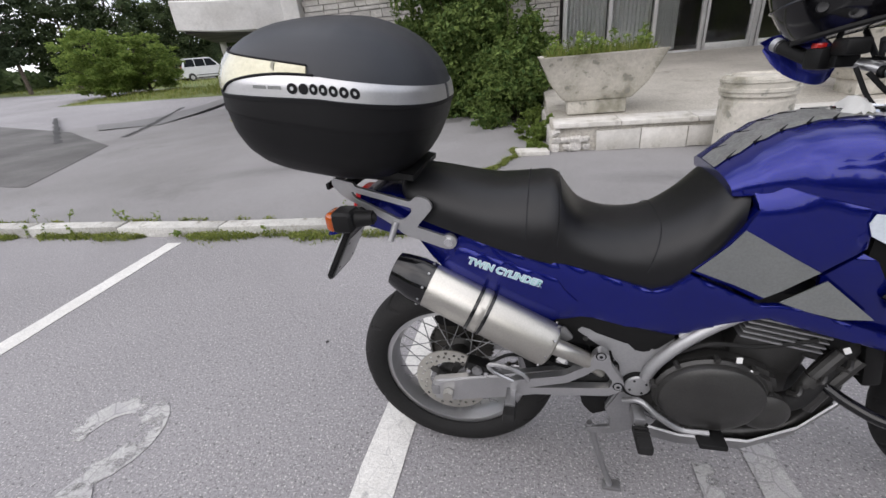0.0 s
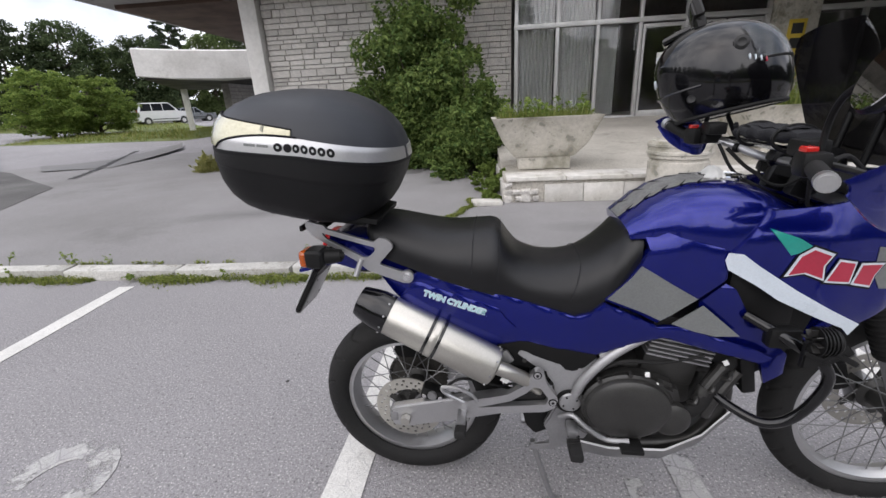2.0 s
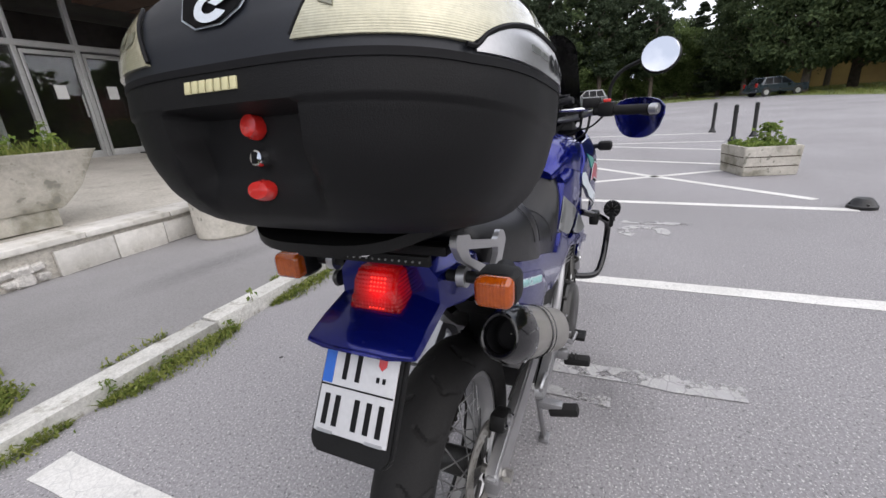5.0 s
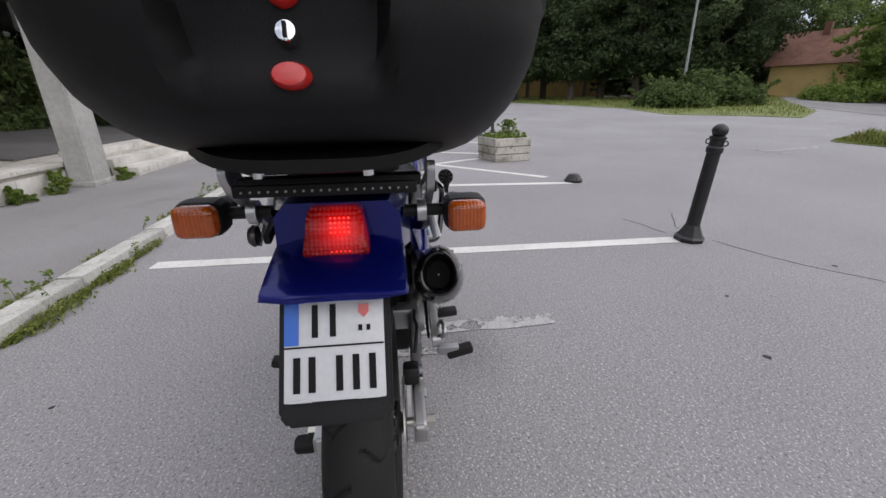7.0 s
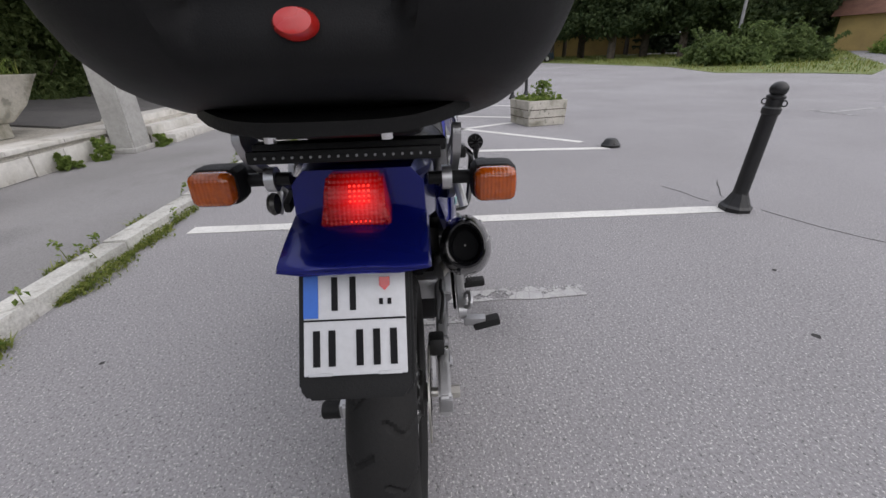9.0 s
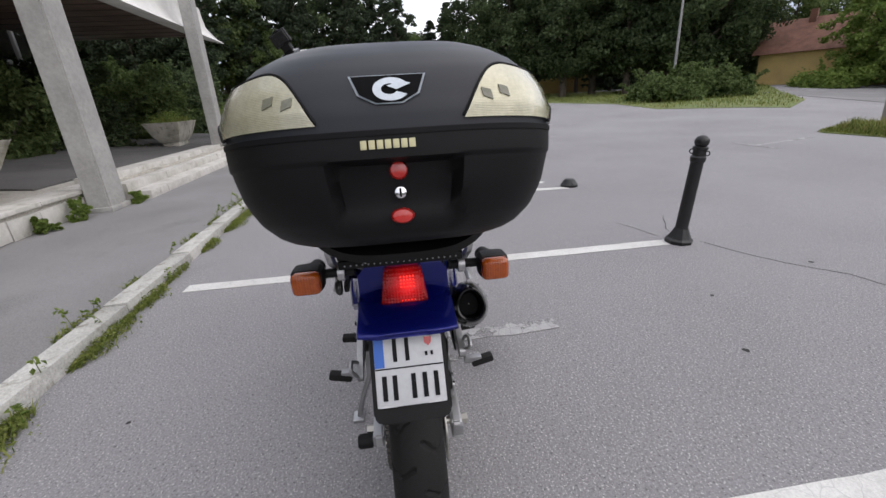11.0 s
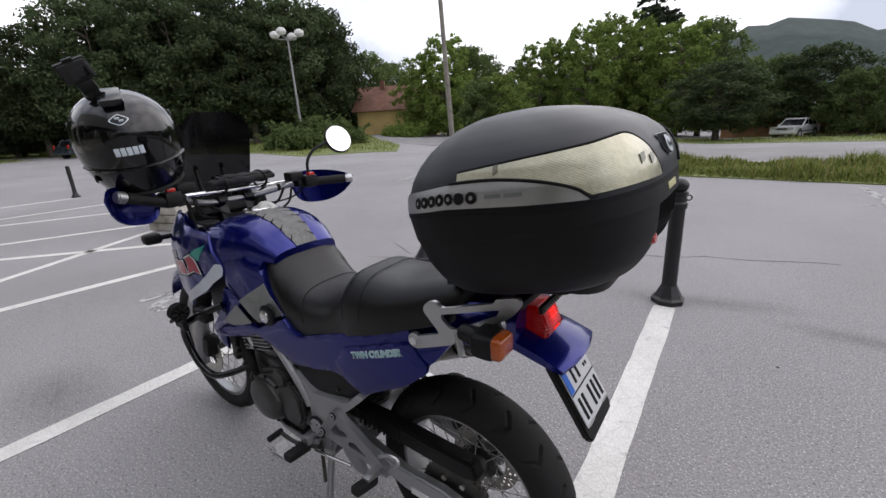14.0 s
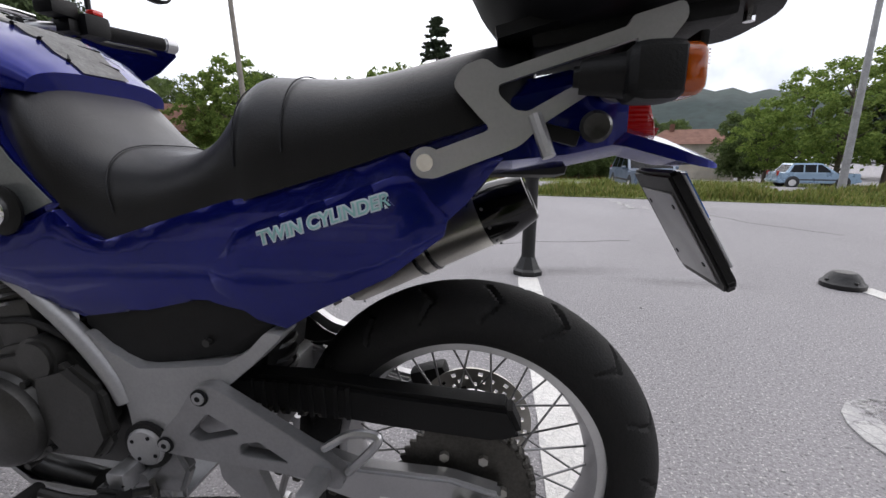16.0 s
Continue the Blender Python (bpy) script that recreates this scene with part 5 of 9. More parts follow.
house("yellow_house", "yellow rendered cottage with a red tiled roof", facing(-51.5, 52, -8), 9.0, 7.0, 2.7, 2.9, "yellow_wall", 4, False)
house("village_house", "cream village house with balcony and tiled roof", facing(-114, 58, 5), 9.0, 7.5, 4.0, 1.8, "cream_wall", 3)
house("village_house", "cream village house among trees with tiled roof", facing(-107.5, 70, -5), 10.0, 8, 4.4, 2.4, "cream_wall", 3)
house("wooden_kiosk", "small brown timber kiosk with a pitched roof", facing(-93.6, 46, 0), 4.5, 2.6, 1.7, 0.9, "timber", 2)
house("wooden_kiosk", "low dark timber shed with a pitched roof", facing(-101.5, 48, 5), 6.0, 2.6, 1.8, 1.0, "timber", 2)
house("white_house", "low white house glimpsed between the trees", facing(-78, 56, 5), 8.0, 5, 2.4, 1.6, "white_render", 3)
house("yellow_house", "pale yellow building glimpsed under the trees", facing(-22.5, 66, 5), 14.0, 5, 3.0, 1.6, "yellow_wall", 5)

# wooded hills
rh = np.random.default_rng(3)
b = bmesh.new()
rows = []
for i in range(90):
    az = radians(-150 + 145 * i / 89)
    a_ = math.degrees(az)
    el = 6.3 + 1.6 * math.exp(-((a_ + 94) / 7) ** 2) - 1.2 * math.exp(-((a_ + 103) / 4) ** 2) + 1.3 * math.exp(-((a_ + 112) / 7) ** 2) - 2.5 / (1 + math.exp((a_ + 128) / -6)) * 0 + 0.25 * math.sin(a_ * 1.7) + 0.15 * math.sin(a_ * 4.1)
    el *= 1 / (1 + math.exp((a_ + 60) / 8)) * 0.9 + 0.1
    rows.append([b.verts.new((r * math.cos(az), r * math.sin(az), 1 + r * math.tan(radians(el)) * f_)) for r, f_ in ((250, 0), (290, 0.45), (330, 0.78), (370, 1.0), (400, 0.6))])
skin(b, rows, closed=False)
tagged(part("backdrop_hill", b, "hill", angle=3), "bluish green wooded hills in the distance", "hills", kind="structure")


# ---- parked vehicles ----
M["car_grey"] = material("car_grey", (0.20, 0.215, 0.225), 0.3, 0.5, scale=2, fine=100, contrast=0.1, coat=1.0)
M["car_estate"] = material("car_estate", (0.13, 0.18, 0.25), 0.35, 0.1, scale=2, fine=100, contrast=0.1, coat=0.35)
M["car_dark"] = material("car_dark", (0.03, 0.045, 0.06), 0.3, 0.3, scale=2, fine=100, contrast=0.1, coat=1.0)
M["car_blue"] = material("car_blue", (0.26, 0.38, 0.50), 0.3, 0.4, scale=2, fine=100, contrast=0.1, coat=1.0)
M["car_white"] = material("car_white", (0.7, 0.7, 0.7), 0.3, 0.0, scale=2, fine=100, contrast=0.1, coat=1.0)
M["car_tyre"] = material("car_tyre", (0.02, 0.02, 0.02), 0.8, contrast=0.2)
M["car_trim"] = material("car_trim", (0.03, 0.03, 0.03), 0.6, contrast=0.2)
M["lamp_glass"] = material("lamp_glass", (0.7, 0.7, 0.68), 0.15, 0.4, contrast=0.1, coat=1.0)
M["lamp_red"] = material("lamp_red", (0.35, 0.01, 0.01), 0.2, contrast=0.1, coat=1.0)


def car(name, label, m, paint, length, width, height, bonnet, tail, kind):
    """bonnet and tail: heights of the lower body at nose and back; kind: how far back the roof runs."""
    t = thing(name, label, "car", "parked cars", m=m)
    L_, W_ = length / 2, width / 2
    sill, belt = 0.28, height * 0.60
    lower = [(-L_, 0.38), (-L_ + 0.08, sill), (L_ - 0.12, sill), (L_, 0.40), (L_ - 0.02, bonnet), (L_ - 0.95, belt - 0.03), (L_ - 1.15, belt), (-L_ + 0.15, belt), (-L_, tail)]
    b = prism(lower, -W_, W_, "y", 0.05)
    part("body", b, paint, t)
    rear_x = -L_ + kind
    ring = lambda x, w, z: [(x, -w, z), (x, w, z)]
    roof_pts = [(L_ - 1.12, belt), (L_ - 1.85, height - 0.04), (L_ - 2.2, height), (rear_x + 0.25, height - 0.02), (rear_x - 0.12, belt)]
    b = bmesh.new()
    lo_, hi_ = [], []
    for x, z in roof_pts:
        k = (z - belt) / (height - belt)
        w = W_ * (0.97 - 0.16 * k)
        lo_.append(b.verts.new((x, -w, z)))
        hi_.append(b.verts.new((x, w, z)))
    n_ = len(roof_pts)
    for i in range(n_ - 1):
        b.faces.new((lo_[i], lo_[i + 1], hi_[i + 1], hi_[i]))
    b.faces.new(lo_), b.faces.new(list(reversed(hi_))), b.faces.new((lo_[0], hi_[0], hi_[-1], lo_[-1]))
    part("cabin", b, paint, t)
    def quad(name_, pts, mat):
        q = bmesh.new()
        q.faces.new([q.verts.new(p) for p in pts])
        bmesh.ops.solidify(q, geom=list(q.faces), thickness=0.012)
        return part(name_, q, mat, t)
    wk = lambda z: W_ * (0.97 - 0.16 * (z - belt) / (height - belt)) + 0.006
    zl, zh = belt + 0.04, height - 0.10
    xf = lambda z: L_ - 1.12 - 0.73 * (z - belt) / (height - 0.04 - belt)
    xr = lambda z: rear_x - 0.12 + 0.37 * (z - belt) / (height - 0.02 - belt)
    for s in (-1, 1):
        cuts = [xr(zl) + 0.16, xr(zl) + 0.16 + (xf(zl) - xr(zl)) * 0.30, xr(zl) + (xf(zl) - xr(zl)) * 0.62, xf(zl) - 0.12]
        tops = [xr(zh) + 0.08, cuts[1], cuts[2], xf(zh) - 0.06]
        for i in range(3):
            quad("side_window", [(cuts[i] + 0.03, s * wk(zl), zl), (cuts[i + 1] - 0.03, s * wk(zl), zl), (tops[i + 1] - 0.03, s * wk(zh), zh), (tops[i] + 0.03, s * wk(zh), zh)], "pane_dark")
        for x in (-L_ + 0.78, L_ - 0.80):
            w_ = part("wheel", rod((x, s * (W_ - 0.20), 0.30), (x, s * (W_ + 0.01), 0.30), 0.30, seg=24, bevel=0.03), "car_tyre", t)
            part("hubcap", rod((x, s * (W_ + 0.005), 0.30), (x, s * (W_ + 0.02), 0.30), 0.19, seg=18), "lamp_glass", w_)
            part("wheel_arch", rod((x, s * (W_ - 0.1), 0.33), (x, s * (W_ + 0.003), 0.33), 0.36, seg=24), "car_trim", t)
        part("headlamp", box((L_ - 0.05, s * (W_ - 0.28), bonnet - 0.09), (0.12, 0.36, 0.14), 0.03), "lamp_glass", t)
        part("tail_lamp", box((-L_ + 0.04, s * (W_ - 0.14), tail - 0.10), (0.10, 0.20, 0.30), 0.03), "lamp_red", t)
        part("wing_mirror", box((L_ - 1.45, s * (W_ + 0.08), belt + 0.06), (0.10, 0.16, 0.12), 0.03), paint, t)
        part("sill_strip", box((0, s * (W_ + 0.004), 0.48), (length * 0.5, 0.02, 0.07), 0.008), "car_trim", t)
    a_, c_ = (xf(zl) + 0.012, zl), (xf(zh) + 0.012, zh)
    quad("windscreen", [(a_[0], -wk(zl) + 0.08, a_[1]), (a_[0], wk(zl) - 0.08, a_[1]), (c_[0], wk(zh) - 0.07, c_[1]), (c_[0], -wk(zh) + 0.07, c_[1])], "pane_dark")
    a_, c_ = (xr(zl) - 0.012, zl), (xr(zh) - 0.012, zh)
    quad("rear_window", [(a_[0], -wk(zl) + 0.1, a_[1]), (a_[0], wk(zl) - 0.1, a_[1]), (c_[0], wk(zh) - 0.08, c_[1]), (c_[0], -wk(zh) + 0.08, c_[1])], "pane_dark")
    part("grille", box((L_ - 0.01, 0, bonnet - 0.14), (0.06, width * 0.42, 0.12), 0.02), "car_trim", t)
    part("front_bumper", box((L_ - 0.03, 0, 0.42), (0.20, width * 0.98, 0.16), 0.05), paint, t)
    part("rear_bumper", box((-L_ + 0.03, 0, 0.42), (0.20, width * 0.98, 0.16), 0.05), paint, t)
    return t


def car_at(az, d, heading):
    return pose(*polar(az, d), 0, 0, heading)


car("grey_car", "grey compact people carrier parked by the pines", car_at(3.2, 43, 118), "car_grey", 4.1, 1.75, 1.62, 0.95, 1.05, 0.35)
car("dark_car", "dark hatchback parked under the trees", car_at(-16.2, 44, -70), "car_dark", 4.0, 1.7, 1.45, 0.85, 0.95, 0.45)
car("blue_estate", "dark blue estate car parked beyond the grass island", pose(-6.3, -17.1, ground_z(-6.3, -17.1), 0, 0, 86), "car_estate", 4.4, 1.75, 1.46, 0.84, 0.95, 0.3)
car("blue_hatchback", "light blue hatchback parked by the road", car_at(-125.9, 33, 168), "car_blue", 4.0, 1.7, 1.45, 0.85, 0.95, 0.5)
car("white_car", "small white car parked in front of the sheds", car_at(-97.3, 42, 60), "car_white", 3.8, 1.65, 1.42, 0.85, 0.95, 0.5)
car("white_van", "white minibus parked along the side road", car_at(128.6, 50, 60), "car_white", 4.8, 1.9, 2.0, 1.1, 1.3, 0.2)
car("silver_car", "silver car parked along the side road", car_at(125.4, 52, 50), "car_grey", 4.0, 1.7, 1.45, 0.85, 0.95, 0.5)

# ---- motorcycle ----
M["blue"] = material("blue", (0.0035, 0.0085, 0.170), 0.22, 0.60, second=(0.003, 0.007, 0.135), scale=5, fine=300, contrast=0.10, coat=0.55, rough_vary=0.04, spec=0.35)
M["grey_decal"] = material("grey_decal", (0.20, 0.21, 0.205), 0.35, 0.3, scale=7, fine=200, contrast=0.15, coat=0.6)
M["white_decal"] = material("white_decal", (0.62, 0.68, 0.74), 0.35, 0.0, scale=7, fine=200, contrast=0.08, coat=0.6)
M["pale_teal"] = material("pale_teal", (0.30, 0.56, 0.55), 0.35, scale=7, fine=200, contrast=0.1, coat=0.5)
M["teal_decal"] = material("teal_decal", (0.01, 0.33, 0.27), 0.35, scale=7, fine=200, contrast=0.1, coat=0.5)
M["red_decal"] = material("red_decal", (0.42, 0.02, 0.05), 0.35, scale=7, fine=200, contrast=0.1, coat=0.5)
M["silver"] = material("silver", (0.52, 0.52, 0.525), 0.38, 0.92, second=(0.45, 0.45, 0.455), scale=6, fine=220, contrast=0.06)
M["frame_paint"] = material("frame_paint", (0.40, 0.40, 0.405), 0.42, 0.55, second=(0.34, 0.34, 0.345), scale=7, fine=180, contrast=0.08, bump=0.03, bump_scale=220)
M["grey_alloy"] = material("grey_alloy", (0.34, 0.34, 0.345), 0.40, 0.8, second=(0.29, 0.29, 0.295), scale=8, fine=160, contrast=0.08, bump=0.04, bump_scale=200)
M["steel"] = material("steel", (0.52, 0.505, 0.465), 0.36, 0.95, second=(0.46, 0.445, 0.405), scale=4, fine=260, contrast=0.10, rough_vary=0.05)
M["satin_black"] = material("satin_black", (0.010, 0.010, 0.0105), 0.42, scale=7, fine=200, contrast=0.2, spec=0.4)
M["chrome"] = material("chrome", (0.80, 0.80, 0.80), 0.10, 1.0, scale=6, fine=100, contrast=0.05, rough_vary=0.03)
M["engine_metal"] = material("engine_metal", (0.066, 0.065, 0.062), 0.38, 0.65, second=(0.050, 0.049, 0.047), scale=9, fine=220, contrast=0.15, bump=0.04, bump_scale=260)
M["black_plastic"] = material("black_plastic", (0.007, 0.007, 0.007), 0.5, scale=7, fine=260, contrast=0.25, spec=0.25, bump=0.12, bump_scale=300)
M["black_gloss"] = material("black_gloss", (0.0035, 0.0035, 0.0042), 0.14, scale=7, fine=200, contrast=0.1, coat=0.35, spec=0.35)
M["case_black"] = material("case_black", (0.007, 0.007, 0.0075), 0.55, second=(0.005, 0.005, 0.0055), scale=5, fine=500, contrast=0.2, bump=0.14, bump_scale=620, spec=0.22)
M["case_lid"] = material("case_lid", (0.016, 0.018, 0.023), 0.45, second=(0.016, 0.019, 0.025), scale=5, fine=400, contrast=0.12, spec=0.4)
M["rubber"] = material("rubber", (0.009, 0.009, 0.009), 0.72, spec=0.28, second=(0.016, 0.0155, 0.015), scale=6, fine=160, contrast=0.25, bump=0.15, bump_scale=260)
M["leather"] = material("leather", (0.005, 0.005, 0.0058), 0.36, second=(0.004, 0.004, 0.0048), scale=5, fine=300, contrast=0.2, bump=0.12, bump_scale=420, spec=0.38)
M["cloth"] = material("cloth", (0.010, 0.0105, 0.014), 0.8, scale=9, fine=400, contrast=0.3, bump=0.4, bump_scale=500)
M["orange_lens"] = set_in(material("orange_lens", (0.56, 0.10, 0.003), 0.10, scale=9, fine=120, contrast=0.2, coat=0.6), Transmission_Weight=0.3)
on_, ol = M["orange_lens"].node_tree.nodes, M["orange_lens"].node_tree.links
ow = on_.new("ShaderNodeTexWave")
ow.bands_direction = "Y"
ow.inputs["Scale"].default_value = 60.0
ol.new(on_["Texture Coordinate"].outputs["Object"], ow.inputs["Vector"])
ob_ = on_.new("ShaderNodeBump")
ob_.inputs["Strength"].default_value, ob_.inputs["Distance"].default_value = 0.22, 0.002
ol.new(ow.outputs["Fac"], ob_.inputs["Height"])
ol.new(ob_.outputs["Normal"], on_["Principled BSDF"].inputs["Normal"])
M["red_lens"] = set_in(material("red_lens", (0.20, 0.002, 0.002), 0.2, scale=9, fine=120, contrast=0.15, coat=0.3), Emission_Color=(1.0, 0.006, 0.006, 1), Emission_Strength=0.16)
rn, rl = M["red_lens"].node_tree.nodes, M["red_lens"].node_tree.links
rco = rn["Texture Coordinate"].outputs["Object"]
rmap = rn.new("ShaderNodeMapping")
rmap.vector_type = "TEXTURE"
rmap.inputs["Location"].default_value, rmap.inputs["Scale"].default_value = (-0.262, -0.008, 0.874), (0.065, 0.052, 0.050)
rl.new(rco, rmap.inputs["Vector"])
rgr = rn.new("ShaderNodeTexGradient")
rgr.gradient_type = "QUADRATIC_SPHERE"
rl.new(rmap.outputs["Vector"], rgr.inputs["Vector"])
rst = rn.new("ShaderNodeMath")
rst.operation, rst.inputs[1].default_value, rst.inputs[2].default_value = "MULTIPLY_ADD", 1.0, 0.045
rl.new(rgr.outputs["Fac"], rst.inputs[0])
rl.new(rst.outputs[0], rn["Principled BSDF"].inputs["Emission Strength"])
prev = None
for way in ("Y", "Z"):
    rw_ = rn.new("ShaderNodeTexWave")
    rw_.bands_direction = way
    rw_.inputs["Scale"].default_value = 52.0
    rl.new(rco, rw_.inputs["Vector"])
    rb_ = rn.new("ShaderNodeBump")
    rb_.inputs["Strength"].default_value, rb_.inputs["Distance"].default_value = 0.8, 0.002
    rl.new(rw_.outputs["Fac"], rb_.inputs["Height"])
    if prev:
        rl.new(prev.outputs["Normal"], rb_.inputs["Normal"])
    prev = rb_
rl.new(prev.outputs["Normal"], rn["Principled BSDF"].inputs["Normal"])
M["red_button"] = material("red_button", (0.55, 0.02, 0.015), 0.25, scale=9, fine=120, contrast=0.08, coat=0.7)
M["led"] = set_in(material("led", (0.9, 0.05, 0.03), 0.3, contrast=0), Emission_Color=(1.0, 0.03, 0.015, 1), Emission_Strength=1.5)
M["clear_lens"] = material("clear_lens", (0.52, 0.50, 0.36), 0.16, 0.35, second=(0.42, 0.40, 0.27), scale=14, fine=140, contrast=0.12, coat=0.9, bump=0.06, bump_scale=200)
cn, cl_ = M["clear_lens"].node_tree.nodes, M["clear_lens"].node_tree.links
wv = cn.new("ShaderNodeTexWave")
wv.bands_direction = "Z"
wv.inputs["Scale"].default_value, wv.inputs["Distortion"].default_value = 150.0, 0.3
cl_.new(cn["Texture Coordinate"].outputs["Object"], wv.inputs["Vector"])
wb_ = cn.new("ShaderNodeBump")
wb_.inputs["Strength"].default_value, wb_.inputs["Distance"].default_value = 0.25, 0.001
cl_.new(wv.outputs["Fac"], wb_.inputs["Height"])
cl_.new(cn["Bump"].outputs["Normal"], wb_.inputs["Normal"])
cl_.new(wb_.outputs["Normal"], cn["Principled BSDF"].inputs["Normal"])
M["plate_white"] = material("plate_white", (0.56, 0.565, 0.58), 0.4, scale=7, fine=100, contrast=0.06)
M["plate_blue"] = material("plate_blue", (0.02, 0.12, 0.50), 0.4, scale=7, fine=100, contrast=0.06)
M["ink"] = material("ink", (0.008, 0.008, 0.009), 0.6, contrast=0.1, spec=0.15)
M["cream_print"] = material("cream_print", (0.62, 0.58, 0.34), 0.5, contrast=0.08)
M["tank_pad"] = material("tank_pad", (0.40, 0.40, 0.39), 0.45, second=(0.27, 0.27, 0.26), scale=30, fine=200, contrast=0.3, bump=0.3, bump_scale=90)
M["mirror"] = set_in(material("mirror", (0.9, 0.9, 0.9), 0.02, 1.0, contrast=0, rough_vary=0.0))
M["smoke"] = set_in(material("smoke", (0.008, 0.0075, 0.008), 0.22, contrast=0.0, coat=0.12, rough_vary=0.04, spec=0.3), Alpha=0.97)
M["visor"] = set_in(material("visor", (0.05, 0.06, 0.07), 0.04, 0.0, contrast=0.0, rough_vary=0.02, coat=1.0), Alpha=0.55)
M["spoke_steel"] = material("spoke_steel", (0.30, 0.30, 0.30), 0.42, 0.8, contrast=0.15)
M["lens_dark"] = material("lens_dark", (0.20, 0.20, 0.15), 0.2, scale=9, fine=100, contrast=0.2)
M["chain"] = material("chain", (0.10, 0.095, 0.085), 0.45, 0.8, scale=20, fine=200, contrast=0.3)

BIKE = pose(0, 0.003, 0, 0, 0, -2.8)
bike = thing("motorcycle", "blue dual sport motorcycle standing on its side stand with black seat", "motorcycle", m=BIKE)
RX, RZ, FX, FZ = -0.027, 0.309, 1.415, 0.345


def interp(x, table):
    if x <= table[0][0]:
        return table[0][1]
    for (x0, y0), (x1, y1) in zip(table, table[1:]):
        if x <= x1:
            t = (x - x0) / (x1 - x0)
            t = t * t * (3 - 2 * t)
            return y0 + (y1 - y0) * t
    return table[-1][1]


def panel(poly, side, yf, thick=0.006, step=0.025):
    """Curved body panel: an outline in x and z laid on the surface y = yf(x, z) of one side."""
    b = bmesh.new()
    b.faces.new([b.verts.new((x, 0, z)) for x, z in poly])
    for axis in (0, 2):
        lo, hi = min(v.co[axis] for v in b.verts), max(v.co[axis] for v in b.verts)
        k = math.floor(lo / step) + 1
        while k * step < hi:
            n_ = Vector((0, 0, 0))
            n_[axis] = 1
            c_ = Vector((0, 0, 0))
            c_[axis] = k * step
            bmesh.ops.bisect_plane(b, geom=list(b.verts) + list(b.edges) + list(b.faces), plane_co=c_, plane_no=n_)
            k += 1
    outer = {v: yf(v.co.x, v.co.z) for v in b.verts}
    lip = {v for e in b.edges if len(e.link_faces) == 1 for v in e.verts}
    for v, y in outer.items():
        v.co.y = side * (y - (0.003 if v in lip and thick > 0.004 else 0))
    ret = bmesh.ops.extrude_face_region(b, geom=list(b.faces))
    for v in ret["geom"]:
        if isinstance(v, bmesh.types.BMVert):
            v.co.y -= side * thick
    return b


def plate(outer, holes, y0, y1, bevel=0.003):
    """Flat cast plate in x and z with openings through it."""
    b = bmesh.new()
    edges = []
    for loop in [outer] + list(holes):
        vs = [b.verts.new((x, y0, z)) for x, z in loop]
        edges += [b.edges.new((p, q)) for p, q in zip(vs, vs[1:] + vs[:1])]
    bmesh.ops.triangle_fill(b, edges=edges, use_beauty=True, normal=(0, 1, 0))
    ret = bmesh.ops.extrude_face_region(b, geom=list(b.faces))
    for v in ret["geom"]:
        if isinstance(v, bmesh.types.BMVert):
            v.co.y = y1
    bmesh.ops.recalc_face_normals(b, faces=b.faces)
    if bevel:
        sharp = [e for e in b.edges if len(e.link_faces) == 2 and e.calc_face_angle(0) > 1.2]
        bmesh.ops.bevel(b, geom=sharp, offset=bevel, segments=2, affect="EDGES", clamp_overlap=True)
    return b


def rounded(poly, r=0.008, n_=3):
    """Polygon with its corners rounded off."""
    out = []
    for i, p in enumerate(poly):
        a, c = Vector(poly[i - 1]) - Vector(p), Vector(poly[(i + 1) % len(poly)]) - Vector(p)
        k = min(r, a.length * 0.45, c.length * 0.45)
        p0, p1, q = Vector(p) + a.normalized() * k, Vector(p) + c.normalized() * k, Vector(p)
        out += [tuple(p0 * (1 - t) ** 2 + q * 2 * t * (1 - t) + p1 * t * t) for t in (i_ / n_ for i_ in range(n_ + 1))]
    return out


# --- wheels ---
def tyre_mesh(R, half, sec, groove, n_t=480, n_s=44):
    rc = R - sec
    rings = []
    for i in range(n_t):
        th = 2 * math.pi * i / n_t
        ring = []
        for j in range(n_s + 1):
            s = -1 + 2 * j / n_s
            ph = s * radians(128)
            d = groove(th, s)
            r = rc + (sec - d) * math.cos(ph)
            ring.append(((r) * math.cos(th), (half - d * 0.5) * math.sin(ph) * (1 - 0.05 * abs(s) ** 3), r * math.sin(th)))
        rings.append(ring)
    b = bmesh.new()
    v = [[b.verts.new(p) for p in r] for r in rings]
    for i in range(n_t):
        a, c = v[i], v[(i + 1) % n_t]
        for j in range(n_s):
            b.faces.new((a[j], a[j + 1], c[j + 1], c[j]))
        b.faces.new((a[n_s], a[0], c[0], c[n_s]))
    return b


def rear_groove(th, s):
    n_ = 18
    u = (th / (2 * math.pi) * n_ + (0.5 if s > 0 else 0)) % 1
    a = abs(s)
    if a > 0.62:
        return 0.0
    centre = 0.18 + 0.95 * a if a < 0.32 else 0.48 - 0.30 * (a - 0.32) / 0.3
    d = min(abs(u - centre), 1 - abs(u - centre))
    w = 0.05 if a < 0.5 else 0.04
    return 0.0065 * max(0, 1 - (d / w) ** 4) if 0.05 < a else 0.0


def front_groove(th, s):
    n_ = 26
    u = (th / (2 * math.pi) * n_ + (0.5 if s > 0 else 0) + 0.9 * abs(s)) % 1
    return 0.005 * max(0, 1 - (abs(u - 0.5) / 0.10) ** 4) if 0.06 < abs(s) < 0.55 else 0.0


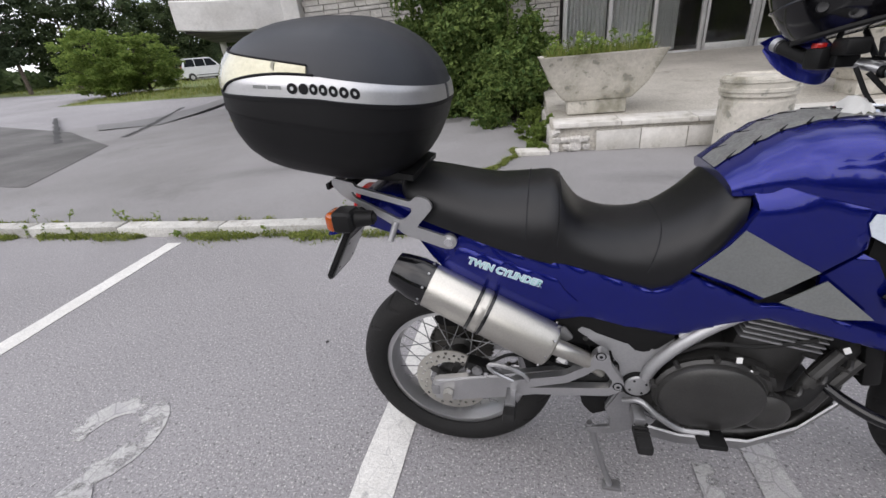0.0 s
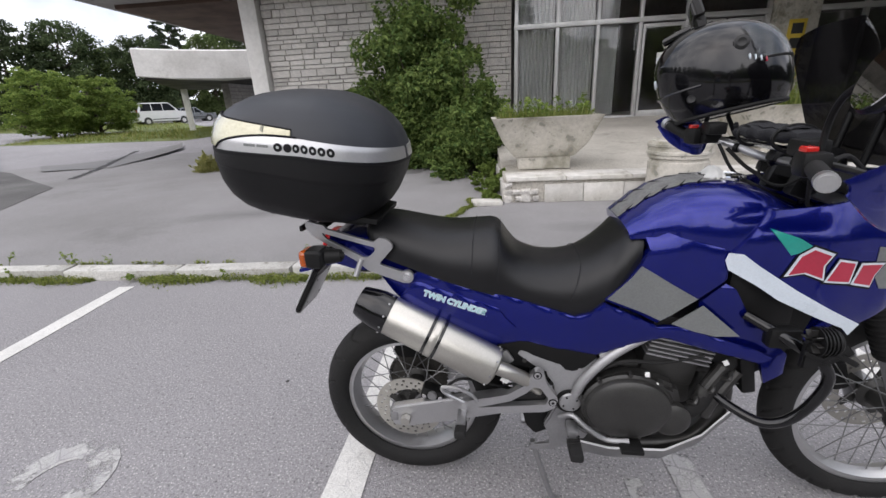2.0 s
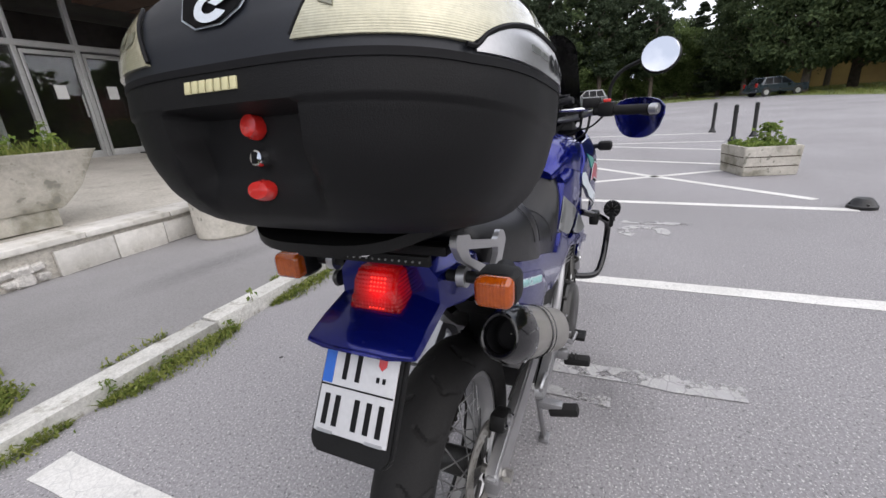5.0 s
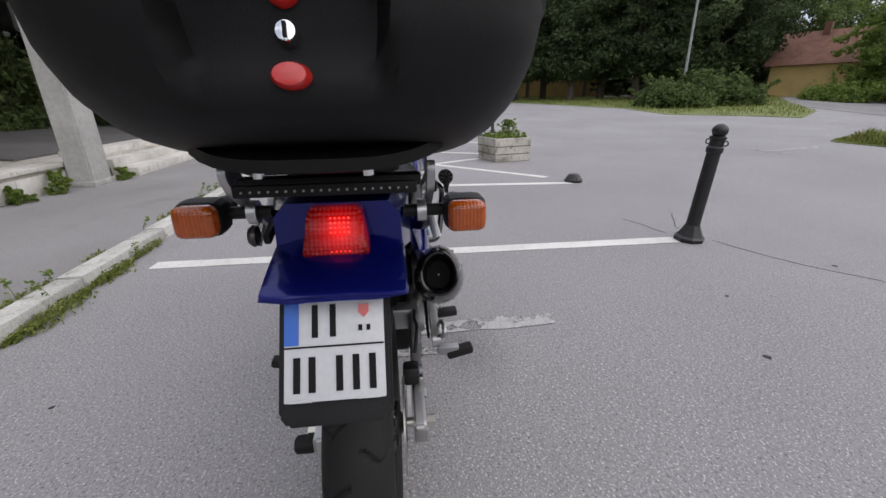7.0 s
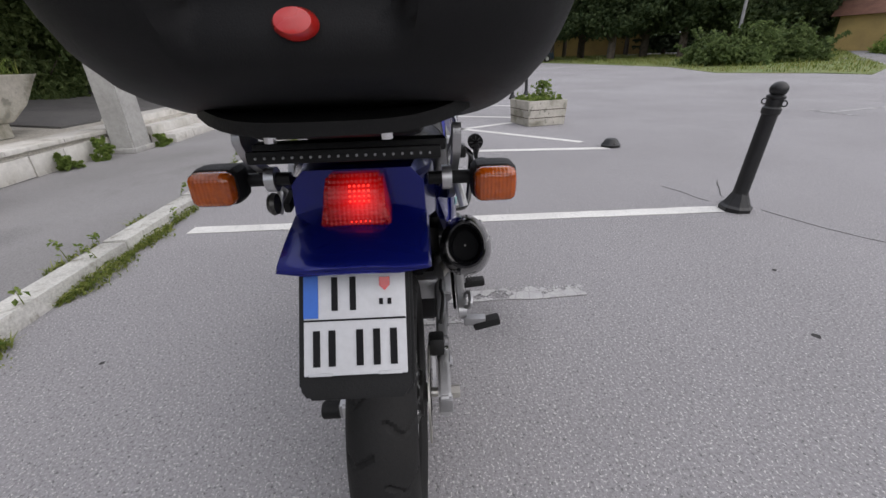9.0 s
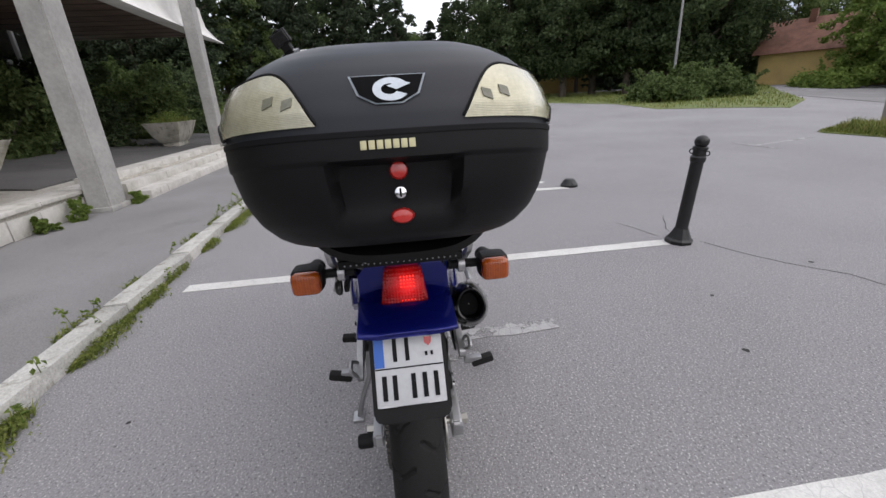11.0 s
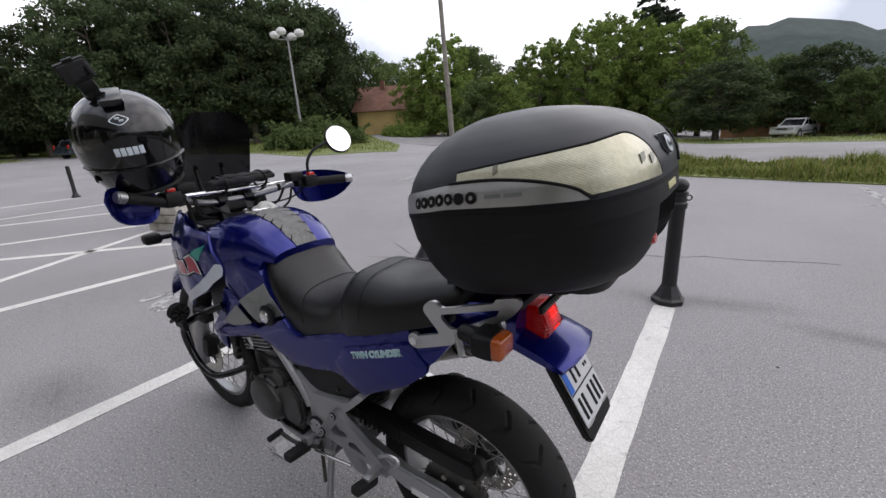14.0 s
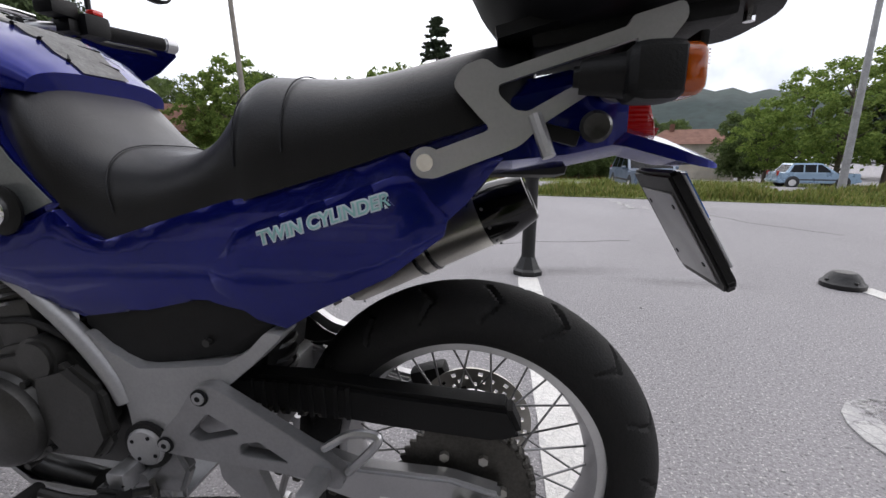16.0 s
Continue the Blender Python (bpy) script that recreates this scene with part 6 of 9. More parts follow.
def disc_mesh(r0, r1, y, th=0.004, n_t=72, holes=True):
    b = bmesh.new()
    rad = [r0 + (r1 - r0) * k / 6 for k in range(7)]
    v = [[[b.verts.new((r * math.cos(2 * math.pi * i / n_t), y + dy, r * math.sin(2 * math.pi * i / n_t))) for r in rad] for dy in (-th / 2, th / 2)] for i in range(n_t)]
    keep = lambda i, k: not (holes and ((k == 1 and i % 6 == 0) or (k == 2 and i % 6 == 2) or (k == 3 and i % 6 == 4) or (k == 4 and i % 6 == 1)))
    for i in range(n_t):
        j = (i + 1) % n_t
        for k in range(6):
            if keep(i, k):
                b.faces.new((v[i][0][k], v[j][0][k], v[j][0][k + 1], v[i][0][k + 1]))
                b.faces.new((v[i][1][k], v[i][1][k + 1], v[j][1][k + 1], v[j][1][k]))
            else:
                for (p, q) in (((i, k), (j, k)), ((j, k), (j, k + 1)), ((j, k + 1), (i, k + 1)), ((i, k + 1), (i, k))):
                    b.faces.new((v[p[0]][0][p[1]], v[p[0]][1][p[1]], v[q[0]][1][q[1]], v[q[0]][0][q[1]]))
        for k in (0, 6):
            b.faces.new((v[i][0][k], v[i][1][k], v[j][1][k], v[j][0][k]))
    return b


def wheel(name, x, z, R, half, sec, rim_r, groove, hub_w, disc_y, disc_r, label, steer=None):
    m = pose(x, 0.004 if name == "rear_wheel" else 0.0, z)
    prof = [(rim_r - 0.012, -half * 0.62), (rim_r + 0.012, -half * 0.62), (rim_r + 0.014, -half * 0.52), (rim_r - 0.006, -half * 0.44), (rim_r - 0.014, -half * 0.2), (rim_r - 0.014, half * 0.2),
            (rim_r - 0.006, half * 0.44), (rim_r + 0.014, half * 0.52), (rim_r + 0.012, half * 0.62), (rim_r - 0.012, half * 0.62), (rim_r - 0.020, half * 0.35), (rim_r - 0.026, 0), (rim_r - 0.020, -half * 0.35)]
    b = bmesh.new()
    n_ = 72
    v = [[b.verts.new((r * math.cos(2 * math.pi * i / n_), y, r * math.sin(2 * math.pi * i / n_))) for r, y in prof] for i in range(n_)]
    skin(b, v + [v[0]])
    w = part(name, b, "silver", bike, label, m)
    part("tyre", tyre_mesh(R, half, sec, groove), "rubber", w, "black tyre with angled tread grooves", angle=0.5)
    hub = lathe([(0.016, -hub_w / 2 - 0.01), (0.03, -hub_w / 2), (0.052, -hub_w / 2 + 0.004), (0.052, -hub_w / 2 + 0.012), (0.034, -hub_w / 2 + 0.022), (0.034, hub_w / 2 - 0.022), (0.052, hub_w / 2 - 0.012), (0.052, hub_w / 2 - 0.004), (0.03, hub_w / 2), (0.016, hub_w / 2 + 0.01)], pose(0, 0, 0, 90), 28)
    part("hub", hub, "engine_metal", w)
    spoke = [mesh_of("spoke", tube([(0.045 * math.cos(d), s * (hub_w / 2 - 0.008), 0.045 * math.sin(d)), (rim_r - 0.022, s * 0.006, 0)], 0.0019, 6, 0), "spoke_steel") for s in (-1, 1) for d in (1.0, -1.0)]
    for k in range(36):
        o = new("spoke", spoke[k % 4])
        o.parent, o.matrix_basis = w, pose(0, 0, 0, 0, k * 10, 0)
    for k in range(18):
        part("spoke_nipple", rod((rim_r - 0.04, 0, 0), (rim_r - 0.018, 0, 0), 0.0038, seg=6), "chrome", w, m=pose(0, 0, 0, 0, k * 20, 0)) if k < 1 else None
    d = part("brake_disc", disc_mesh(disc_r * 0.62, disc_r, disc_y), "steel", w, "drilled steel brake disc")
    b = bmesh.new()
    for k in range(5):
        a = k * 2 * math.pi / 5
        merge(b, prism([(0.03 * math.cos(a - 0.4), 0.03 * math.sin(a - 0.4)), (disc_r * 0.68 * math.cos(a - 0.12), disc_r * 0.68 * math.sin(a - 0.12)), (disc_r * 0.68 * math.cos(a + 0.12), disc_r * 0.68 * math.sin(a + 0.12)), (0.03 * math.cos(a + 0.4), 0.03 * math.sin(a + 0.4))], disc_y - 0.003, disc_y + 0.003))
    part("disc_carrier", b, "engine_metal", w)
    return w


rear = wheel("rear_wheel", RX, RZ, 0.309, 0.066, 0.053, 0.221, rear_groove, 0.14, -0.082, 0.112, "silver rear rim with wire spokes")
front = wheel("front_wheel", FX, FZ, 0.346, 0.046, 0.045, 0.268, front_groove, 0.12, 0.068, 0.135, "silver front rim with wire spokes")
# rear sprocket and chain on the far side of the hub
b = bmesh.new()
teeth = 42
ring = []
for k in range(teeth * 2):
    r = 0.110 if k % 2 else 0.102
    a = math.pi * k / teeth
    ring.append((r * math.cos(a), r * math.sin(a)))
part("sprocket", prism(ring, 0.078, 0.084), "chain", rear)
for k in range(6):
    a = k * math.pi / 3
    part("sprocket_bolt", rod((0.06 * math.cos(a), 0.083, 0.06 * math.sin(a)), (0.06 * math.cos(a), 0.092, 0.06 * math.sin(a)), 0.008, seg=6), "steel", rear)
chain_path = [(RX + 0.106 * math.cos(a), RZ + 0.106 * math.sin(a)) for a in (radians(q) for q in range(88, 275, 12))]
chain_path = [(0.455, 0.405)] + [(0.455 + (chain_path[0][0] - 0.455) * t, 0.405 + (chain_path[0][1] - 0.405) * t) for t in (0.33, 0.66)] + chain_path
chain_path += [(chain_path[-1][0] + (0.455 - chain_path[-1][0]) * t, chain_path[-1][1] + (0.335 - chain_path[-1][1]) * t) for t in (0.33, 0.66, 1.0)]
ch = part("chain", tube([(x, 0.081, z) for x, z in chain_path], 0.0045, 6, 2), "chain", bike, "oily drive chain")
link = mesh_of("chain_link", box((0, 0, 0), (0.014, 0.020, 0.011), 0.003, seg=1), "chain")
sm = smooth_path([(x, 0.081, z) for x, z in chain_path], 5)
acc = 0.0
for p, q in zip(sm, sm[1:]):
    acc += (q - p).length
    if acc > 0.0165:
        acc = 0.0
        o = new("chain_link", link)
        o.parent, o.matrix_basis = ch, Matrix.Translation(p) @ Euler((0, -math.atan2(q.z - p.z, q.x - p.x), 0)).to_matrix().to_4x4()

# --- swingarm, shock, chain guard ---
for s in (-1, 1):
    poly = [(0.45, 0.445), (0.45, 0.375), (0.12, 0.285), (-0.02, 0.285), (-0.085, 0.292), (-0.085, 0.335), (-0.01, 0.352), (0.13, 0.352)]
    if s < 0:
        poly = [(0.45, 0.46), (0.45, 0.385), (0.14, 0.306), (-0.02, 0.270), (-0.068, 0.272), (-0.076, 0.280), (-0.076, 0.338), (-0.066, 0.347), (0.02, 0.366), (0.13, 0.388)]
    part("swingarm_beam", prism(poly, s * 0.098, s * 0.128, bevel=0.006), "silver", bike, "silver box section swingarm")
    part("chain_adjuster", box((RX - 0.040, s * 0.115, 0.312), (0.026, 0.032, 0.034), 0.004), "grey_alloy", bike)
    part("axle_nut", rod((RX, s * 0.13, RZ), (RX, s * 0.15, RZ), 0.016, seg=6), "steel", bike)
    if s > 0:
        part("axle_slider", rod((RX - 0.03, s * 0.13, 0.30), (RX - 0.03, s * 0.175, 0.30), 0.021, seg=14, bevel=0.004), "black_plastic", bike)
part("swingarm_sticker", box((0.061, 0.1285, 0.296), (0.072, 0.001, 0.022), 0, (0, -1, 0)), "paper", bike, "small white paper sticker")
part("axle", rod((RX, -0.14, RZ), (RX, 0.14, RZ), 0.011), "steel", bike)
part("swingarm_bridge", box((0.34, 0, 0.40), (0.06, 0.22, 0.07), 0.01), "silver", bike)
b = prism([(0.40, 0.475), (0.42, 0.435), (0.10, 0.408), (-0.075, 0.40), (-0.115, 0.415), (-0.095, 0.46), (0.08, 0.468), (0.20, 0.478)], 0.058, 0.104, bevel=0.008)
cg = part("chain_guard", b, "black_plastic", bike, "black plastic chain guard")
for k in range(9):
    part("guard_rib", box((0.15 + k * 0.02, 0.104, 0.445), (0.008, 0.006, 0.055), 0.002), "black_plastic", cg)
b = prism([(0.36, 0.44), (0.36, 0.62), (0.28, 0.66), (0.18, 0.655), (0.20, 0.60), (0.29, 0.55), (0.31, 0.45)], -0.075, 0.075, bevel=0.01)
part("inner_mudguard", b, "black_plastic", bike, "black inner mudguard ahead of the rear tyre")
part("shock_spring", tube([(0.335 + 0.04 * math.cos(k * 0.9), 0.04 * math.sin(k * 0.9), 0.43 + k * 0.0035) for k in range(60)], 0.006, 6, 2), "engine_metal", bike)
part("rear_caliper", box((0.060, -0.098, 0.388), (0.075, 0.042, 0.045), 0.012, (0, 18, 0)), "black_plastic", bike, "black rear brake caliper")
for x_, z_ in ((0.035, 0.392), (0.085, 0.386)):
    part("caliper_bolt", rod((x_, -0.116, z_), (x_, -0.126, z_), 0.007, seg=8), "chrome", bike)
part("caliper_pot", rod((0.060, -0.112, 0.392), (0.060, -0.127, 0.392), 0.015, seg=18, bevel=0.003), "grey_alloy", bike)
part("caliper_bracket", prism([(-0.03, 0.30), (0.0, 0.36), (0.05, 0.40), (0.12, 0.37), (0.07, 0.33)], -0.094, -0.086), "grey_alloy", bike)
part("brake_hose", tube([(0.10, -0.11, 0.42), (0.16, -0.12, 0.46), (0.25, -0.115, 0.44), (0.36, -0.12, 0.42)], 0.0045, 8), "rubber", bike)

# --- frame ---
for s in (-1, 1):
    rail = tube([(0.69, s * 0.148, 0.662), (0.61, s * 0.156, 0.615), (0.545, s * 0.160, 0.560), (0.500, s * 0.158, 0.495), (0.485, s * 0.154, 0.45)], lambda t: 0.0125 + 0.002 * t, 12, 5)
    part("frame_rail", rail, "frame_paint", bike, "silver painted frame rail")
    if s > 0:
        poly = rounded([(0.237, 0.582), (0.212, 0.578), (0.258, 0.533), (0.311, 0.488), (0.345, 0.470), (0.400, 0.430), (0.412, 0.395), (0.432, 0.366), (0.462, 0.366), (0.476, 0.394), (0.477, 0.438), (0.484, 0.470), (0.505, 0.508), (0.545, 0.548), (0.525, 0.565), (0.497, 0.537), (0.448, 0.509), (0.379, 0.517), (0.306, 0.527), (0.269, 0.549)], 0.008)
    else:
        poly = rounded([(0.335, 0.590), (0.318, 0.574), (0.345, 0.552), (0.395, 0.515), (0.425, 0.475), (0.428, 0.425), (0.440, 0.385), (0.480, 0.385), (0.495, 0.425), (0.502, 0.500), (0.545, 0.555), (0.518, 0.576), (0.470, 0.548), (0.435, 0.543), (0.362, 0.570)], 0.008)
    pv = part("pivot_plate", plate(poly, [], *sorted((s * 0.118, s * (0.162 if s > 0 else 0.146))), 0.004), "frame_paint", bike, "cast frame plate round the swingarm pivot")
    cx_, cz_ = (0.449, 0.384) if s > 0 else (0.471, 0.420)
    face = 0.162 if s > 0 else 0.146
    pc = part("pivot_cap", lathe([(0.031, 0), (0.031, 0.009), (0.028, 0.012), (0.012, 0.0125), (0.003, 0.0125)], pose(cx_, s * face, cz_, -90 * s), 24), "frame_paint", pv, "round frame pivot cap with small bolts")
    part("cap_collar", lathe([(0.039, 0), (0.039, 0.006), (0.0325, 0.007)], pose(cx_, s * face, cz_, -90 * s), 24), "black_plastic", pc)
    for k in range(4):
        q_ = (cx_ + 0.021 * math.cos(k * 1.571 + 0.5), cz_ + 0.021 * math.sin(k * 1.571 + 0.5))
        part("cap_bolt", rod((q_[0], s * (face + 0.012), q_[1]), (q_[0], s * (face + 0.0135), q_[1]), 0.003, seg=8), "ink", pc)
    # passenger peg bracket: a triangle of cast bars
    if s > 0:
        outer = rounded([(0.345, 0.498), (0.316, 0.506), (0.237, 0.460), (0.165, 0.417), (0.125, 0.386), (0.134, 0.360), (0.188, 0.374), (0.256, 0.380), (0.326, 0.382), (0.403, 0.388), (0.416, 0.402), (0.403, 0.425), (0.372, 0.458)], 0.012)
        gaps = [rounded([(0.327, 0.461), (0.279, 0.434), (0.346, 0.414), (0.360, 0.424)], 0.006), rounded([(0.280, 0.418), (0.252, 0.424), (0.208, 0.396), (0.282, 0.400)], 0.005)]
        # left casting uses darker grey_alloy for its shaded side; the right one is silver
        hg = part("peg_bracket", plate(outer, gaps, 0.162, 0.182), "grey_alloy", bike, "silver cast passenger footrest bracket")
        part("bracket_foot", plate(rounded([(0.335, 0.390), (0.275, 0.388), (0.245, 0.300), (0.285, 0.295), (0.330, 0.340)], 0.008), [], 0.150, 0.166), "grey_alloy", hg)
    else:
        outer = rounded([(0.392, 0.536), (0.372, 0.545), (0.356, 0.528), (0.350, 0.500), (0.290, 0.458), (0.190, 0.434), (0.158, 0.424), (0.156, 0.392), (0.190, 0.385), (0.400, 0.406), (0.428, 0.424), (0.434, 0.452), (0.400, 0.500)], 0.012)
        hole = rounded([(0.366, 0.490), (0.384, 0.486), (0.406, 0.452), (0.400, 0.431), (0.205, 0.409), (0.300, 0.437), (0.345, 0.468)], 0.006)
        hg = part("peg_bracket", plate(outer, [hole], -0.184, -0.162), "silver", bike, "silver cast passenger footrest bracket")
    for q in (((0.374, 0.529), (0.419, 0.440)) if s < 0 else ((0.334, 0.486), (0.400, 0.404))):
        part("bolt_well", rod((q[0], s * 0.178, q[1]), (q[0], s * 0.1846, q[1]), 0.0125, seg=16), "ink", hg)
        part("bracket_bolt", rod((q[0], s * 0.178, q[1]), (q[0], s * 0.187, q[1]), 0.009, seg=16), "frame_paint", hg)
        part("bolt_socket", rod((q[0], s * 0.186, q[1]), (q[0], s * 0.1874, q[1]), 0.0045, seg=6), "ink", hg)
    pg = part("passenger_peg", box((0.160, s * 0.205, 0.385), (0.026, 0.060, 0.022), 0.004), "grey_alloy", bike)
    part("peg_rubber", box((0.160, s * 0.238, 0.377), (0.032, 0.076, 0.025), 0.008, (s * 14, 0, 0)), "rubber", pg)
    part("grab_loop", tube([(0.156, s * 0.178, 0.424), (0.112, s * 0.188, 0.458), (0.080, s * 0.188, 0.460), (0.078, s * 0.188, 0.446), (0.123, s * 0.178, 0.390)], 0.006, 8, 5), "silver", hg) if s > 0 else part("grab_loop", tube([(0.205, s * 0.182, 0.430), (0.190, s * 0.186, 0.454), (0.150, s * 0.190, 0.478), (0.106, s * 0.190, 0.479), (0.118, s * 0.188, 0.455), (0.165, s * 0.182, 0.425)], 0.006, 8, 5), "silver", hg)
    pr_ = part("rider_peg", box((0.475, s * 0.180, 0.345), (0.030, 0.05, 0.032), 0.006), "grey_alloy", bike)
    pk = part("peg_rubber", box((0.478, s * 0.232, 0.326), (0.036, 0.082, 0.026), 0.008, (s * 6, 0, 0)), "rubber", pr_)
    for k in range(6):
        part("peg_rib", box((0.478, s * (0.202 + k * 0.012), 0.339 + (0.0028 - k * 0.0013)), (0.034, 0.005, 0.006), 0.002, (s * 6, 0, 0)), "rubber", pk)
    part("peg_hanger", prism([(0.43, 0.40), (0.40, 0.33), (0.42, 0.285), (0.52, 0.285), (0.53, 0.31), (0.47, 0.345), (0.49, 0.395)], s * 0.13, s * 0.152, bevel=0.005), "grey_alloy", bike)
part("brake_pedal", tube([(0.44, -0.165, 0.378), (0.474, -0.185, 0.400), (0.51, -0.198, 0.374), (0.565, -0.203, 0.340), (0.625, -0.21, 0.345)], 0.0075, 10), "grey_alloy", bike, "grey rear brake pedal")
part("brake_pedal_pad", box((0.628, -0.218, 0.334), (0.06, 0.05, 0.014), 0.004), "black_plastic", bike)
part("shift_lever", tube([(0.46, 0.165, 0.30), (0.56, 0.185, 0.285), (0.64, 0.195, 0.30)], 0.007, 8), "engine_metal", bike)
part("shift_pad", rod((0.64, 0.185, 0.30), (0.64, 0.24, 0.30), 0.011, bevel=0.003), "rubber", bike)
part("stand_leg", tube([(0.37, -0.125, 0.245), (0.405, -0.13, 0.12), (0.44, -0.135, 0.012)], 0.009, 10), "grey_alloy", bike, "thin grey steel stand leg")
part("stand_foot", box((0.445, -0.136, 0.007), (0.05, 0.03, 0.012), 0.004), "grey_alloy", bike)
part("side_stand", tube([(0.44, 0.13, 0.30), (0.42, 0.17, 0.20), (0.395, 0.215, 0.09), (0.385, 0.235, 0.012)], 0.011, 10), "grey_alloy", bike, "grey steel side stand leg")
part("stand_foot", box((0.385, 0.24, 0.008), (0.06, 0.045, 0.014), 0.005), "silver", bike)
part("stand_spring", tube([(0.47, 0.15, 0.31), (0.43, 0.185, 0.19)], 0.006, 6, 3), "chain", bike)

part("heel_guard", prism([(0.40, 0.525), (0.435, 0.41), (0.30, 0.392), (0.20, 0.395), (0.31, 0.445)], -0.158, -0.150, bevel=0.002), "black_plastic", bike, "matt black heel guard")
part("linkage_cover", prism([(0.33, 0.39), (0.44, 0.38), (0.43, 0.27), (0.38, 0.245), (0.35, 0.28)], -0.10, 0.06, bevel=0.006), "black_plastic", bike, "black suspension linkage cover")
part("lower_bracket", prism([(0.42, 0.30), (0.50, 0.285), (0.50, 0.262), (0.43, 0.225), (0.36, 0.222), (0.36, 0.236), (0.42, 0.25)], -0.14, -0.125, bevel=0.003), "grey_alloy", bike)
part("gear_linkage", rod((0.30, 0.17, 0.31), (0.56, 0.185, 0.285), 0.005), "chrome", bike)
for x, z in ((0.50, 0.305), (0.455, 0.335), (0.535, 0.30)):
    part("linkage_bolt", rod((x, 0.15, z), (x, 0.180, z), 0.009, seg=8), "grey_alloy", bike)

# --- engine ---
eng = part("engine", box((0.64, 0, 0.42), (0.34, 0.26, 0.26), 0.05), "engine_metal", bike, "dark grey liquid cooled twin engine")
for s in (-1, 1):
    cov = [(0.51, 0.45), (0.53, 0.50), (0.575, 0.535), (0.63, 0.54), (0.69, 0.525), (0.745, 0.50), (0.765, 0.44), (0.755, 0.39), (0.70, 0.355), (0.62, 0.345), (0.555, 0.362), (0.52, 0.40)]
    part("crankcase_cover", prism(cov, s * 0.125, s * 0.178, bevel=0.014), "engine_metal", eng)
    ccx, ccz, ccr = (0.618, 0.436, 1.0) if s < 0 else (0.690, 0.415, 0.80)
    cc = lathe([(0.100, 0), (0.103, 0.012), (0.098, 0.026), (0.085, 0.034), (0.05, 0.037), (0.01, 0.037)], None, 40)
    bmesh.ops.scale(cc, vec=(1.12 * ccr, 0.95 * ccr, 1.0), verts=cc.verts)
    cc.transform(pose(ccx, s * 0.172, ccz, -90 * s))
    part("clutch_cover" if s < 0 else "generator_cover", cc, "engine_metal", eng, "round dark engine side cover")
    rim_ = lathe([(0.104, 0.0), (0.109, 0.006), (0.104, 0.014)], None, 40)
    bmesh.ops.scale(rim_, vec=(1.12 * ccr, 0.95 * ccr, 1.0), verts=rim_.verts)
    rim_.transform(pose(ccx, s * 0.172, ccz, -90 * s))
    part("cover_rim", rim_, "engine_metal", eng)
    if s > 0:
        part("sprocket_cover", prism([(0.49, 0.40), (0.50, 0.48), (0.55, 0.52), (0.61, 0.50), (0.615, 0.40), (0.58, 0.36), (0.52, 0.36)], 0.16, 0.188, bevel=0.01), "engine_metal", eng)
        part("starter_cover", rod((0.60, 0.15, 0.52), (0.60, 0.185, 0.52), 0.035, seg=20, bevel=0.006), "engine_metal", eng)
    for k in range(9):
        a = radians(k * 40 + 10)
        part("cover_bolt", rod((ccx + 0.122 * ccr * math.cos(a), s * 0.168, ccz + 0.106 * ccr * math.sin(a)), (ccx + 0.122 * ccr * math.cos(a), s * 0.186, ccz + 0.106 * ccr * math.sin(a)), 0.006, seg=8), "engine_metal", eng)
    part("small_cover", lathe([(0.05, 0), (0.05, 0.02), (0.035, 0.03), (0.01, 0.03)], pose(0.735, s * 0.17, 0.405, -90 * s), 24), "engine_metal", eng)
    for k in range(5):
        part("hose_clamp", tube([(0.78 + k * 0.018, s * 0.165, 0.45 + k * 0.02), (0.79 + k * 0.018, s * 0.18, 0.46 + k * 0.02), (0.80 + k * 0.018, s * 0.165, 0.47 + k * 0.02)], 0.006, 6, 4), "engine_metal", eng) if k in (0, 2, 4) else None
    part("coolant_hose", tube([(0.74, s * 0.15, 0.40), (0.80, s * 0.16, 0.43), (0.84, s * 0.15, 0.51), (0.90, s * 0.12, 0.58)], 0.022, 12), "rubber", eng)
    part("exhaust_header", tube([(0.80, s * 0.07, 0.52), (0.90, s * 0.075, 0.48), (0.915, s * 0.07, 0.36), (0.84, s * 0.07, 0.24), (0.66, s * 0.08, 0.215)], 0.021, 12), "engine_metal", eng, "dark heat stained exhaust pipe")
    part("carburettor", box((0.56, s * 0.08, 0.60), (0.09, 0.09, 0.09), 0.02), "engine_metal", eng)
    part("carb_cap", rod((0.56, s * 0.135, 0.585), (0.56, s * 0.155, 0.585), 0.02, seg=14), "chrome", eng)
    part("cable", tube([(0.53, s * 0.15, 0.52), (0.60, s * 0.17, 0.575), (0.70, s * 0.16, 0.57), (0.80, s * 0.165, 0.60)], 0.005, 8), "rubber", eng)
cyl = part("cylinder_block", box((0.735, 0, 0.555), (0.15, 0.27, 0.14), 0.015, (0, 10, 0)), "engine_metal", eng)
for k in range(6):
    part("cooling_fin", box((0.737 + k * 0.003, 0, 0.582 + k * 0.0125), (0.165, 0.33, 0.005), 0.002, (0, 12, 0)), "grey_alloy", eng)
part("cylinder_head", box((0.75, 0, 0.665), (0.16, 0.29, 0.06), 0.015, (0, 10, 0)), "engine_metal", eng)
rad = part("radiator", box((0.905, 0, 0.60), (0.035, 0.32, 0.24), 0.008, (0, -12, 0)), "black_plastic", bike, "black radiator behind the front wheel")
for k in range(10):
    part("radiator_fin", box((0.925 + (k - 5) * 0.0045, 0, 0.60 + (k - 4.5) * 0.021), (0.008, 0.30, 0.004)), "engine_metal", rad)
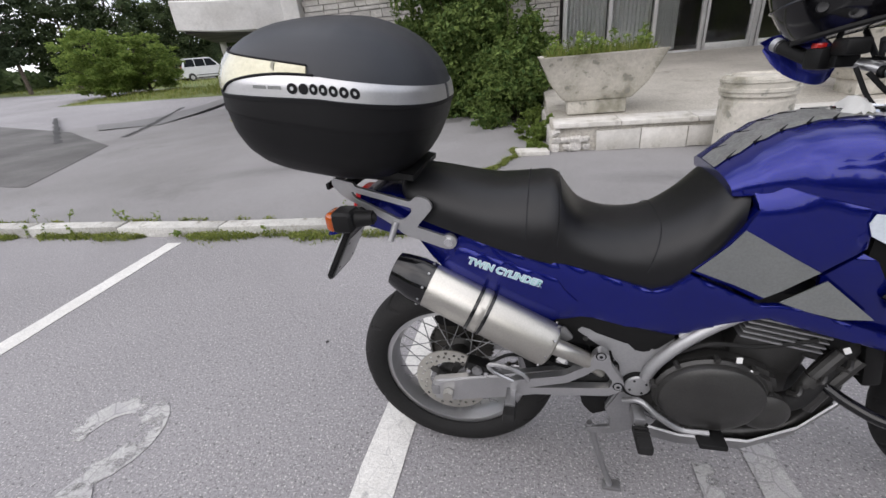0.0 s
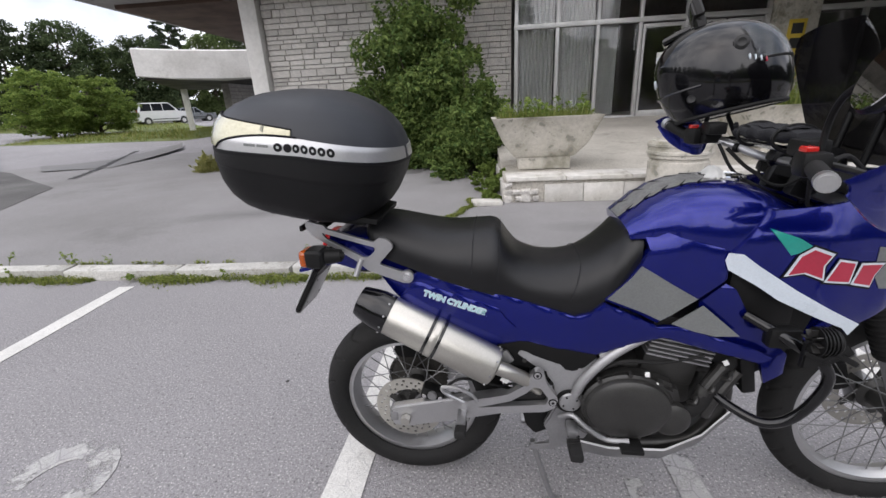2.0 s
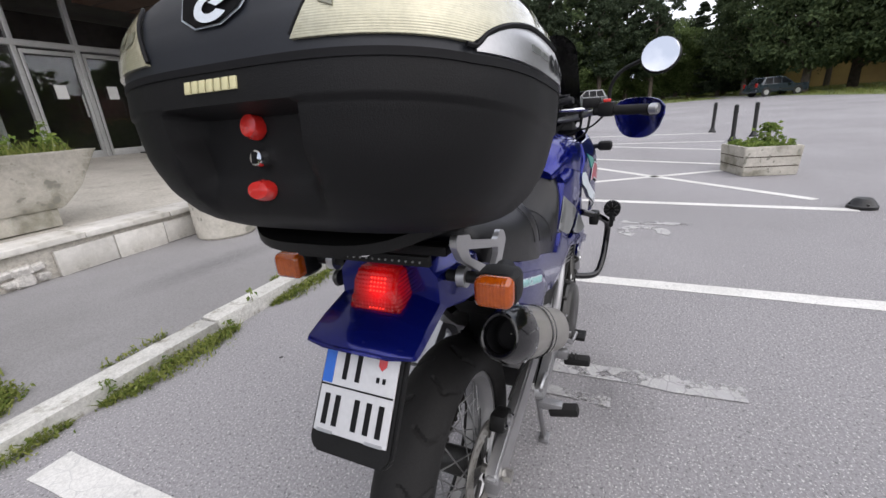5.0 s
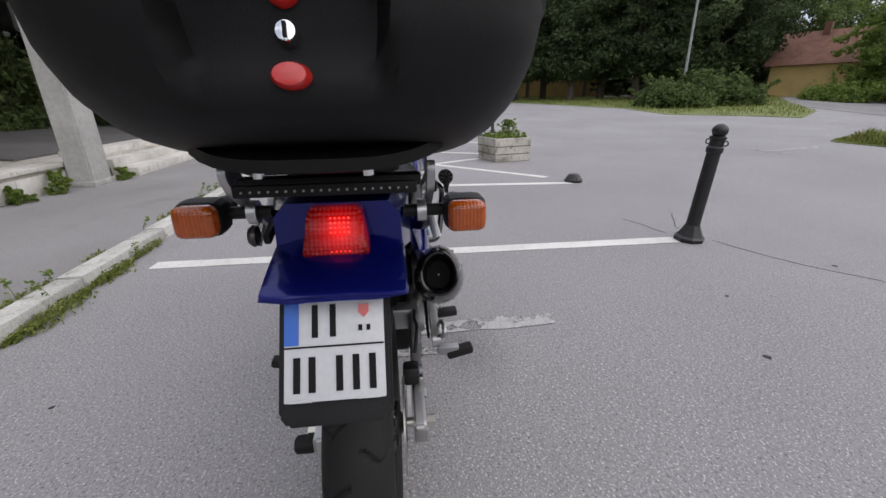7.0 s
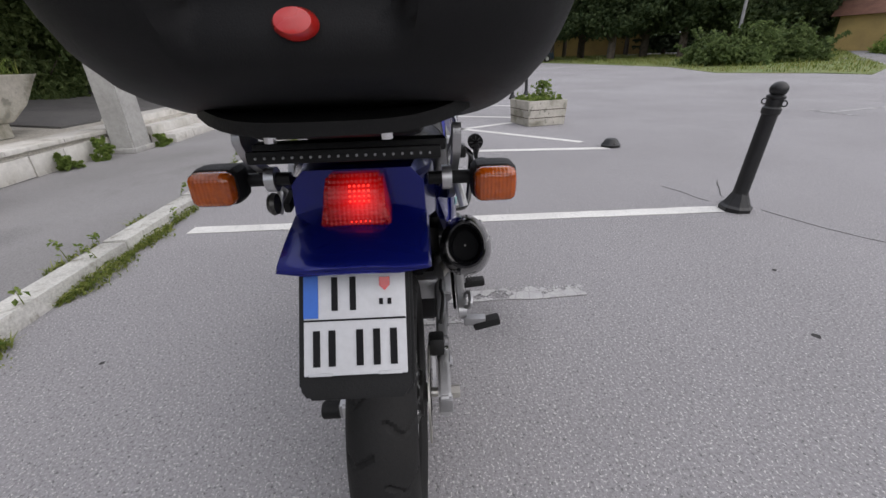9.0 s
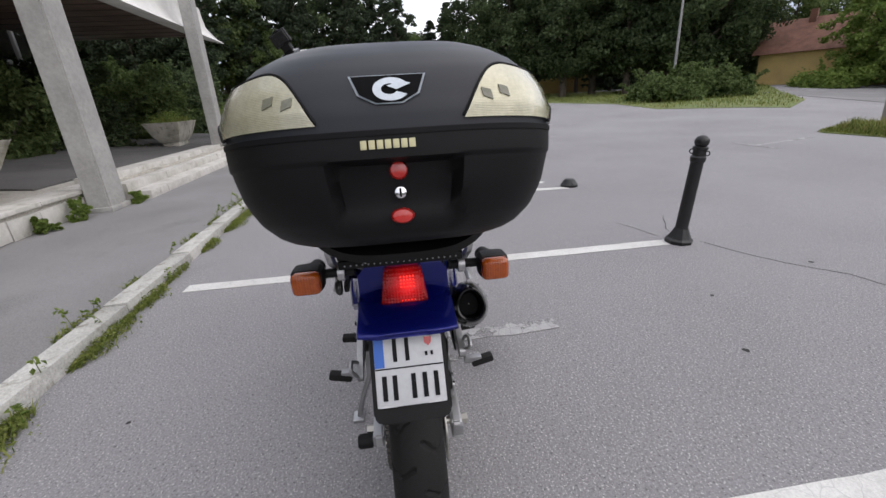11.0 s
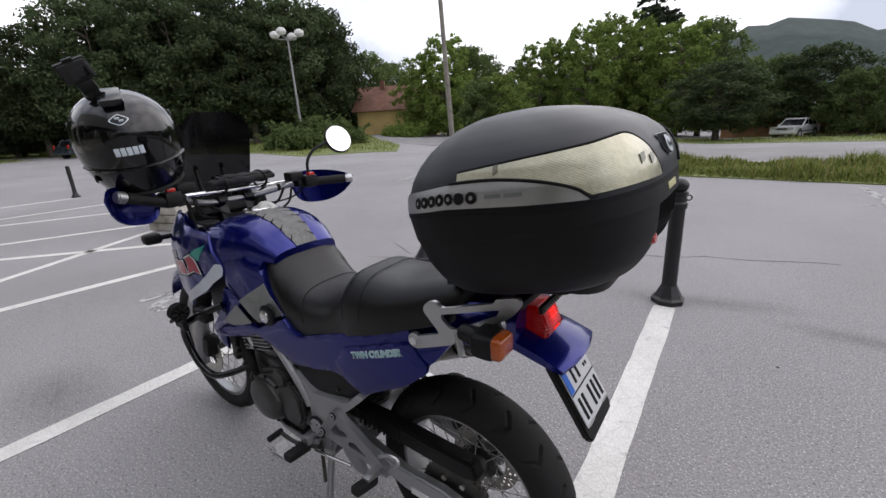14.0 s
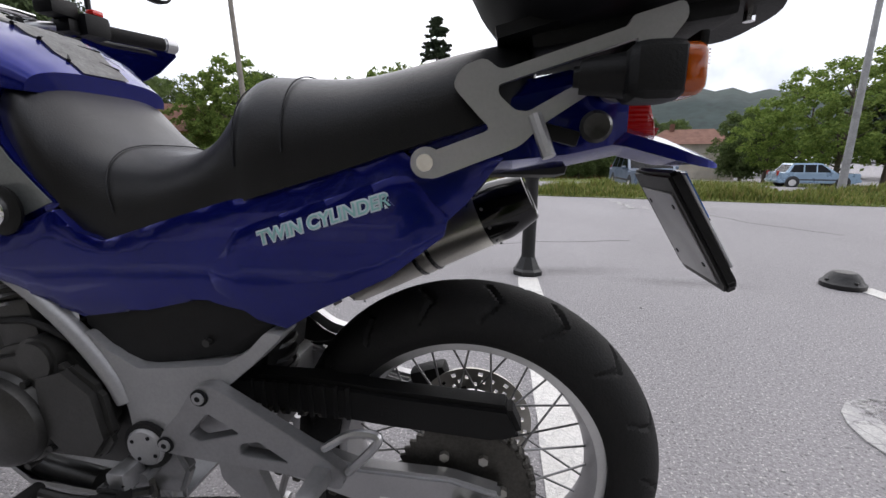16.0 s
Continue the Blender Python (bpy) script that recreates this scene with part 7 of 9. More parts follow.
for x0, z0 in ((0.86, 0.560), (0.895, 0.545)):
    part("header_stub", tube([(x0, -0.150, z0), (x0 - 0.045, -0.160, z0 - 0.075), (x0 - 0.062, -0.152, z0 - 0.145)], 0.015, 10), "engine_metal", eng, "dark dull header stub")
    part("stub_clamp", rod((x0 - 0.040, -0.159, z0 - 0.062), (x0 - 0.048, -0.161, z0 - 0.082), 0.018, seg=14), "engine_metal", eng)
for x0, z0, r0 in ((0.690, 0.512, 20), (0.845, 0.590, -30), (0.66, 0.545, -5)):
    part("cable_tag", box((x0, -0.182, z0), (0.012, 0.003, 0.015), 0.001, (0, r0, 0)), "paper", eng, "white paper cable tag")
part("white_tag", box((0.772, 0.165, 0.60), (0.022, 0.003, 0.040), 0.001, (0, 14, 0)), "paper", eng, "white paper cable tag")
part("cylinder_wall", box((0.655, 0.150, 0.565), (0.075, 0.02, 0.075), 0.006, (0, 10, 0)), "engine_metal", eng)
# bash plate
b = loft([[(x, y, z) for y, z in ((-w, z0 + 0.055), (-w * 0.8, z0), (w * 0.8, z0), (w, z0 + 0.055), (w * 0.97, z0 + 0.06), (w * 0.78, z0 + 0.006), (-w * 0.78, z0 + 0.006), (-w * 0.97, z0 + 0.06))] for x, w, z0 in ((0.50, 0.11, 0.185), (0.60, 0.125, 0.175), (0.76, 0.125, 0.18), (0.86, 0.115, 0.235), (0.945, 0.10, 0.335))])
part("bash_plate", b, "grey_alloy", bike, "silver grey engine guard plate")

# --- seat ---
stations = [  # top x, top z, low x, low z, half width
    (-0.115, 0.925, -0.095, 0.880, 0.085), (-0.095, 0.955, -0.075, 0.862, 0.112), (-0.04, 0.952, -0.03, 0.845, 0.125), (0.05, 0.932, 0.05, 0.820, 0.140), (0.12, 0.920, 0.12, 0.797, 0.150), (0.20, 0.922, 0.195, 0.775, 0.155),
    (0.248, 0.925, 0.24, 0.762, 0.155), (0.272, 0.912, 0.262, 0.755, 0.152), (0.292, 0.882, 0.282, 0.750, 0.150), (0.322, 0.850, 0.315, 0.742, 0.149), (0.37, 0.828, 0.355, 0.730, 0.149), (0.43, 0.822, 0.405, 0.713, 0.149), (0.49, 0.834, 0.445, 0.700, 0.149),
    (0.535, 0.862, 0.478, 0.695, 0.149), (0.575, 0.898, 0.508, 0.704, 0.149), (0.602, 0.926, 0.540, 0.742, 0.150), (0.620, 0.942, 0.582, 0.788, 0.148), (0.634, 0.944, 0.625, 0.838, 0.138)]
rings = []
for xt, zt, xl, zl, w in stations:
    ring = []
    for k in range(25):
        a = math.pi * k / 24
        c_, s_ = math.cos(a), math.sin(a)
        f_ = max(0, s_) ** 0.62
        ring.append((xl + (xt - xl) * f_, w * math.copysign(abs(c_) ** 0.55, c_) * (1 - 0.12 * f_ ** 3), zl + (zt - zl) * f_ - 0.010 * (1 - abs(c_) ** 2) * (0.4 if xt > 0.3 else 0.0)))
    rings.append(ring)
def dense(rows, n_):
    """Catmull-Rom between rings, for soft forms."""
    out = []
    cols = [smooth_path([r[k] for r in rows], n_) for k in range(len(rows[0]))]
    return [[tuple(c_[i]) for c_ in cols] for i in range(len(cols[0]))]
seat = part("seat", loft(dense(rings, 3)), "leather", bike, "stepped black leather dual seat with stitched seams", angle=1.2)
def seam(pts, r=0.0010):
    return part("seat_seam", tube(pts, r, 5, 6), "cloth", seat)
def on_seat(i, f0, lift=0.002):
    ring = rings[i]
    out = []
    for k in range(1, 24):
        p = Vector(ring[k])
        out.append(p + Vector((0, 0.001 * math.copysign(1, p.y), lift)))
    return out
seam(on_seat(5, 0)), seam(on_seat(7, 0)), seam([tuple(p) for p in on_seat(12, 0)])
for s in (-1, 1):
    seam([(0.27, s * 0.135, 0.83), (0.33, s * 0.14, 0.775), (0.40, s * 0.144, 0.755), (0.47, s * 0.139, 0.765), (0.55, s * 0.125, 0.80)])

# --- tank ---
tank_top = ((0.598, 0.940), (0.63, 0.968), (0.665, 0.995), (0.71, 1.020), (0.76, 1.034), (0.81, 1.039), (0.86, 1.036), (0.90, 1.026), (0.955, 0.995))
tank_w = ((0.598, 0.122), (0.66, 0.146), (0.74, 0.172), (0.82, 0.188), (0.90, 0.190), (0.955, 0.17))
tank_low = ((0.598, 0.905), (0.66, 0.915), (0.80, 0.885), (0.90, 0.93), (0.955, 0.95))
rings = []
for k in range(19):
    x = 0.598 + 0.357 * k / 18
    zt, w, zl = interp(x, tank_top), interp(x, tank_w), interp(x, tank_low)
    ring = []
    for i in range(29):
        a = math.pi * i / 28
        c_, s_ = math.cos(a), math.sin(a)
        ring.append((x - 0.012 * s_, w * math.copysign(abs(c_) ** 0.6, c_), zl + (zt - zl) * max(0, s_) ** 0.72))
    rings.append(ring)
tank = part("fuel_tank", loft(rings), "blue", bike, "glossy metallic blue fuel tank", angle=1.0)
pad_b = bmesh.new()
rows = []
for k in range(0, 13):
    r = rings[k]
    n_ = [Vector(r[i]) + Vector((-0.001, 0, 0.0026)) for i in (12.6, 13, 14, 15, 15.4) if i == int(i)]
    e0_, e1_ = Vector(r[12]).lerp(Vector(r[13]), 0.55), Vector(r[16]).lerp(Vector(r[15]), 0.55)
    lift_ = Vector((-0.001, 0, 0.0026))
    rows.append([pad_b.verts.new(p) for p in [e0_ + lift_] + n_ + [e1_ + lift_]])
skin(pad_b, rows, closed=False)
bmesh.ops.solidify(pad_b, geom=list(pad_b.faces), thickness=-0.002)
pad = part("tank_pad", pad_b, "tank_pad", bike, "grey ribbed rubber tank protector", angle=1.0)
for s in (-1, 1):
    for k in range(1, 11, 2):
        p = Vector(rings[k][12 if s > 0 else 16]).lerp(Vector(rings[k][13 if s > 0 else 15]), 0.5)
        q = Vector(rings[k + 1][13 if s > 0 else 15]).lerp(Vector(rings[k + 1][14]), 0.3)
        part("pad_tooth", tube([p + Vector((0, 0, 0.0030)), q + Vector((0, 0, 0.0030))], lambda t: 0.0030 - 0.0022 * t, 6, 0), "ink", pad)
part("filler_ring", lathe([(0.055, 0), (0.055, 0.008), (0.048, 0.012), (0.044, 0.009), (0.01, 0.010)], pose(0.845, 0, 1.034, 0, 3, 0), 32), "chrome", tank)

# --- side bodywork ---
def tank_side_y(x, z):
    return interp(x, ((0.50, 0.152), (0.62, 0.156), (0.72, 0.178), (0.82, 0.192))) - 0.9 * max(0, z - 0.895) * max(0, min(1, (0.72 - x) / 0.08)) - 0.06 * max(0, 0.76 - z)
LOWER = np.polyfit((-0.10, 0.05, 0.20, 0.50, 0.66, 0.82, 0.95), (0.108, 0.134, 0.146, 0.154, 0.166, 0.186, 0.20), 4)
def lower_y(x, z):
    base = float(np.polyval(LOWER, x))
    return base + 0.009 * math.sin(min(1, max(0, (z - 0.54) / 0.30)) * math.pi)
def fair_y(x, z):
    base = interp(x, ((0.75, 0.188), (0.87, 0.205), (1.0, 0.222), (1.12, 0.205), (1.22, 0.165), (1.32, 0.10), (1.37, 0.03)))
    return base - 0.9 * max(0, z - 0.93) ** 1.3 - 0.10 * max(0, 0.78 - z)


text_curve = bpy.data.curves.new("lettering", "FONT")
text_curve.body, text_curve.size, text_curve.extrude = "TWIN CYLINDER", 0.0235, 0.0008
text_curve.align_x, text_curve.offset, text_curve.shear = "CENTER", 0.0, 0.15
text_ob = new("lettering", text_curve)
bpy.context.view_layer.update()
text_mesh = bpy.data.meshes.new_from_object(text_ob.evaluated_get(bpy.context.evaluated_depsgraph_get()))
text_curve.offset, text_curve.extrude = 0.0021, 0.0003
bpy.context.view_layer.update()
outline_mesh = bpy.data.meshes.new_from_object(text_ob.evaluated_get(bpy.context.evaluated_depsgraph_get()))
bpy.data.objects.remove(text_ob)
for me, k in ((text_mesh, "pale_teal"), (outline_mesh, "white_decal")):
    me.materials.clear()
    me.materials.append(M[k])

for s in (-1, 1):
    part("tank_side_cover", panel([(0.54, 0.748), (0.585, 0.795), (0.622, 0.845), (0.638, 0.885), (0.622, 0.945), (0.66, 0.935), (0.72, 0.918), (0.79, 0.902), (0.803, 0.877), (0.806, 0.825), (0.750, 0.764), (0.673, 0.690)], s, tank_side_y, 0.03), "blue", bike, "blue tank side cover")
    part("grey_flash", panel([(0.548, 0.752), (0.60, 0.812), (0.622, 0.846), (0.752, 0.770), (0.678, 0.700)], s, lambda x, z: tank_side_y(x, z) + 0.0022, 0.002), "grey_decal", bike, "dull silver grey painted flash")
    if s > 0:
        part("frame_cap", lathe([(0.034, 0), (0.036, 0.006), (0.030, 0.010)], pose(0.615, s * 0.166, 0.742, -90 * s), 24), "black_plastic", bike)
        part("cap_disc", lathe([(0.022, 0.008), (0.022, 0.016), (0.016, 0.020), (0.004, 0.020)], pose(0.615, s * 0.166, 0.742, -90 * s), 20), "chrome", bike, "round chrome fuel tap")
    # long lower panel under the seat
    pl = [(-0.075, 0.812), (-0.03, 0.822), (0.025, 0.800), (0.05, 0.822), (0.176, 0.784), (0.30, 0.752), (0.40, 0.722), (0.47, 0.700), (0.51, 0.712), (0.54, 0.742), (0.60, 0.716), (0.673, 0.684), (0.72, 0.690), (0.80, 0.668), (0.90, 0.640), (0.935, 0.622), (0.925, 0.600), (0.78, 0.632), (0.69, 0.655), (0.62, 0.630), (0.53, 0.585), (0.42, 0.600), (0.335, 0.620), (0.296, 0.610), (0.205, 0.592), (0.13, 0.634), (0.055, 0.686), (0.005, 0.722), (-0.03, 0.755)]
    part("side_panel", panel(pl, s, lower_y, 0.012, 0.02), "blue", bike, "glossy blue side panel with lettering")
    part("rear_side_cover", panel([(0.286, 0.692), (0.267, 0.722), (0.153, 0.758), (0.056, 0.790), (0.040, 0.790), (0.026, 0.780), (0.009, 0.757), (-0.010, 0.741), (-0.004, 0.716), (0.063, 0.664), (0.165, 0.613), (0.210, 0.585), (0.25, 0.596), (0.306, 0.637), (0.314, 0.664)], s, lambda x, z: lower_y(x, z) + 0.0075, 0.012, 0.02), "blue", bike, "raised blue rear side cover")
    part("black_infill", panel([(0.235, 0.600), (0.296, 0.622), (0.335, 0.632), (0.42, 0.612), (0.53, 0.597), (0.535, 0.57), (0.49, 0.515), (0.42, 0.510), (0.29, 0.535), (0.235, 0.572)], s, lambda x, z: lower_y(x, z) - 0.006, 0.01), "black_plastic", bike, "matt black infill panel")
    part("infill_screw", rod((0.340, s * 0.138, 0.552), (0.340, s * 0.151, 0.552), 0.006, seg=10), "engine_metal", bike)
    for me, lift_ in ((outline_mesh, 0.0090), (text_mesh, 0.0100)):
        me = me.copy()
        m_ = pose(0.145, 0, 0.729, 90, 0, 0) @ pose(0, 0, 0, 0, 0, -17) if s < 0 else pose(0.145, 0, 0.729, 90, 0, 180) @ pose(0, 0, 0, 0, 0, 17)
        for v in me.vertices:
            q = m_ @ v.co
            v.co = (q.x, s * (lower_y(q.x, q.z) + lift_) + q.y, q.z)
        o = new("lettering", me)
        o.parent = bike
    # front fairing
    fr = [(0.868, 0.988), (0.835, 0.935), (0.806, 0.895), (0.792, 0.878), (0.80, 0.852), (0.86, 0.818), (0.91, 0.783), (0.98, 0.750), (1.062, 0.713), (1.082, 0.690), (1.10, 0.722), (1.15, 0.76), (1.21, 0.80), (1.30, 0.83), (1.365, 0.86), (1.36, 0.93), (1.31, 1.0), (1.22, 1.035), (1.12, 1.03), (1.0, 1.005), (0.93, 0.995)]
    part("front_fairing", panel(fr, s, fair_y, 0.008, 0.025), "blue", bike, "blue front fairing side")
    part("white_flash", panel([(0.796, 0.895), (0.791, 0.876), (0.80, 0.853), (0.86, 0.819), (0.91, 0.784), (0.98, 0.751), (1.06, 0.714), (1.082, 0.692), (1.098, 0.722), (1.02, 0.765), (0.94, 0.812), (0.86, 0.866), (0.825, 0.893)], s, lambda x, z: fair_y(x, z) + 0.0022, 0.002), "white_decal", bike, "pale silver white flash")
    part("grey_flash", panel([(1.085, 0.915), (1.14, 0.905), (1.20, 0.89), (1.21, 0.85), (1.16, 0.815), (1.11, 0.815), (1.09, 0.85)], s, lambda x, z: fair_y(x, z) + 0.0018, 0.0015), "grey_decal", bike)
    part("teal_flash", panel([(0.868, 0.955), (0.925, 0.935), (0.955, 0.915), (0.915, 0.895)], s, lambda x, z: fair_y(x, z) + 0.0022, 0.002), "teal_decal", bike, "teal green pointed flash")
    # jagged slanted blocks stand for the printed mark
    logo = [[(0.960, 0.850), (0.978, 0.902), (1.000, 0.922), (1.036, 0.908), (1.024, 0.880), (1.028, 0.846), (0.992, 0.860)],
            [(1.040, 0.840), (1.058, 0.893), (1.094, 0.886), (1.090, 0.836)],
            [(1.103, 0.832), (1.115, 0.880), (1.164, 0.878), (1.150, 0.850), (1.146, 0.822)]]
    logo = [[(0.913 + (x - 0.955) * 0.90, 0.868 + (z - 0.872) * 0.86) for x, z in poly] for poly in logo]
    for poly in logo:
        cx, cz = sum(p[0] for p in poly) / len(poly), sum(p[1] for p in poly) / len(poly)
        part("logo_shadow", panel([(cx + (x - cx) * 1.36, cz + (z - cz) * 1.36 - 0.001) for x, z in poly], s, lambda x, z: fair_y(x, z) + 0.0028, 0.001), "ink", bike)
        part("logo_outline", panel([(cx + (x - cx) * 1.2, cz + (z - cz) * 1.2) for x, z in poly], s, lambda x, z: fair_y(x, z) + 0.0036, 0.001), "white_decal", bike)
        part("logo_shape", panel(poly, s, lambda x, z: fair_y(x, z) + 0.0046, 0.001), "red_decal", bike)
    part("lower_fairing", panel([(0.808, 0.812), (0.83, 0.80), (0.87, 0.73), (0.935, 0.66), (0.975, 0.625), (0.985, 0.56), (0.955, 0.52), (0.925, 0.60), (0.80, 0.668), (0.772, 0.688), (0.76, 0.755)], s, lambda x, z: fair_y(x, z) - 0.010 - 0.1 * max(0, 0.66 - z), 0.01), "blue", bike, "blue lower fairing leg")
    part("grey_flash", panel([(0.700, 0.700), (0.765, 0.755), (0.80, 0.725), (0.852, 0.680), (0.80, 0.674), (0.75, 0.684)], s, lambda x, z: max(fair_y(x, z) - 0.004, lower_y(x, z) + 0.004), 0.003), "grey_decal", bike)
    part("radiator_shroud", prism([(0.80, 0.80), (0.98, 0.76), (1.05, 0.715), (1.03, 0.64), (0.97, 0.55), (0.91, 0.51), (0.83, 0.57)], s * 0.128, s * 0.140, bevel=0.004), "black_plastic", bike, "black radiator side shroud")
    part("inner_duct", box((0.90, s * 0.145, 0.76), (0.16, 0.06, 0.20), 0.02), "black_plastic", bike)
nose = loft([[(x, w * math.cos(a), zc + h * math.sin(a)) for a in (2 * math.pi * k / 24 for k in range(24))] for x, w, zc, h in ((1.08, 0.16, 0.95, 0.09), (1.2, 0.15, 0.94, 0.11), (1.30, 0.10, 0.93, 0.10), (1.36, 0.05, 0.92, 0.06))])
part("nose", nose, "blue", bike)
part("headlight", lathe([(0.085, 0), (0.08, 0.02), (0.05, 0.035), (0.01, 0.04)], pose(1.325, 0, 0.92, 0, 80, 0), 24), "clear_lens", bike, "clear headlight glass")
part("dash_panel", box((1.06, 0, 1.035), (0.14, 0.26, 0.05), 0.015, (0, 18, 0)), "black_plastic", bike, "black instrument panel")
for s in (-0.06, 0.06):
    part("dial", rod((1.035, s, 1.06), (1.022, s, 1.095), 0.046, 0.046, 24, bevel=0.004), "black_gloss", bike, "round instrument dial")

# --- tall screen ---
b = bmesh.new()
rows = []
for j in range(17):
    f_ = j / 16
    top_ = max(0, (f_ - 0.74) / 0.26)
    w = (0.142 - 0.016 * f_ ** 2) * (1 - 0.22 * top_ ** 3)
    rows.append([b.verts.new((1.20 - 0.14 * f_ - 0.055 * u * u * (1 - 0.3 * top_), w * u, 1.055 + 0.335 * f_ - 0.022 * top_ * abs(u) ** 4)) for u in (k / 8 - 1 for k in range(17))])
skin(b, rows, closed=False)
bmesh.ops.solidify(b, geom=list(b.faces), thickness=0.004)
scr = part("windscreen", b, "smoke", bike, "tall dark smoked windscreen")
for s in (-1, 1):
    part("screen_stay", rod((1.12, s * 0.05, 1.03), (1.15, s * 0.05, 1.20), 0.008), "black_plastic", bike)
    part("front_indicator", box((1.19, s * 0.240, 0.952), (0.050, 0.058, 0.040), 0.016, (0, 0, 0), 3), "black_plastic", bike, "black front indicator on a short stalk")
    part("indicator_stalk", rod((1.20, s * 0.14, 0.945), (1.192, s * 0.225, 0.951), 0.010), "black_plastic", bike)

# --- fork and front mudguard ---
def fork_pt(t):
    return 1.085 + (1.405 - 1.085) * t, 1.0 + (0.315 - 1.0) * t
for s in (-1, 1):
    p = [fork_pt(t) for t in (0.0, 0.30, 0.62, 1.04)]
    fk = part("fork_leg", rod((p[2][0], s * 0.1, p[2][1]), (p[3][0], s * 0.1, p[3][1]), 0.027, 0.030, 18, bevel=0.006), "grey_alloy", bike, "grey painted lower fork leg")
    part("fork_tube", rod((p[0][0], s * 0.1, p[0][1]), (p[2][0], s * 0.1, p[2][1]), 0.02, seg=16), "chrome", fk)
    b = bmesh.new()
    n_ = 15
    d = Vector((p[2][0] - p[1][0], 0, p[2][1] - p[1][1]))
    prof = []
    for k in range(n_):
        prof += [(0.028, k / n_), (0.037, (k + 0.35) / n_), (0.037, (k + 0.65) / n_)]
    lathe([(r, h * d.length) for r, h in prof] + [(0.028, d.length)], Matrix.Translation((p[1][0], s * 0.1, p[1][1])) @ d.to_track_quat("Z", "Y").to_matrix().to_4x4(), 18, b)
    part("fork_gaiter", b, "rubber", fk, "black corrugated fork gaiter")
    part("axle_lug", box((FX - 0.004, s * 0.1, FZ - 0.01), (0.05, 0.045, 0.07), 0.01, (0, -25, 0)), "grey_alloy", fk)
    part("axle_bolt", rod((FX, s * 0.118, FZ), (FX, s * 0.132, FZ), 0.012, seg=6), "chrome", fk)
part("front_axle", rod((FX, -0.12, FZ), (FX, 0.12, FZ), 0.010), "steel", bike)
part("triple_clamp", box((1.09, 0, 0.985), (0.06, 0.26, 0.035), 0.01, (0, 25, 0)), "grey_alloy", bike)
part("lower_clamp", box((1.16, 0, 0.82), (0.06, 0.26, 0.035), 0.01, (0, 25, 0)), "grey_alloy", bike)
rings = []
for k in range(22):
    a = radians(34 + 108 * k / 21)
    w = 0.028 + 0.042 * math.sin(math.pi * min(1, (k + 3) / 20)) ** 0.7
    r = 0.388 + 0.02 * math.sin(math.pi * k / 21)
    drop = 0.05 if 8 < k < 18 else 0.032
    rings.append([(FX + rr * math.cos(a), y, FZ + rr * math.sin(a)) for y, rr in ((-w, r - drop), (-w * 0.85, r - 0.01), (-w * 0.4, r), (0, r + 0.004), (w * 0.4, r), (w * 0.85, r - 0.01), (w, r - drop), (w * 0.95, r - drop - 0.002), (w * 0.8, r - 0.016), (0, r - 0.004), (-w * 0.8, r - 0.016), (-w * 0.95, r - drop - 0.002))])
part("front_mudguard", loft(rings), "blue", bike, "glossy blue front mudguard")
part("front_caliper", box((FX - 0.10, 0.085, FZ + 0.05), (0.05, 0.06, 0.10), 0.014, (0, -20, 0)), "black_plastic", bike, "black front brake caliper")

# --- crash bars and spot lamps ---
for s in (-1, 1):
    cb = part("crash_bar", tube([(0.83, s * 0.14, 0.485), (0.870, s * 0.20, 0.468), (0.925, s * 0.245, 0.462), (0.975, s * 0.265, 0.505), (1.010, s * 0.275, 0.60), (0.990, s * 0.275, 0.66), (0.93, s * 0.25, 0.70), (0.86, s * 0.19, 0.735)], 0.0125, 12, 6), "black_gloss", bike, "black tubular crash bar")
    part("bar_clamp", box((0.925, s * 0.23, 0.70), (0.07, 0.035, 0.05), 0.01), "black_plastic", cb)
    part("lamp_bracket", prism([(0.93, 0.66), (0.985, 0.67), (1.03, 0.70), (1.0, 0.735), (0.93, 0.725)], s * 0.285, s * 0.30, bevel=0.003), "black_plastic", cb)
    for x_, z_, r_ in ((0.955, 0.690, 25), (0.985, 0.700, -40), (1.010, 0.690, 30)):
        part("bracket_strut", box((x_, s * 0.300, z_), (0.060, 0.010, 0.012), 0.003, (0, r_, 0)), "black_plastic", cb)
    lm = part("spot_lamp", lathe([(0.016, 0), (0.027, 0.010), (0.028, 0.036), (0.025, 0.040), (0.008, 0.041)], pose(0.950, s * 0.292, 0.727, 0, 90, 0), 18), "black_plastic", bike, "small black round spot lamp with cooling ribs")
    part("lamp_glass", lathe([(0.024, 0.037), (0.015, 0.043), (0.004, 0.045)], pose(0.950, s * 0.292, 0.727, 0, 90, 0), 18), "clear_lens", lm)
    for k in range(5):
        part("lamp_rib", rod((0.950 + k * 0.007, s * 0.292, 0.727), (0.9525 + k * 0.007, s * 0.292, 0.727), 0.0315, seg=16), "black_plastic", lm)
    for k in range(8):
        a_ = k * math.pi / 4
        part("lamp_fin", box((0.944, s * 0.292 + 0.018 * math.cos(a_), 0.727 + 0.018 * math.sin(a_)), (0.014, 0.016, 0.0025), 0, (math.degrees(a_), 0, 0)), "engine_metal", lm)

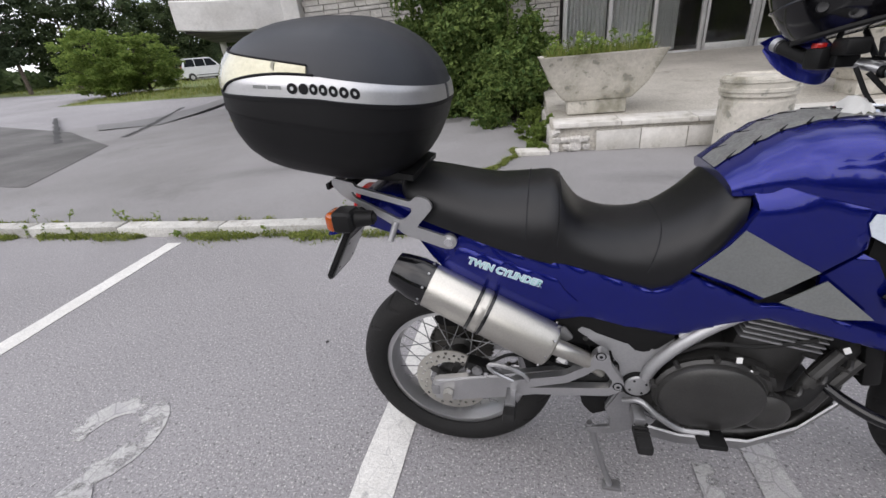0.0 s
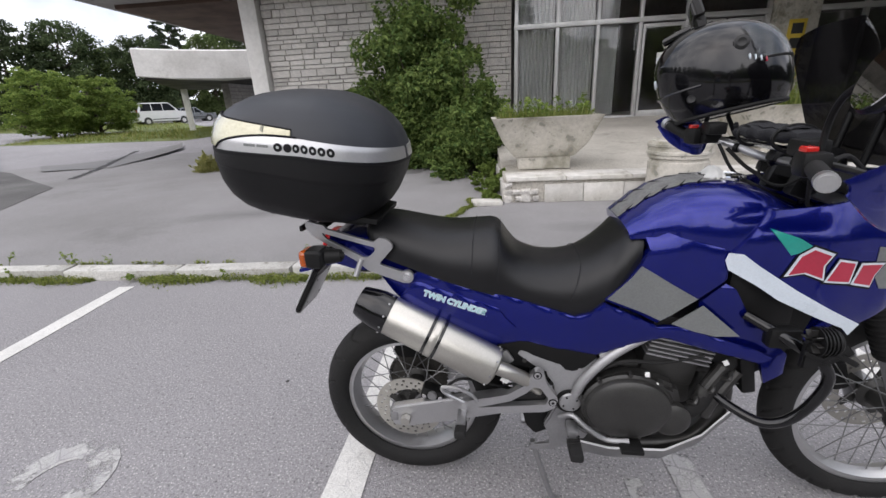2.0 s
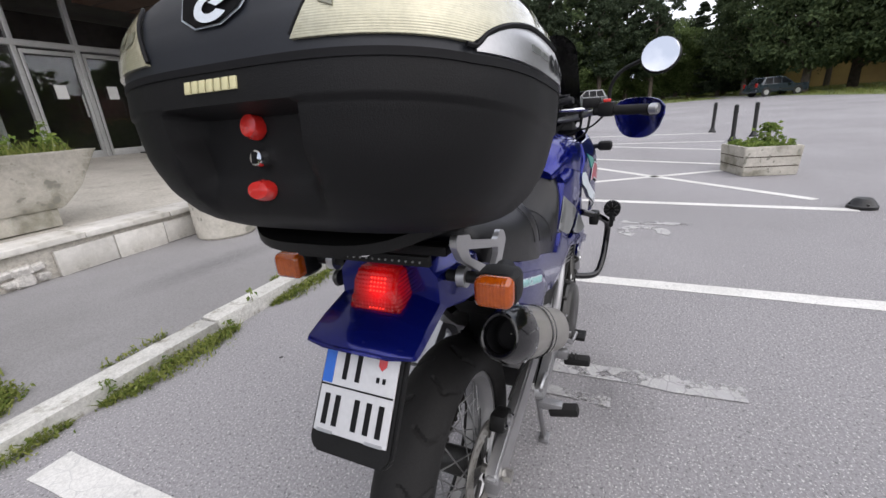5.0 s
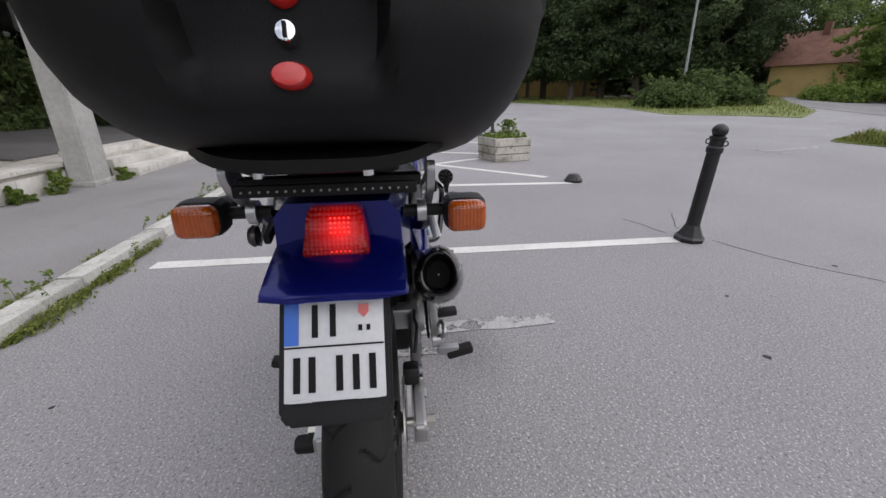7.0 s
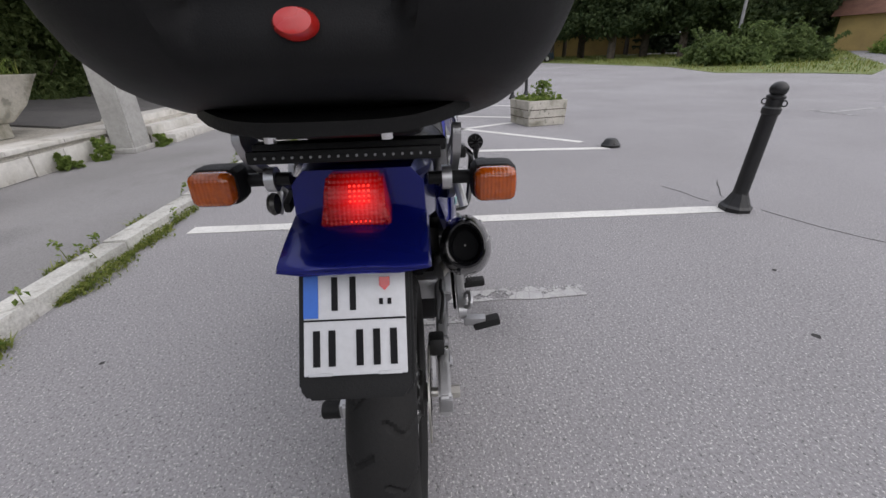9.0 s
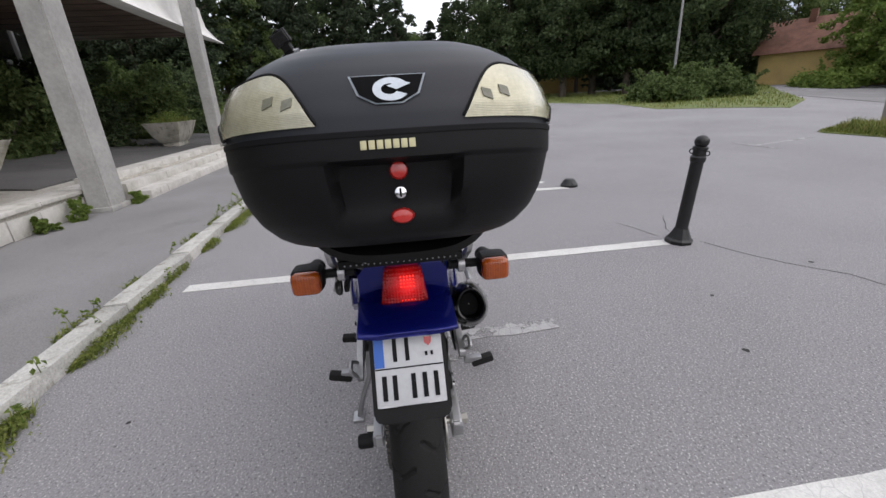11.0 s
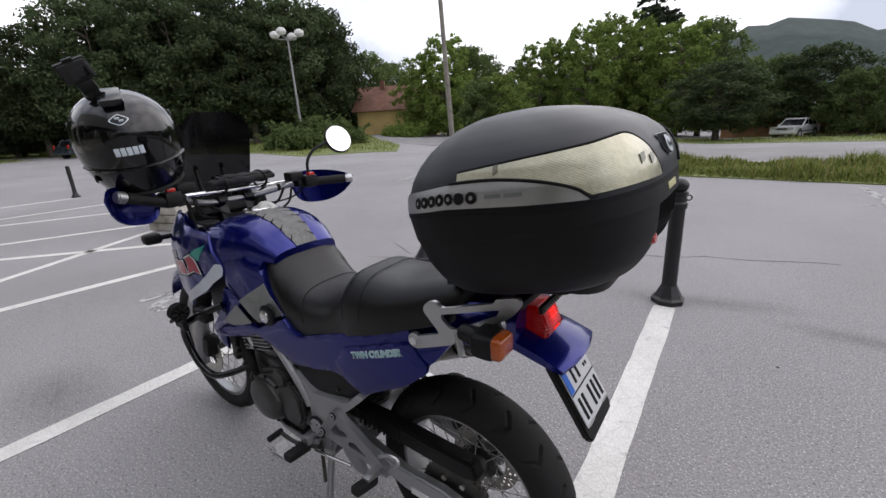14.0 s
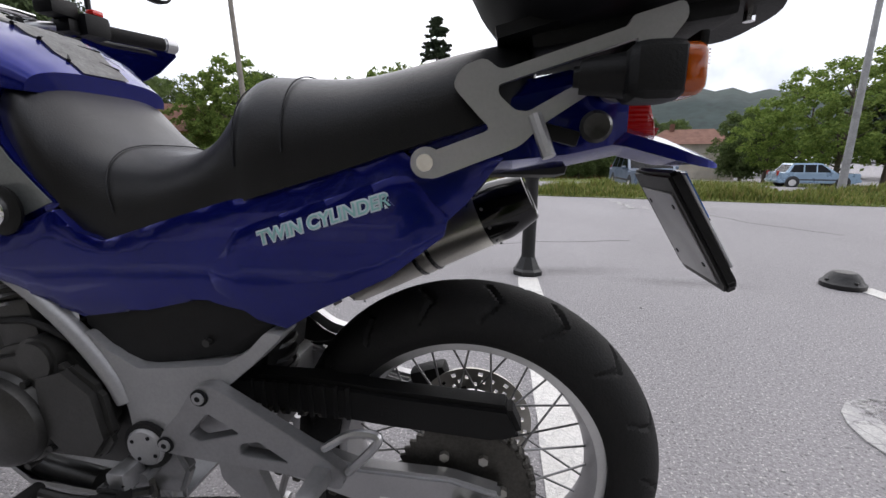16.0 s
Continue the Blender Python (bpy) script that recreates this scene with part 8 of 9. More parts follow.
# --- handlebar ---
bar = part("handlebar", tube([(0.87, -0.28, 1.098), (0.93, -0.21, 1.095), (0.985, -0.11, 1.075), (1.0, 0, 1.07), (0.985, 0.11, 1.075), (0.935, 0.21, 1.105), (0.88, 0.28, 1.115)], 0.011, 12, 8), "silver", bike, "bent silver handlebar")
part("bar_brace", rod((0.945, -0.19, 1.108), (0.945, 0.19, 1.115), 0.0075), "chrome", bar)
for s in (-1, 1):
    part("bar_riser", box((1.01, s * 0.05, 1.035), (0.05, 0.035, 0.09), 0.01, (0, 20, 0)), "satin_black", bar)
    e = Vector((0.806, -0.412, 1.098)) if s < 0 else Vector((0.838, 0.402, 1.152))
    a = Vector((0.872, s * 0.28, 1.10 if s < 0 else 1.115))
    d = e - a
    part("grip", rod(a, a + d * 0.86, 0.0165, seg=16, bevel=0.003), "rubber", bar, "black ribbed rubber grip")
    part("bar_end", rod(a + d * 0.86, a + d * 1.06, 0.0175, seg=18, bevel=0.004), "silver", bar, "silver bar end weight")
    part("switch_box", box(a + Vector((0.006, s * -0.02, 0.005)), (0.05, 0.055, 0.05), 0.012, (0, 0, s * 12)), "black_plastic", bar)
    part("switch_button", box(a + Vector((-0.005, s * -0.02, 0.034)), (0.022, 0.026, 0.012), 0.004), "red_button", bar)
    part("lever_perch", box(a + Vector((0.035, s * -0.05, 0.0)), (0.05, 0.04, 0.03), 0.008), "black_plastic", bar)
    part("lever", tube([a + Vector((0.045, s * -0.04, 0.0)), a + Vector((0.055, s * 0.05, -0.008)), e + Vector((0.060, s * -0.03, -0.015)), e + Vector((0.055, s * 0.0, -0.018))], lambda t: 0.008 - 0.003 * t, 8, 6), "engine_metal", bar)
    gb = bmesh.new()
    rows = []
    for k in range(15):
        f_ = k / 14
        yy = 0.275 + 0.165 * f_
        u_ = 2 * f_ - 1
        depth = (0.078 if s > 0 else 0.105) * math.sqrt(max(0.03, 1 - abs(u_) ** 2.6))
        top_ = 0.038 * math.sqrt(max(0.03, 1 - abs(u_) ** 3))
        xc = 0.825 + (0.10 if s > 0 else 0.215) * (1 - f_ ** 2.2) ** 0.8
        zb = a.z + (e.z - a.z) * f_
        rows.append([gb.verts.new((xc - 0.03 * (j / 7 - 0.35) ** 2, s * yy, zb - depth + (depth + top_) * j / 7)) for j in range(8)])
    skin(gb, rows, closed=False)
    bmesh.ops.recalc_face_normals(gb, faces=gb.faces)
    bmesh.ops.solidify(gb, geom=list(gb.faces), thickness=0.004)
    part("hand_guard", gb, "blue", bar, "glossy blue plastic hand guard")
    part("brake_reservoir" if s < 0 else "clutch_perch", box(a + Vector((0.03, s * -0.075, 0.03)), (0.05, 0.06, 0.035), 0.008), "black_plastic", bar)
    part("control_cable", tube([a + Vector((0.05, s * -0.05, 0.0)), (1.02, s * 0.16, 1.10), (1.12, s * 0.10, 1.0), (1.05, s * 0.06, 0.88)], 0.005, 8), "rubber", bar)
for k, (p0, p1, p2, p3) in enumerate((((0.93, 0.17, 1.09), (0.98, 0.14, 1.035), (1.02, 0.05, 1.00), (1.06, -0.02, 0.96)), ((0.92, 0.20, 1.10), (0.96, 0.17, 1.02), (1.00, 0.09, 0.985), (1.07, 0.05, 0.95)), ((0.93, -0.17, 1.085), (0.97, -0.15, 1.03), (1.02, -0.06, 1.00), (1.06, 0.02, 0.96)),
                                            ((0.92, -0.20, 1.085), (0.94, -0.18, 1.02), (1.00, -0.10, 0.98), (1.07, -0.05, 0.95)), ((0.99, -0.10, 1.065), (0.965, -0.05, 1.02), (0.965, 0.05, 1.025), (0.99, 0.10, 1.065)), ((0.90, -0.25, 1.085), (0.93, -0.20, 1.045), (0.99, -0.13, 1.03), (1.08, -0.11, 1.02)))):
    part("control_cable", tube([p0, p1, p2, p3], 0.0055 - 0.0004 * k, 8), "rubber", bar)
for s in (-1, 1):
    part("bar_clamp", box((1.0, s * 0.05, 1.078), (0.042, 0.036, 0.034), 0.008, (0, 20, 0)), "satin_black", bar)
    part("cable_tie", lathe([(0.0125, -0.006), (0.0135, -0.004), (0.0135, 0.004), (0.0125, 0.006)], pose(0.955, s * 0.165, 1.090, 90, 0, s * 24), 14), "black_plastic", bar)
part("ignition_lock", rod((1.03, 0, 1.01), (1.015, 0, 1.055), 0.017, seg=18, bevel=0.004), "satin_black", bar, "black ignition lock barrel")
part("mirror_stalk", tube([(0.885, -0.265, 1.115), (0.885, -0.268, 1.18), (0.875, -0.30, 1.225), (0.86, -0.355, 1.25)], 0.006, 8), "black_plastic", bar)
mir = part("mirror_head", lathe([(0.056, 0), (0.060, 0.008), (0.055, 0.02), (0.03, 0.034), (0.01, 0.038)], pose(0.845, -0.412, 1.262, 0, 110, -12), 28), "black_plastic", bar, "round black mirror on a bent stalk")
part("mirror_glass", lathe([(0.0555, 0.0), (0.055, -0.002), (0.01, -0.0022)], pose(0.845, -0.412, 1.262, 0, 110, -12), 28), "mirror", bar)
part("mirror_stalk", tube([(0.895, 0.25, 1.125), (0.90, 0.25, 1.18), (0.93, 0.28, 1.24)], 0.006, 8), "black_plastic", bar)
pch = thing("handlebar_pouch", "black cloth tool roll strapped across the handlebar", "bag", m=BIKE)
rings = []
for k in range(15):
    f_ = k / 14
    y_ = -0.135 + 0.245 * f_
    fat = (0.35 + 0.65 * math.sin(math.pi * min(1, max(0, 0.06 + 0.88 * f_))) ** 0.45) * (1 + 0.05 * math.sin(k * 2.3))
    sag = 0.004 * math.sin(k * 1.7)
    rings.append([(0.948 + 0.044 * fat * math.copysign(abs(math.cos(a_)) ** 0.6, math.cos(a_)) - 0.010 * f_, y_, 1.143 + 0.016 * fat * math.copysign(abs(math.sin(a_)) ** 0.7, math.sin(a_)) + sag - 0.05 * 0.044 * math.cos(a_)) for a_ in [2 * math.pi * q / 20 for q in range(20)]])
roll = part("roll", loft(rings), "cloth", pch, "limp black cloth roll", angle=1.0)
rows, fb = [], bmesh.new()
for k in range(13):
    y_ = -0.120 + 0.205 * k / 12
    rows.append([fb.verts.new((0.912 + 0.066 * q / 6, y_ + 0.004 * math.sin(q * 1.9), 1.161 + 0.005 * math.sin(math.pi * q / 6) + 0.0022 * math.sin(k * 1.9 + q) - 0.014 * max(0, q - 4.5) / 1.5)) for q in range(7)])
skin(fb, rows, closed=False)
bmesh.ops.recalc_face_normals(fb, faces=fb.faces)
bmesh.ops.solidify(fb, geom=list(fb.faces), thickness=0.004)
part("flap", fb, "cloth", pch, angle=1.0)
for y_ in (-0.085, 0.065):
    part("strap", tube([(0.948 + 0.049 * math.cos(a_), y_, 1.137 + 0.030 * math.sin(a_)) for a_ in [2 * math.pi * q / 12 for q in range(13)]], 0.0045, 6, 2), "black_plastic", pch)
b = bmesh.new()
rp = random.Random(3)
rows = []
for i in range(9):
    rows.append([b.verts.new((0.818 + 0.050 * (i / 8 - 0.5) + rp.uniform(-0.004, 0.004), 0.085 * (j / 9 - 0.5) - 0.010 + rp.uniform(-0.003, 0.003), 1.037 + 0.030 * math.sin(math.pi * i / 8) ** 0.6 * math.sin(math.pi * (j + 0.7) / 10.4) + rp.uniform(-0.005, 0.005))) for j in range(10)])
skin(b, rows, closed=False)
bmesh.ops.solidify(b, geom=list(b.faces), thickness=0.003)
tis = new("crumpled_cloth", mesh_of("crumpled_cloth", b, "paper", 0.9))
tis.matrix_basis = BIKE
tagged(tis, "crumpled white cloth lying on the fuel filler", "cloth")

# --- tail ---
rings = []
for x, w, z0, z1 in ((0.06, 0.115, 0.80, 0.86), (-0.05, 0.112, 0.805, 0.895), (-0.15, 0.108, 0.815, 0.915), (-0.22, 0.095, 0.83, 0.905)):
    rings.append([(x, -w, z0), (x, -w * 0.98, z1 - 0.02), (x, -w * 0.8, z1), (x, w * 0.8, z1), (x, w * 0.98, z1 - 0.02), (x, w, z0), (x, w * 0.7, z0 - 0.015), (x, -w * 0.7, z0 - 0.015)])
part("tail_body", loft(rings), "blue", bike, "blue tail fairing")
rings = []
for x, w, z, dr in ((-0.10, 0.098, 0.868, 0.030), (-0.16, 0.098, 0.862, 0.028), (-0.22, 0.098, 0.850, 0.026), (-0.27, 0.099, 0.834, 0.024), (-0.300, 0.100, 0.820, 0.018), (-0.318, 0.100, 0.811, 0.012), (-0.323, 0.098, 0.806, 0.007)):
    bow = 0.015 * max(0, min(1, (-0.20 - x) / 0.12))
    rings.append([(x - bow * (1 - (y / w) ** 2), y, zz) for y, zz in ((-w, z - dr), (-w * 0.97, z - dr * 0.35), (-w * 0.62, z), (-w * 0.3, z + 0.004), (0, z + 0.005), (w * 0.3, z + 0.004), (w * 0.62, z), (w * 0.97, z - dr * 0.35), (w, z - dr), (w * 0.93, z - dr), (w * 0.6, z - 0.008), (w * 0.3, z - 0.005), (0, z - 0.004), (-w * 0.3, z - 0.005), (-w * 0.6, z - 0.008), (-w * 0.93, z - dr))])
part("rear_mudguard", loft(rings), "blue", bike, "glossy blue rear mudguard")
part("under_tail", box((-0.05, 0, 0.81), (0.22, 0.15, 0.05), 0.02), "black_plastic", bike)
rings = []
for x, w, z0, z1 in ((-0.150, 0.043, 0.835, 0.895), (-0.21, 0.047, 0.832, 0.902), (-0.247, 0.049, 0.831, 0.904), (-0.260, 0.050, 0.830, 0.884), (-0.268, 0.050, 0.831, 0.858), (-0.271, 0.047, 0.836, 0.848)):
    rings.append([(x, -w, z0), (x, -w * 0.78, z1), (x, w * 0.78, z1), (x, w, z0)])
b = loft(rings)
bmesh.ops.bevel(b, geom=list(b.edges), offset=0.005, segments=2, affect="EDGES")
tl = part("tail_light", b, "red_lens", bike, "lit red tail lamp with a ribbed lens")
def lens_x(z):
    return -0.271 if z < 0.852 else -0.271 + 0.40 * (z - 0.852)
for k in range(4):
    for j in range(5):
        zz_ = 0.872 + k * 0.0062
        part("led", rod((lens_x(zz_) + 0.006, -0.020 + j * 0.0062, zz_), (lens_x(zz_) - 0.0016, -0.020 + j * 0.0062, zz_), 0.0016, seg=6), "led", tl)
for j in range(5):
    part("led", rod((-0.268, -0.020 + j * 0.0062, 0.846), (-0.2726, -0.020 + j * 0.0062, 0.846), 0.0010, seg=6), "led", tl)
for s in (-1, 1):
    zi = 0.882 if s < 0 else 0.889
    ind = part("rear_indicator", box((-0.212, s * 0.192, zi), (0.054, 0.064, 0.053), 0.017, (0, 0, 0), 3), "black_plastic", bike, "black indicator with amber lens")
    part("amber_lens", box((-0.237, s * 0.192, zi), (0.034, 0.058, 0.047), 0.0150, (0, 0, 0), 4), "orange_lens", ind, "ribbed amber lens")
    for k in range(5):
        part("lens_rib", box((-0.2535, s * 0.192, zi + 0.004 + k * 0.003), (0.0012, 0.040, 0.0008)), "orange_lens", ind)
    part("indicator_body", rod((-0.142, s * 0.182, zi + 0.001), (-0.200, s * 0.190, zi), 0.016, 0.023, 16, bevel=0.006), "black_plastic", ind)
    part("stalk", rod((-0.195, s * 0.10, zi), (-0.195, s * 0.170, zi), 0.010), "black_plastic", ind)
    part("stalk_ring", rod((-0.195, s * 0.120, zi), (-0.195, s * 0.134, zi), 0.018, seg=18), "silver", ind)
# number plate with bars for its writing
PLT = pose(-0.320, 0.0037, 0.7247, 0, 31, 0)
ph = part("plate_holder", prism([(-0.076, -0.088), (-0.064, -0.103), (0.064, -0.103), (0.076, -0.088), (0.076, 0.078), (-0.076, 0.078)], -0.012, 0.004, "x", 0.004), "black_plastic", bike, "black plastic plate holder", PLT)
npl = part("number_plate", box((-0.016, 0, -0.001), (0.004, 0.134, 0.140), 0.0018), "plate_white", ph, "white number plate with unreadable bars")
back_ = part("plate_back", box((0.0048, 0, -0.018), (0.003, 0.118, 0.138), 0.001), "grey_alloy", ph, "bare grey metal back of the plate")
for y, z in ((0.045, 0.03), (-0.045, 0.03), (0.045, -0.06), (-0.045, -0.06)):
    part("plate_hole", rod((0.0060, y, z), (0.0070, y, z), 0.004, seg=8), "ink", back_)
part("plate_strip", box((-0.0186, 0.057, 0.035), (0.0016, 0.019, 0.064)), "plate_blue", ph)
part("plate_frame", box((-0.0186, 0, 0.0), (0.0016, 0.132, 0.0024)), "ink", ph)
for y in (0.026, 0.002):
    part("plate_bar", box((-0.0188, y, 0.034), (0.0016, 0.008, 0.044)), "ink", ph)
for y in (0.050, 0.030, -0.006, -0.028, -0.050):
    part("plate_bar", box((-0.0188, y, -0.036), (0.0016, 0.009, 0.046)), "ink", ph)
part("plate_badge", prism([(-0.047, 0.054), (-0.033, 0.054), (-0.033, 0.043), (-0.040, 0.036), (-0.047, 0.043)], -0.0196, -0.0180, "x"), "red_button", ph)
for y in (-0.035, -0.046):
    part("plate_bar", box((-0.0188, y, 0.022), (0.0016, 0.005, 0.008)), "ink", ph)
for y in (0.045, -0.045):
    part("plate_clip", box((-0.0186, y, -0.069), (0.0022, 0.030, 0.004)), "silver", ph)
part("seat_lock", lathe([(0.016, 0), (0.018, 0.006), (0.014, 0.012), (0.004, 0.010)], pose(-0.175, 0.135, 0.845, -90), 18), "engine_metal", bike, "round seat lock")
part("lock_tab", box((-0.135, 0.128, 0.838), (0.05, 0.012, 0.018), 0.004, (0, -15, 0)), "black_plastic", bike)

# --- exhaust silencer ---
e0, e1 = Vector((-0.054, -0.164, 0.707)), Vector((0.260, -0.188, 0.553))
d = (e1 - e0)
ax = Matrix.Translation(e0) @ d.to_track_quat("Z", "X").to_matrix().to_4x4()
L = d.length
def tri_oval(r, k=1.0):
    out = []
    for i in range(36):
        a = 2 * math.pi * i / 36
        out.append((r * math.cos(a) * 0.95 * k, r * math.sin(a) * 0.80 * (1 - 0.10 * math.cos(a))))
    return out
def sil(name, spans, mat, label=""):
    b = loft([[tuple(ax @ Vector((x, y, h * L))) for x, y in tri_oval(r)] for h, r in spans])
    return part(name, b, mat, bike, label)
sl = sil("silencer", [(0.02, 0.058), (0.03, 0.061), (0.95, 0.061), (0.985, 0.057), (1.0, 0.046)], "steel", "brushed titanium coloured silencer can")
cap_rings = [(0.06, 0.0625), (-0.04, 0.0625), (-0.10, 0.058), (-0.185, 0.050), (-0.212, 0.046), (-0.217, 0.042), (-0.212, 0.038), (-0.17, 0.036)]
cap_ = part("end_cap", loft([[tuple(ax @ Vector((x, y, h * L))) for x, y in tri_oval(r)] for h, r in cap_rings], caps=False), "black_gloss", bike, "black tapered silencer end cap")
part("bore", loft([[tuple(ax @ Vector((x, y, h * L))) for x, y in tri_oval(r)] for h, r in ((-0.175, 0.0358), (-0.02, 0.034), (-0.012, 0.030), (-0.010, 0.002))], caps=False), "ink", cap_)
sil("clamp_band", [(0.395, 0.0625), (0.40, 0.0645), (0.415, 0.0645), (0.42, 0.0625)], "black_gloss")
sil("clamp_band", [(0.485, 0.0625), (0.49, 0.0645), (0.505, 0.0645), (0.51, 0.0625)], "black_gloss")
sil("clamp_strap", [(0.425, 0.062), (0.43, 0.0635), (0.475, 0.0635), (0.48, 0.062)], "steel")
for h, n_ in ((0.03, 10), (0.965, 8)):
    for k in range(n_):
        a = 2 * math.pi * k / n_
        p, q = ax @ Vector((0.060 * 0.95 * math.cos(a), 0.060 * 0.80 * math.sin(a), h * L)), ax @ Vector((0.066 * 0.95 * math.cos(a), 0.066 * 0.80 * math.sin(a), h * L))
        part("rivet", rod(p, q, 0.0030, seg=8), "grey_alloy", sl)
part("link_pipe", tube([tuple(e1 - d * 0.02), tuple(e1 + d * 0.14 + Vector((0, 0.01, 0))), (0.37, -0.15, 0.47), (0.44, -0.08, 0.34), (0.50, -0.04, 0.25)], 0.0205, 14, 6), "steel", bike, "bare steel link pipe to the silencer")
part("silencer_sticker", box((0.285, -0.176, 0.505), (0.022, 0.002, 0.018), 0, (0, 30, 0)), "paper", bike)
part("silencer_mount", plate(rounded([(0.262, 0.575), (0.290, 0.590), (0.312, 0.556), (0.286, 0.540)], 0.008), [], -0.158, -0.150), "grey_alloy", bike, "small steel silencer bracket")

# --- carrier rack ---
for s in (-1, 1):
    y0, y1 = s * 0.134, s * 0.145
    outer = rounded([(-0.026, 0.912), (-0.052, 0.921), (-0.068, 0.906), (-0.199, 0.945), (-0.203, 0.955), (-0.253, 0.968), (-0.258, 0.952), (-0.238, 0.924), (-0.191, 0.896), (-0.117, 0.848), (-0.093, 0.824), (0.012, 0.785), (0.030, 0.796), (0.024, 0.814), (-0.060, 0.843), (-0.046, 0.857), (-0.014, 0.892)], 0.010)
    gap = rounded([(-0.066, 0.891), (-0.212, 0.934), (-0.204, 0.918), (-0.100, 0.862), (-0.086, 0.864), (-0.068, 0.880)], 0.005)
    rk_ = part("rack_side", plate(outer, [gap], min(y0, y1), max(y0, y1), 0.002), "silver", bike, "silver flat plate luggage rack side")
    part("rack_eye", rod((0.017, y0, 0.806), (0.017, y1 + s * 0.001, 0.806), 0.0185, seg=24), "silver", rk_)
    part("rack_bolt", rod((0.017, y1, 0.806), (0.017, y1 + s * 0.007, 0.806), 0.0105, seg=10), "chrome", rk_)
    part("rack_stub", rod((-0.108, y1, 0.858), (-0.125, y1 + s * 0.012, 0.812), 0.008, seg=10), "silver", rk_)
part("rack_cross", box((-0.235, 0, 0.940), (0.03, 0.25, 0.016), 0.004), "black_plastic", bike)
b = bmesh.new()
rows = []
for k_ in range(12):
    f_ = k_ / 11
    row = []
    for q_ in range(17):
        u = q_ / 8 - 1
        w_ = 0.140 - 0.028 * f_
        x_ = -0.392 + 0.055 * abs(u) ** 3.2 + f_ * (0.332 - 0.055 * abs(u) ** 3.2)
        row.append(b.verts.new((x_, w_ * u - 0.006, 1.002 - 0.040 * f_ + 0.016 * abs(u) ** 4 * (1 - f_) - 0.012 * max(0, 1 - 5 * f_) ** 2)))
    rows.append(row)
skin(b, rows, closed=False)
bmesh.ops.recalc_face_normals(b, faces=b.faces)
bmesh.ops.solidify(b, geom=list(b.faces), thickness=0.014)
rp_ = part("rack_plate", b, "black_plastic", bike, "black moulded luggage plate with drooping sides")
part("plate_block", box((-0.215, -0.003, 0.968), (0.23, 0.19, 0.034), 0.012, (0, 7, 0)), "black_plastic", rp_)
part("perforated_strip", box((-0.285, 0, 0.938), (0.010, 0.235, 0.016), 0.003), "black_plastic", bike)
for k in range(20):
    part("strip_hole", rod((-0.2905, -0.104 + k * 0.011, 0.938), (-0.2925, -0.104 + k * 0.011, 0.938), 0.0017, seg=6), "grey_alloy", bike)
for y in (-0.06, 0.06):
    part("plate_bolt", rod((-0.352, y, 0.984), (-0.352, y, 0.966), 0.0065, seg=8), "chrome", bike)

# ---- top case ----
CASE = BIKE @ pose(-0.200, -0.006, 1.152, 0, 11.0, 0)
case = thing("top_case", "large black top case with silver band on the rear rack", "top case", m=CASE)


def case_plan(th):
    """Outline of the seam; th 0 is the front, pi the back."""
    c_, s_ = math.cos(th), math.sin(th)
    n_ = 2.6 if c_ > 0 else 2.6 + 0.9 * min(1, -c_ * 3)
    r = (abs(c_) ** n_ + abs(s_) ** n_) ** (-1 / n_)
    x = r * c_ * (0.214 if c_ > 0 else 0.268)
    return x, r * s_ * (0.260 - 0.016 * max(0, c_) ** 2)


LOW = ((0.0, 1.0), (0.03, 0.998), (0.050, 0.994), (0.054, 0.984), (0.06, 0.981), (0.10, 0.945), (0.135, 0.875), (0.158, 0.79), (0.172, 0.70), (0.178, 0.60))
TOP = ((0.0, 1.0), (0.03, 0.990), (0.06, 0.95), (0.085, 0.890), (0.108, 0.795), (0.126, 0.685), (0.139, 0.56), (0.149, 0.40), (0.155, 0.24), (0.157, 0.08))


def lin(x, table):
    for (x0, y0), (x1, y1) in zip(table, table[1:]):
        if x <= x1:
            return y0 + (y1 - y0) * (x - x0) / (x1 - x0)
    return table[-1][1]


def case_pt(th, h, out=0.0):
    x, y = case_plan(th)
    k = lin(-h, LOW) if h < 0 else lin(h, TOP)
    kx = k if x < 0 else k - (0.55 * (-h) if h < 0 else 0.35 * h) * 0.9
    p = Vector((x * kx - (0.02 * h / 0.15 if h > 0 else 0.0), y * k, h if h < 0 else h * 0.985))
    if h < 0 and x < 0 and abs(p.y) < 0.088 and -0.156 < h < -0.050:
        edge = min(1, (0.088 - abs(p.y)) / 0.010, (h + 0.156) / 0.05, (-0.050 - h) / 0.008)
        p.x += 0.034 * max(0, edge)
    p.z -= 0.020 * max(0, min(1, (0.02 - p.x) / 0.22)) * max(0, min(1, (h + 0.055) / 0.05))
    if out:
        n_ = Vector((p.x, p.y, h * 0.7 if h > 0 else h * 0.4)).normalized()
        p += n_ * out
    return p


ths = [2 * math.pi * i / 144 for i in range(144)]
hs = [-0.178, -0.175, -0.168, -0.158, -0.148, -0.140, -0.132, -0.122, -0.110, -0.095, -0.080, -0.070, -0.064, -0.060, -0.058, -0.054, -0.050, -0.044, -0.036, -0.02, -0.008, -0.003]
part("case_base", loft([[case_pt(t, h) for t in ths] for h in hs]), "case_black", case, "grained black plastic case base", angle=0.9)
hs = [0.003, 0.008, 0.02, 0.03, 0.04, 0.05, 0.06, 0.07, 0.08, 0.09, 0.10, 0.108, 0.116, 0.122, 0.128, 0.133, 0.138, 0.142, 0.146, 0.150, 0.153, 0.155, 0.157]
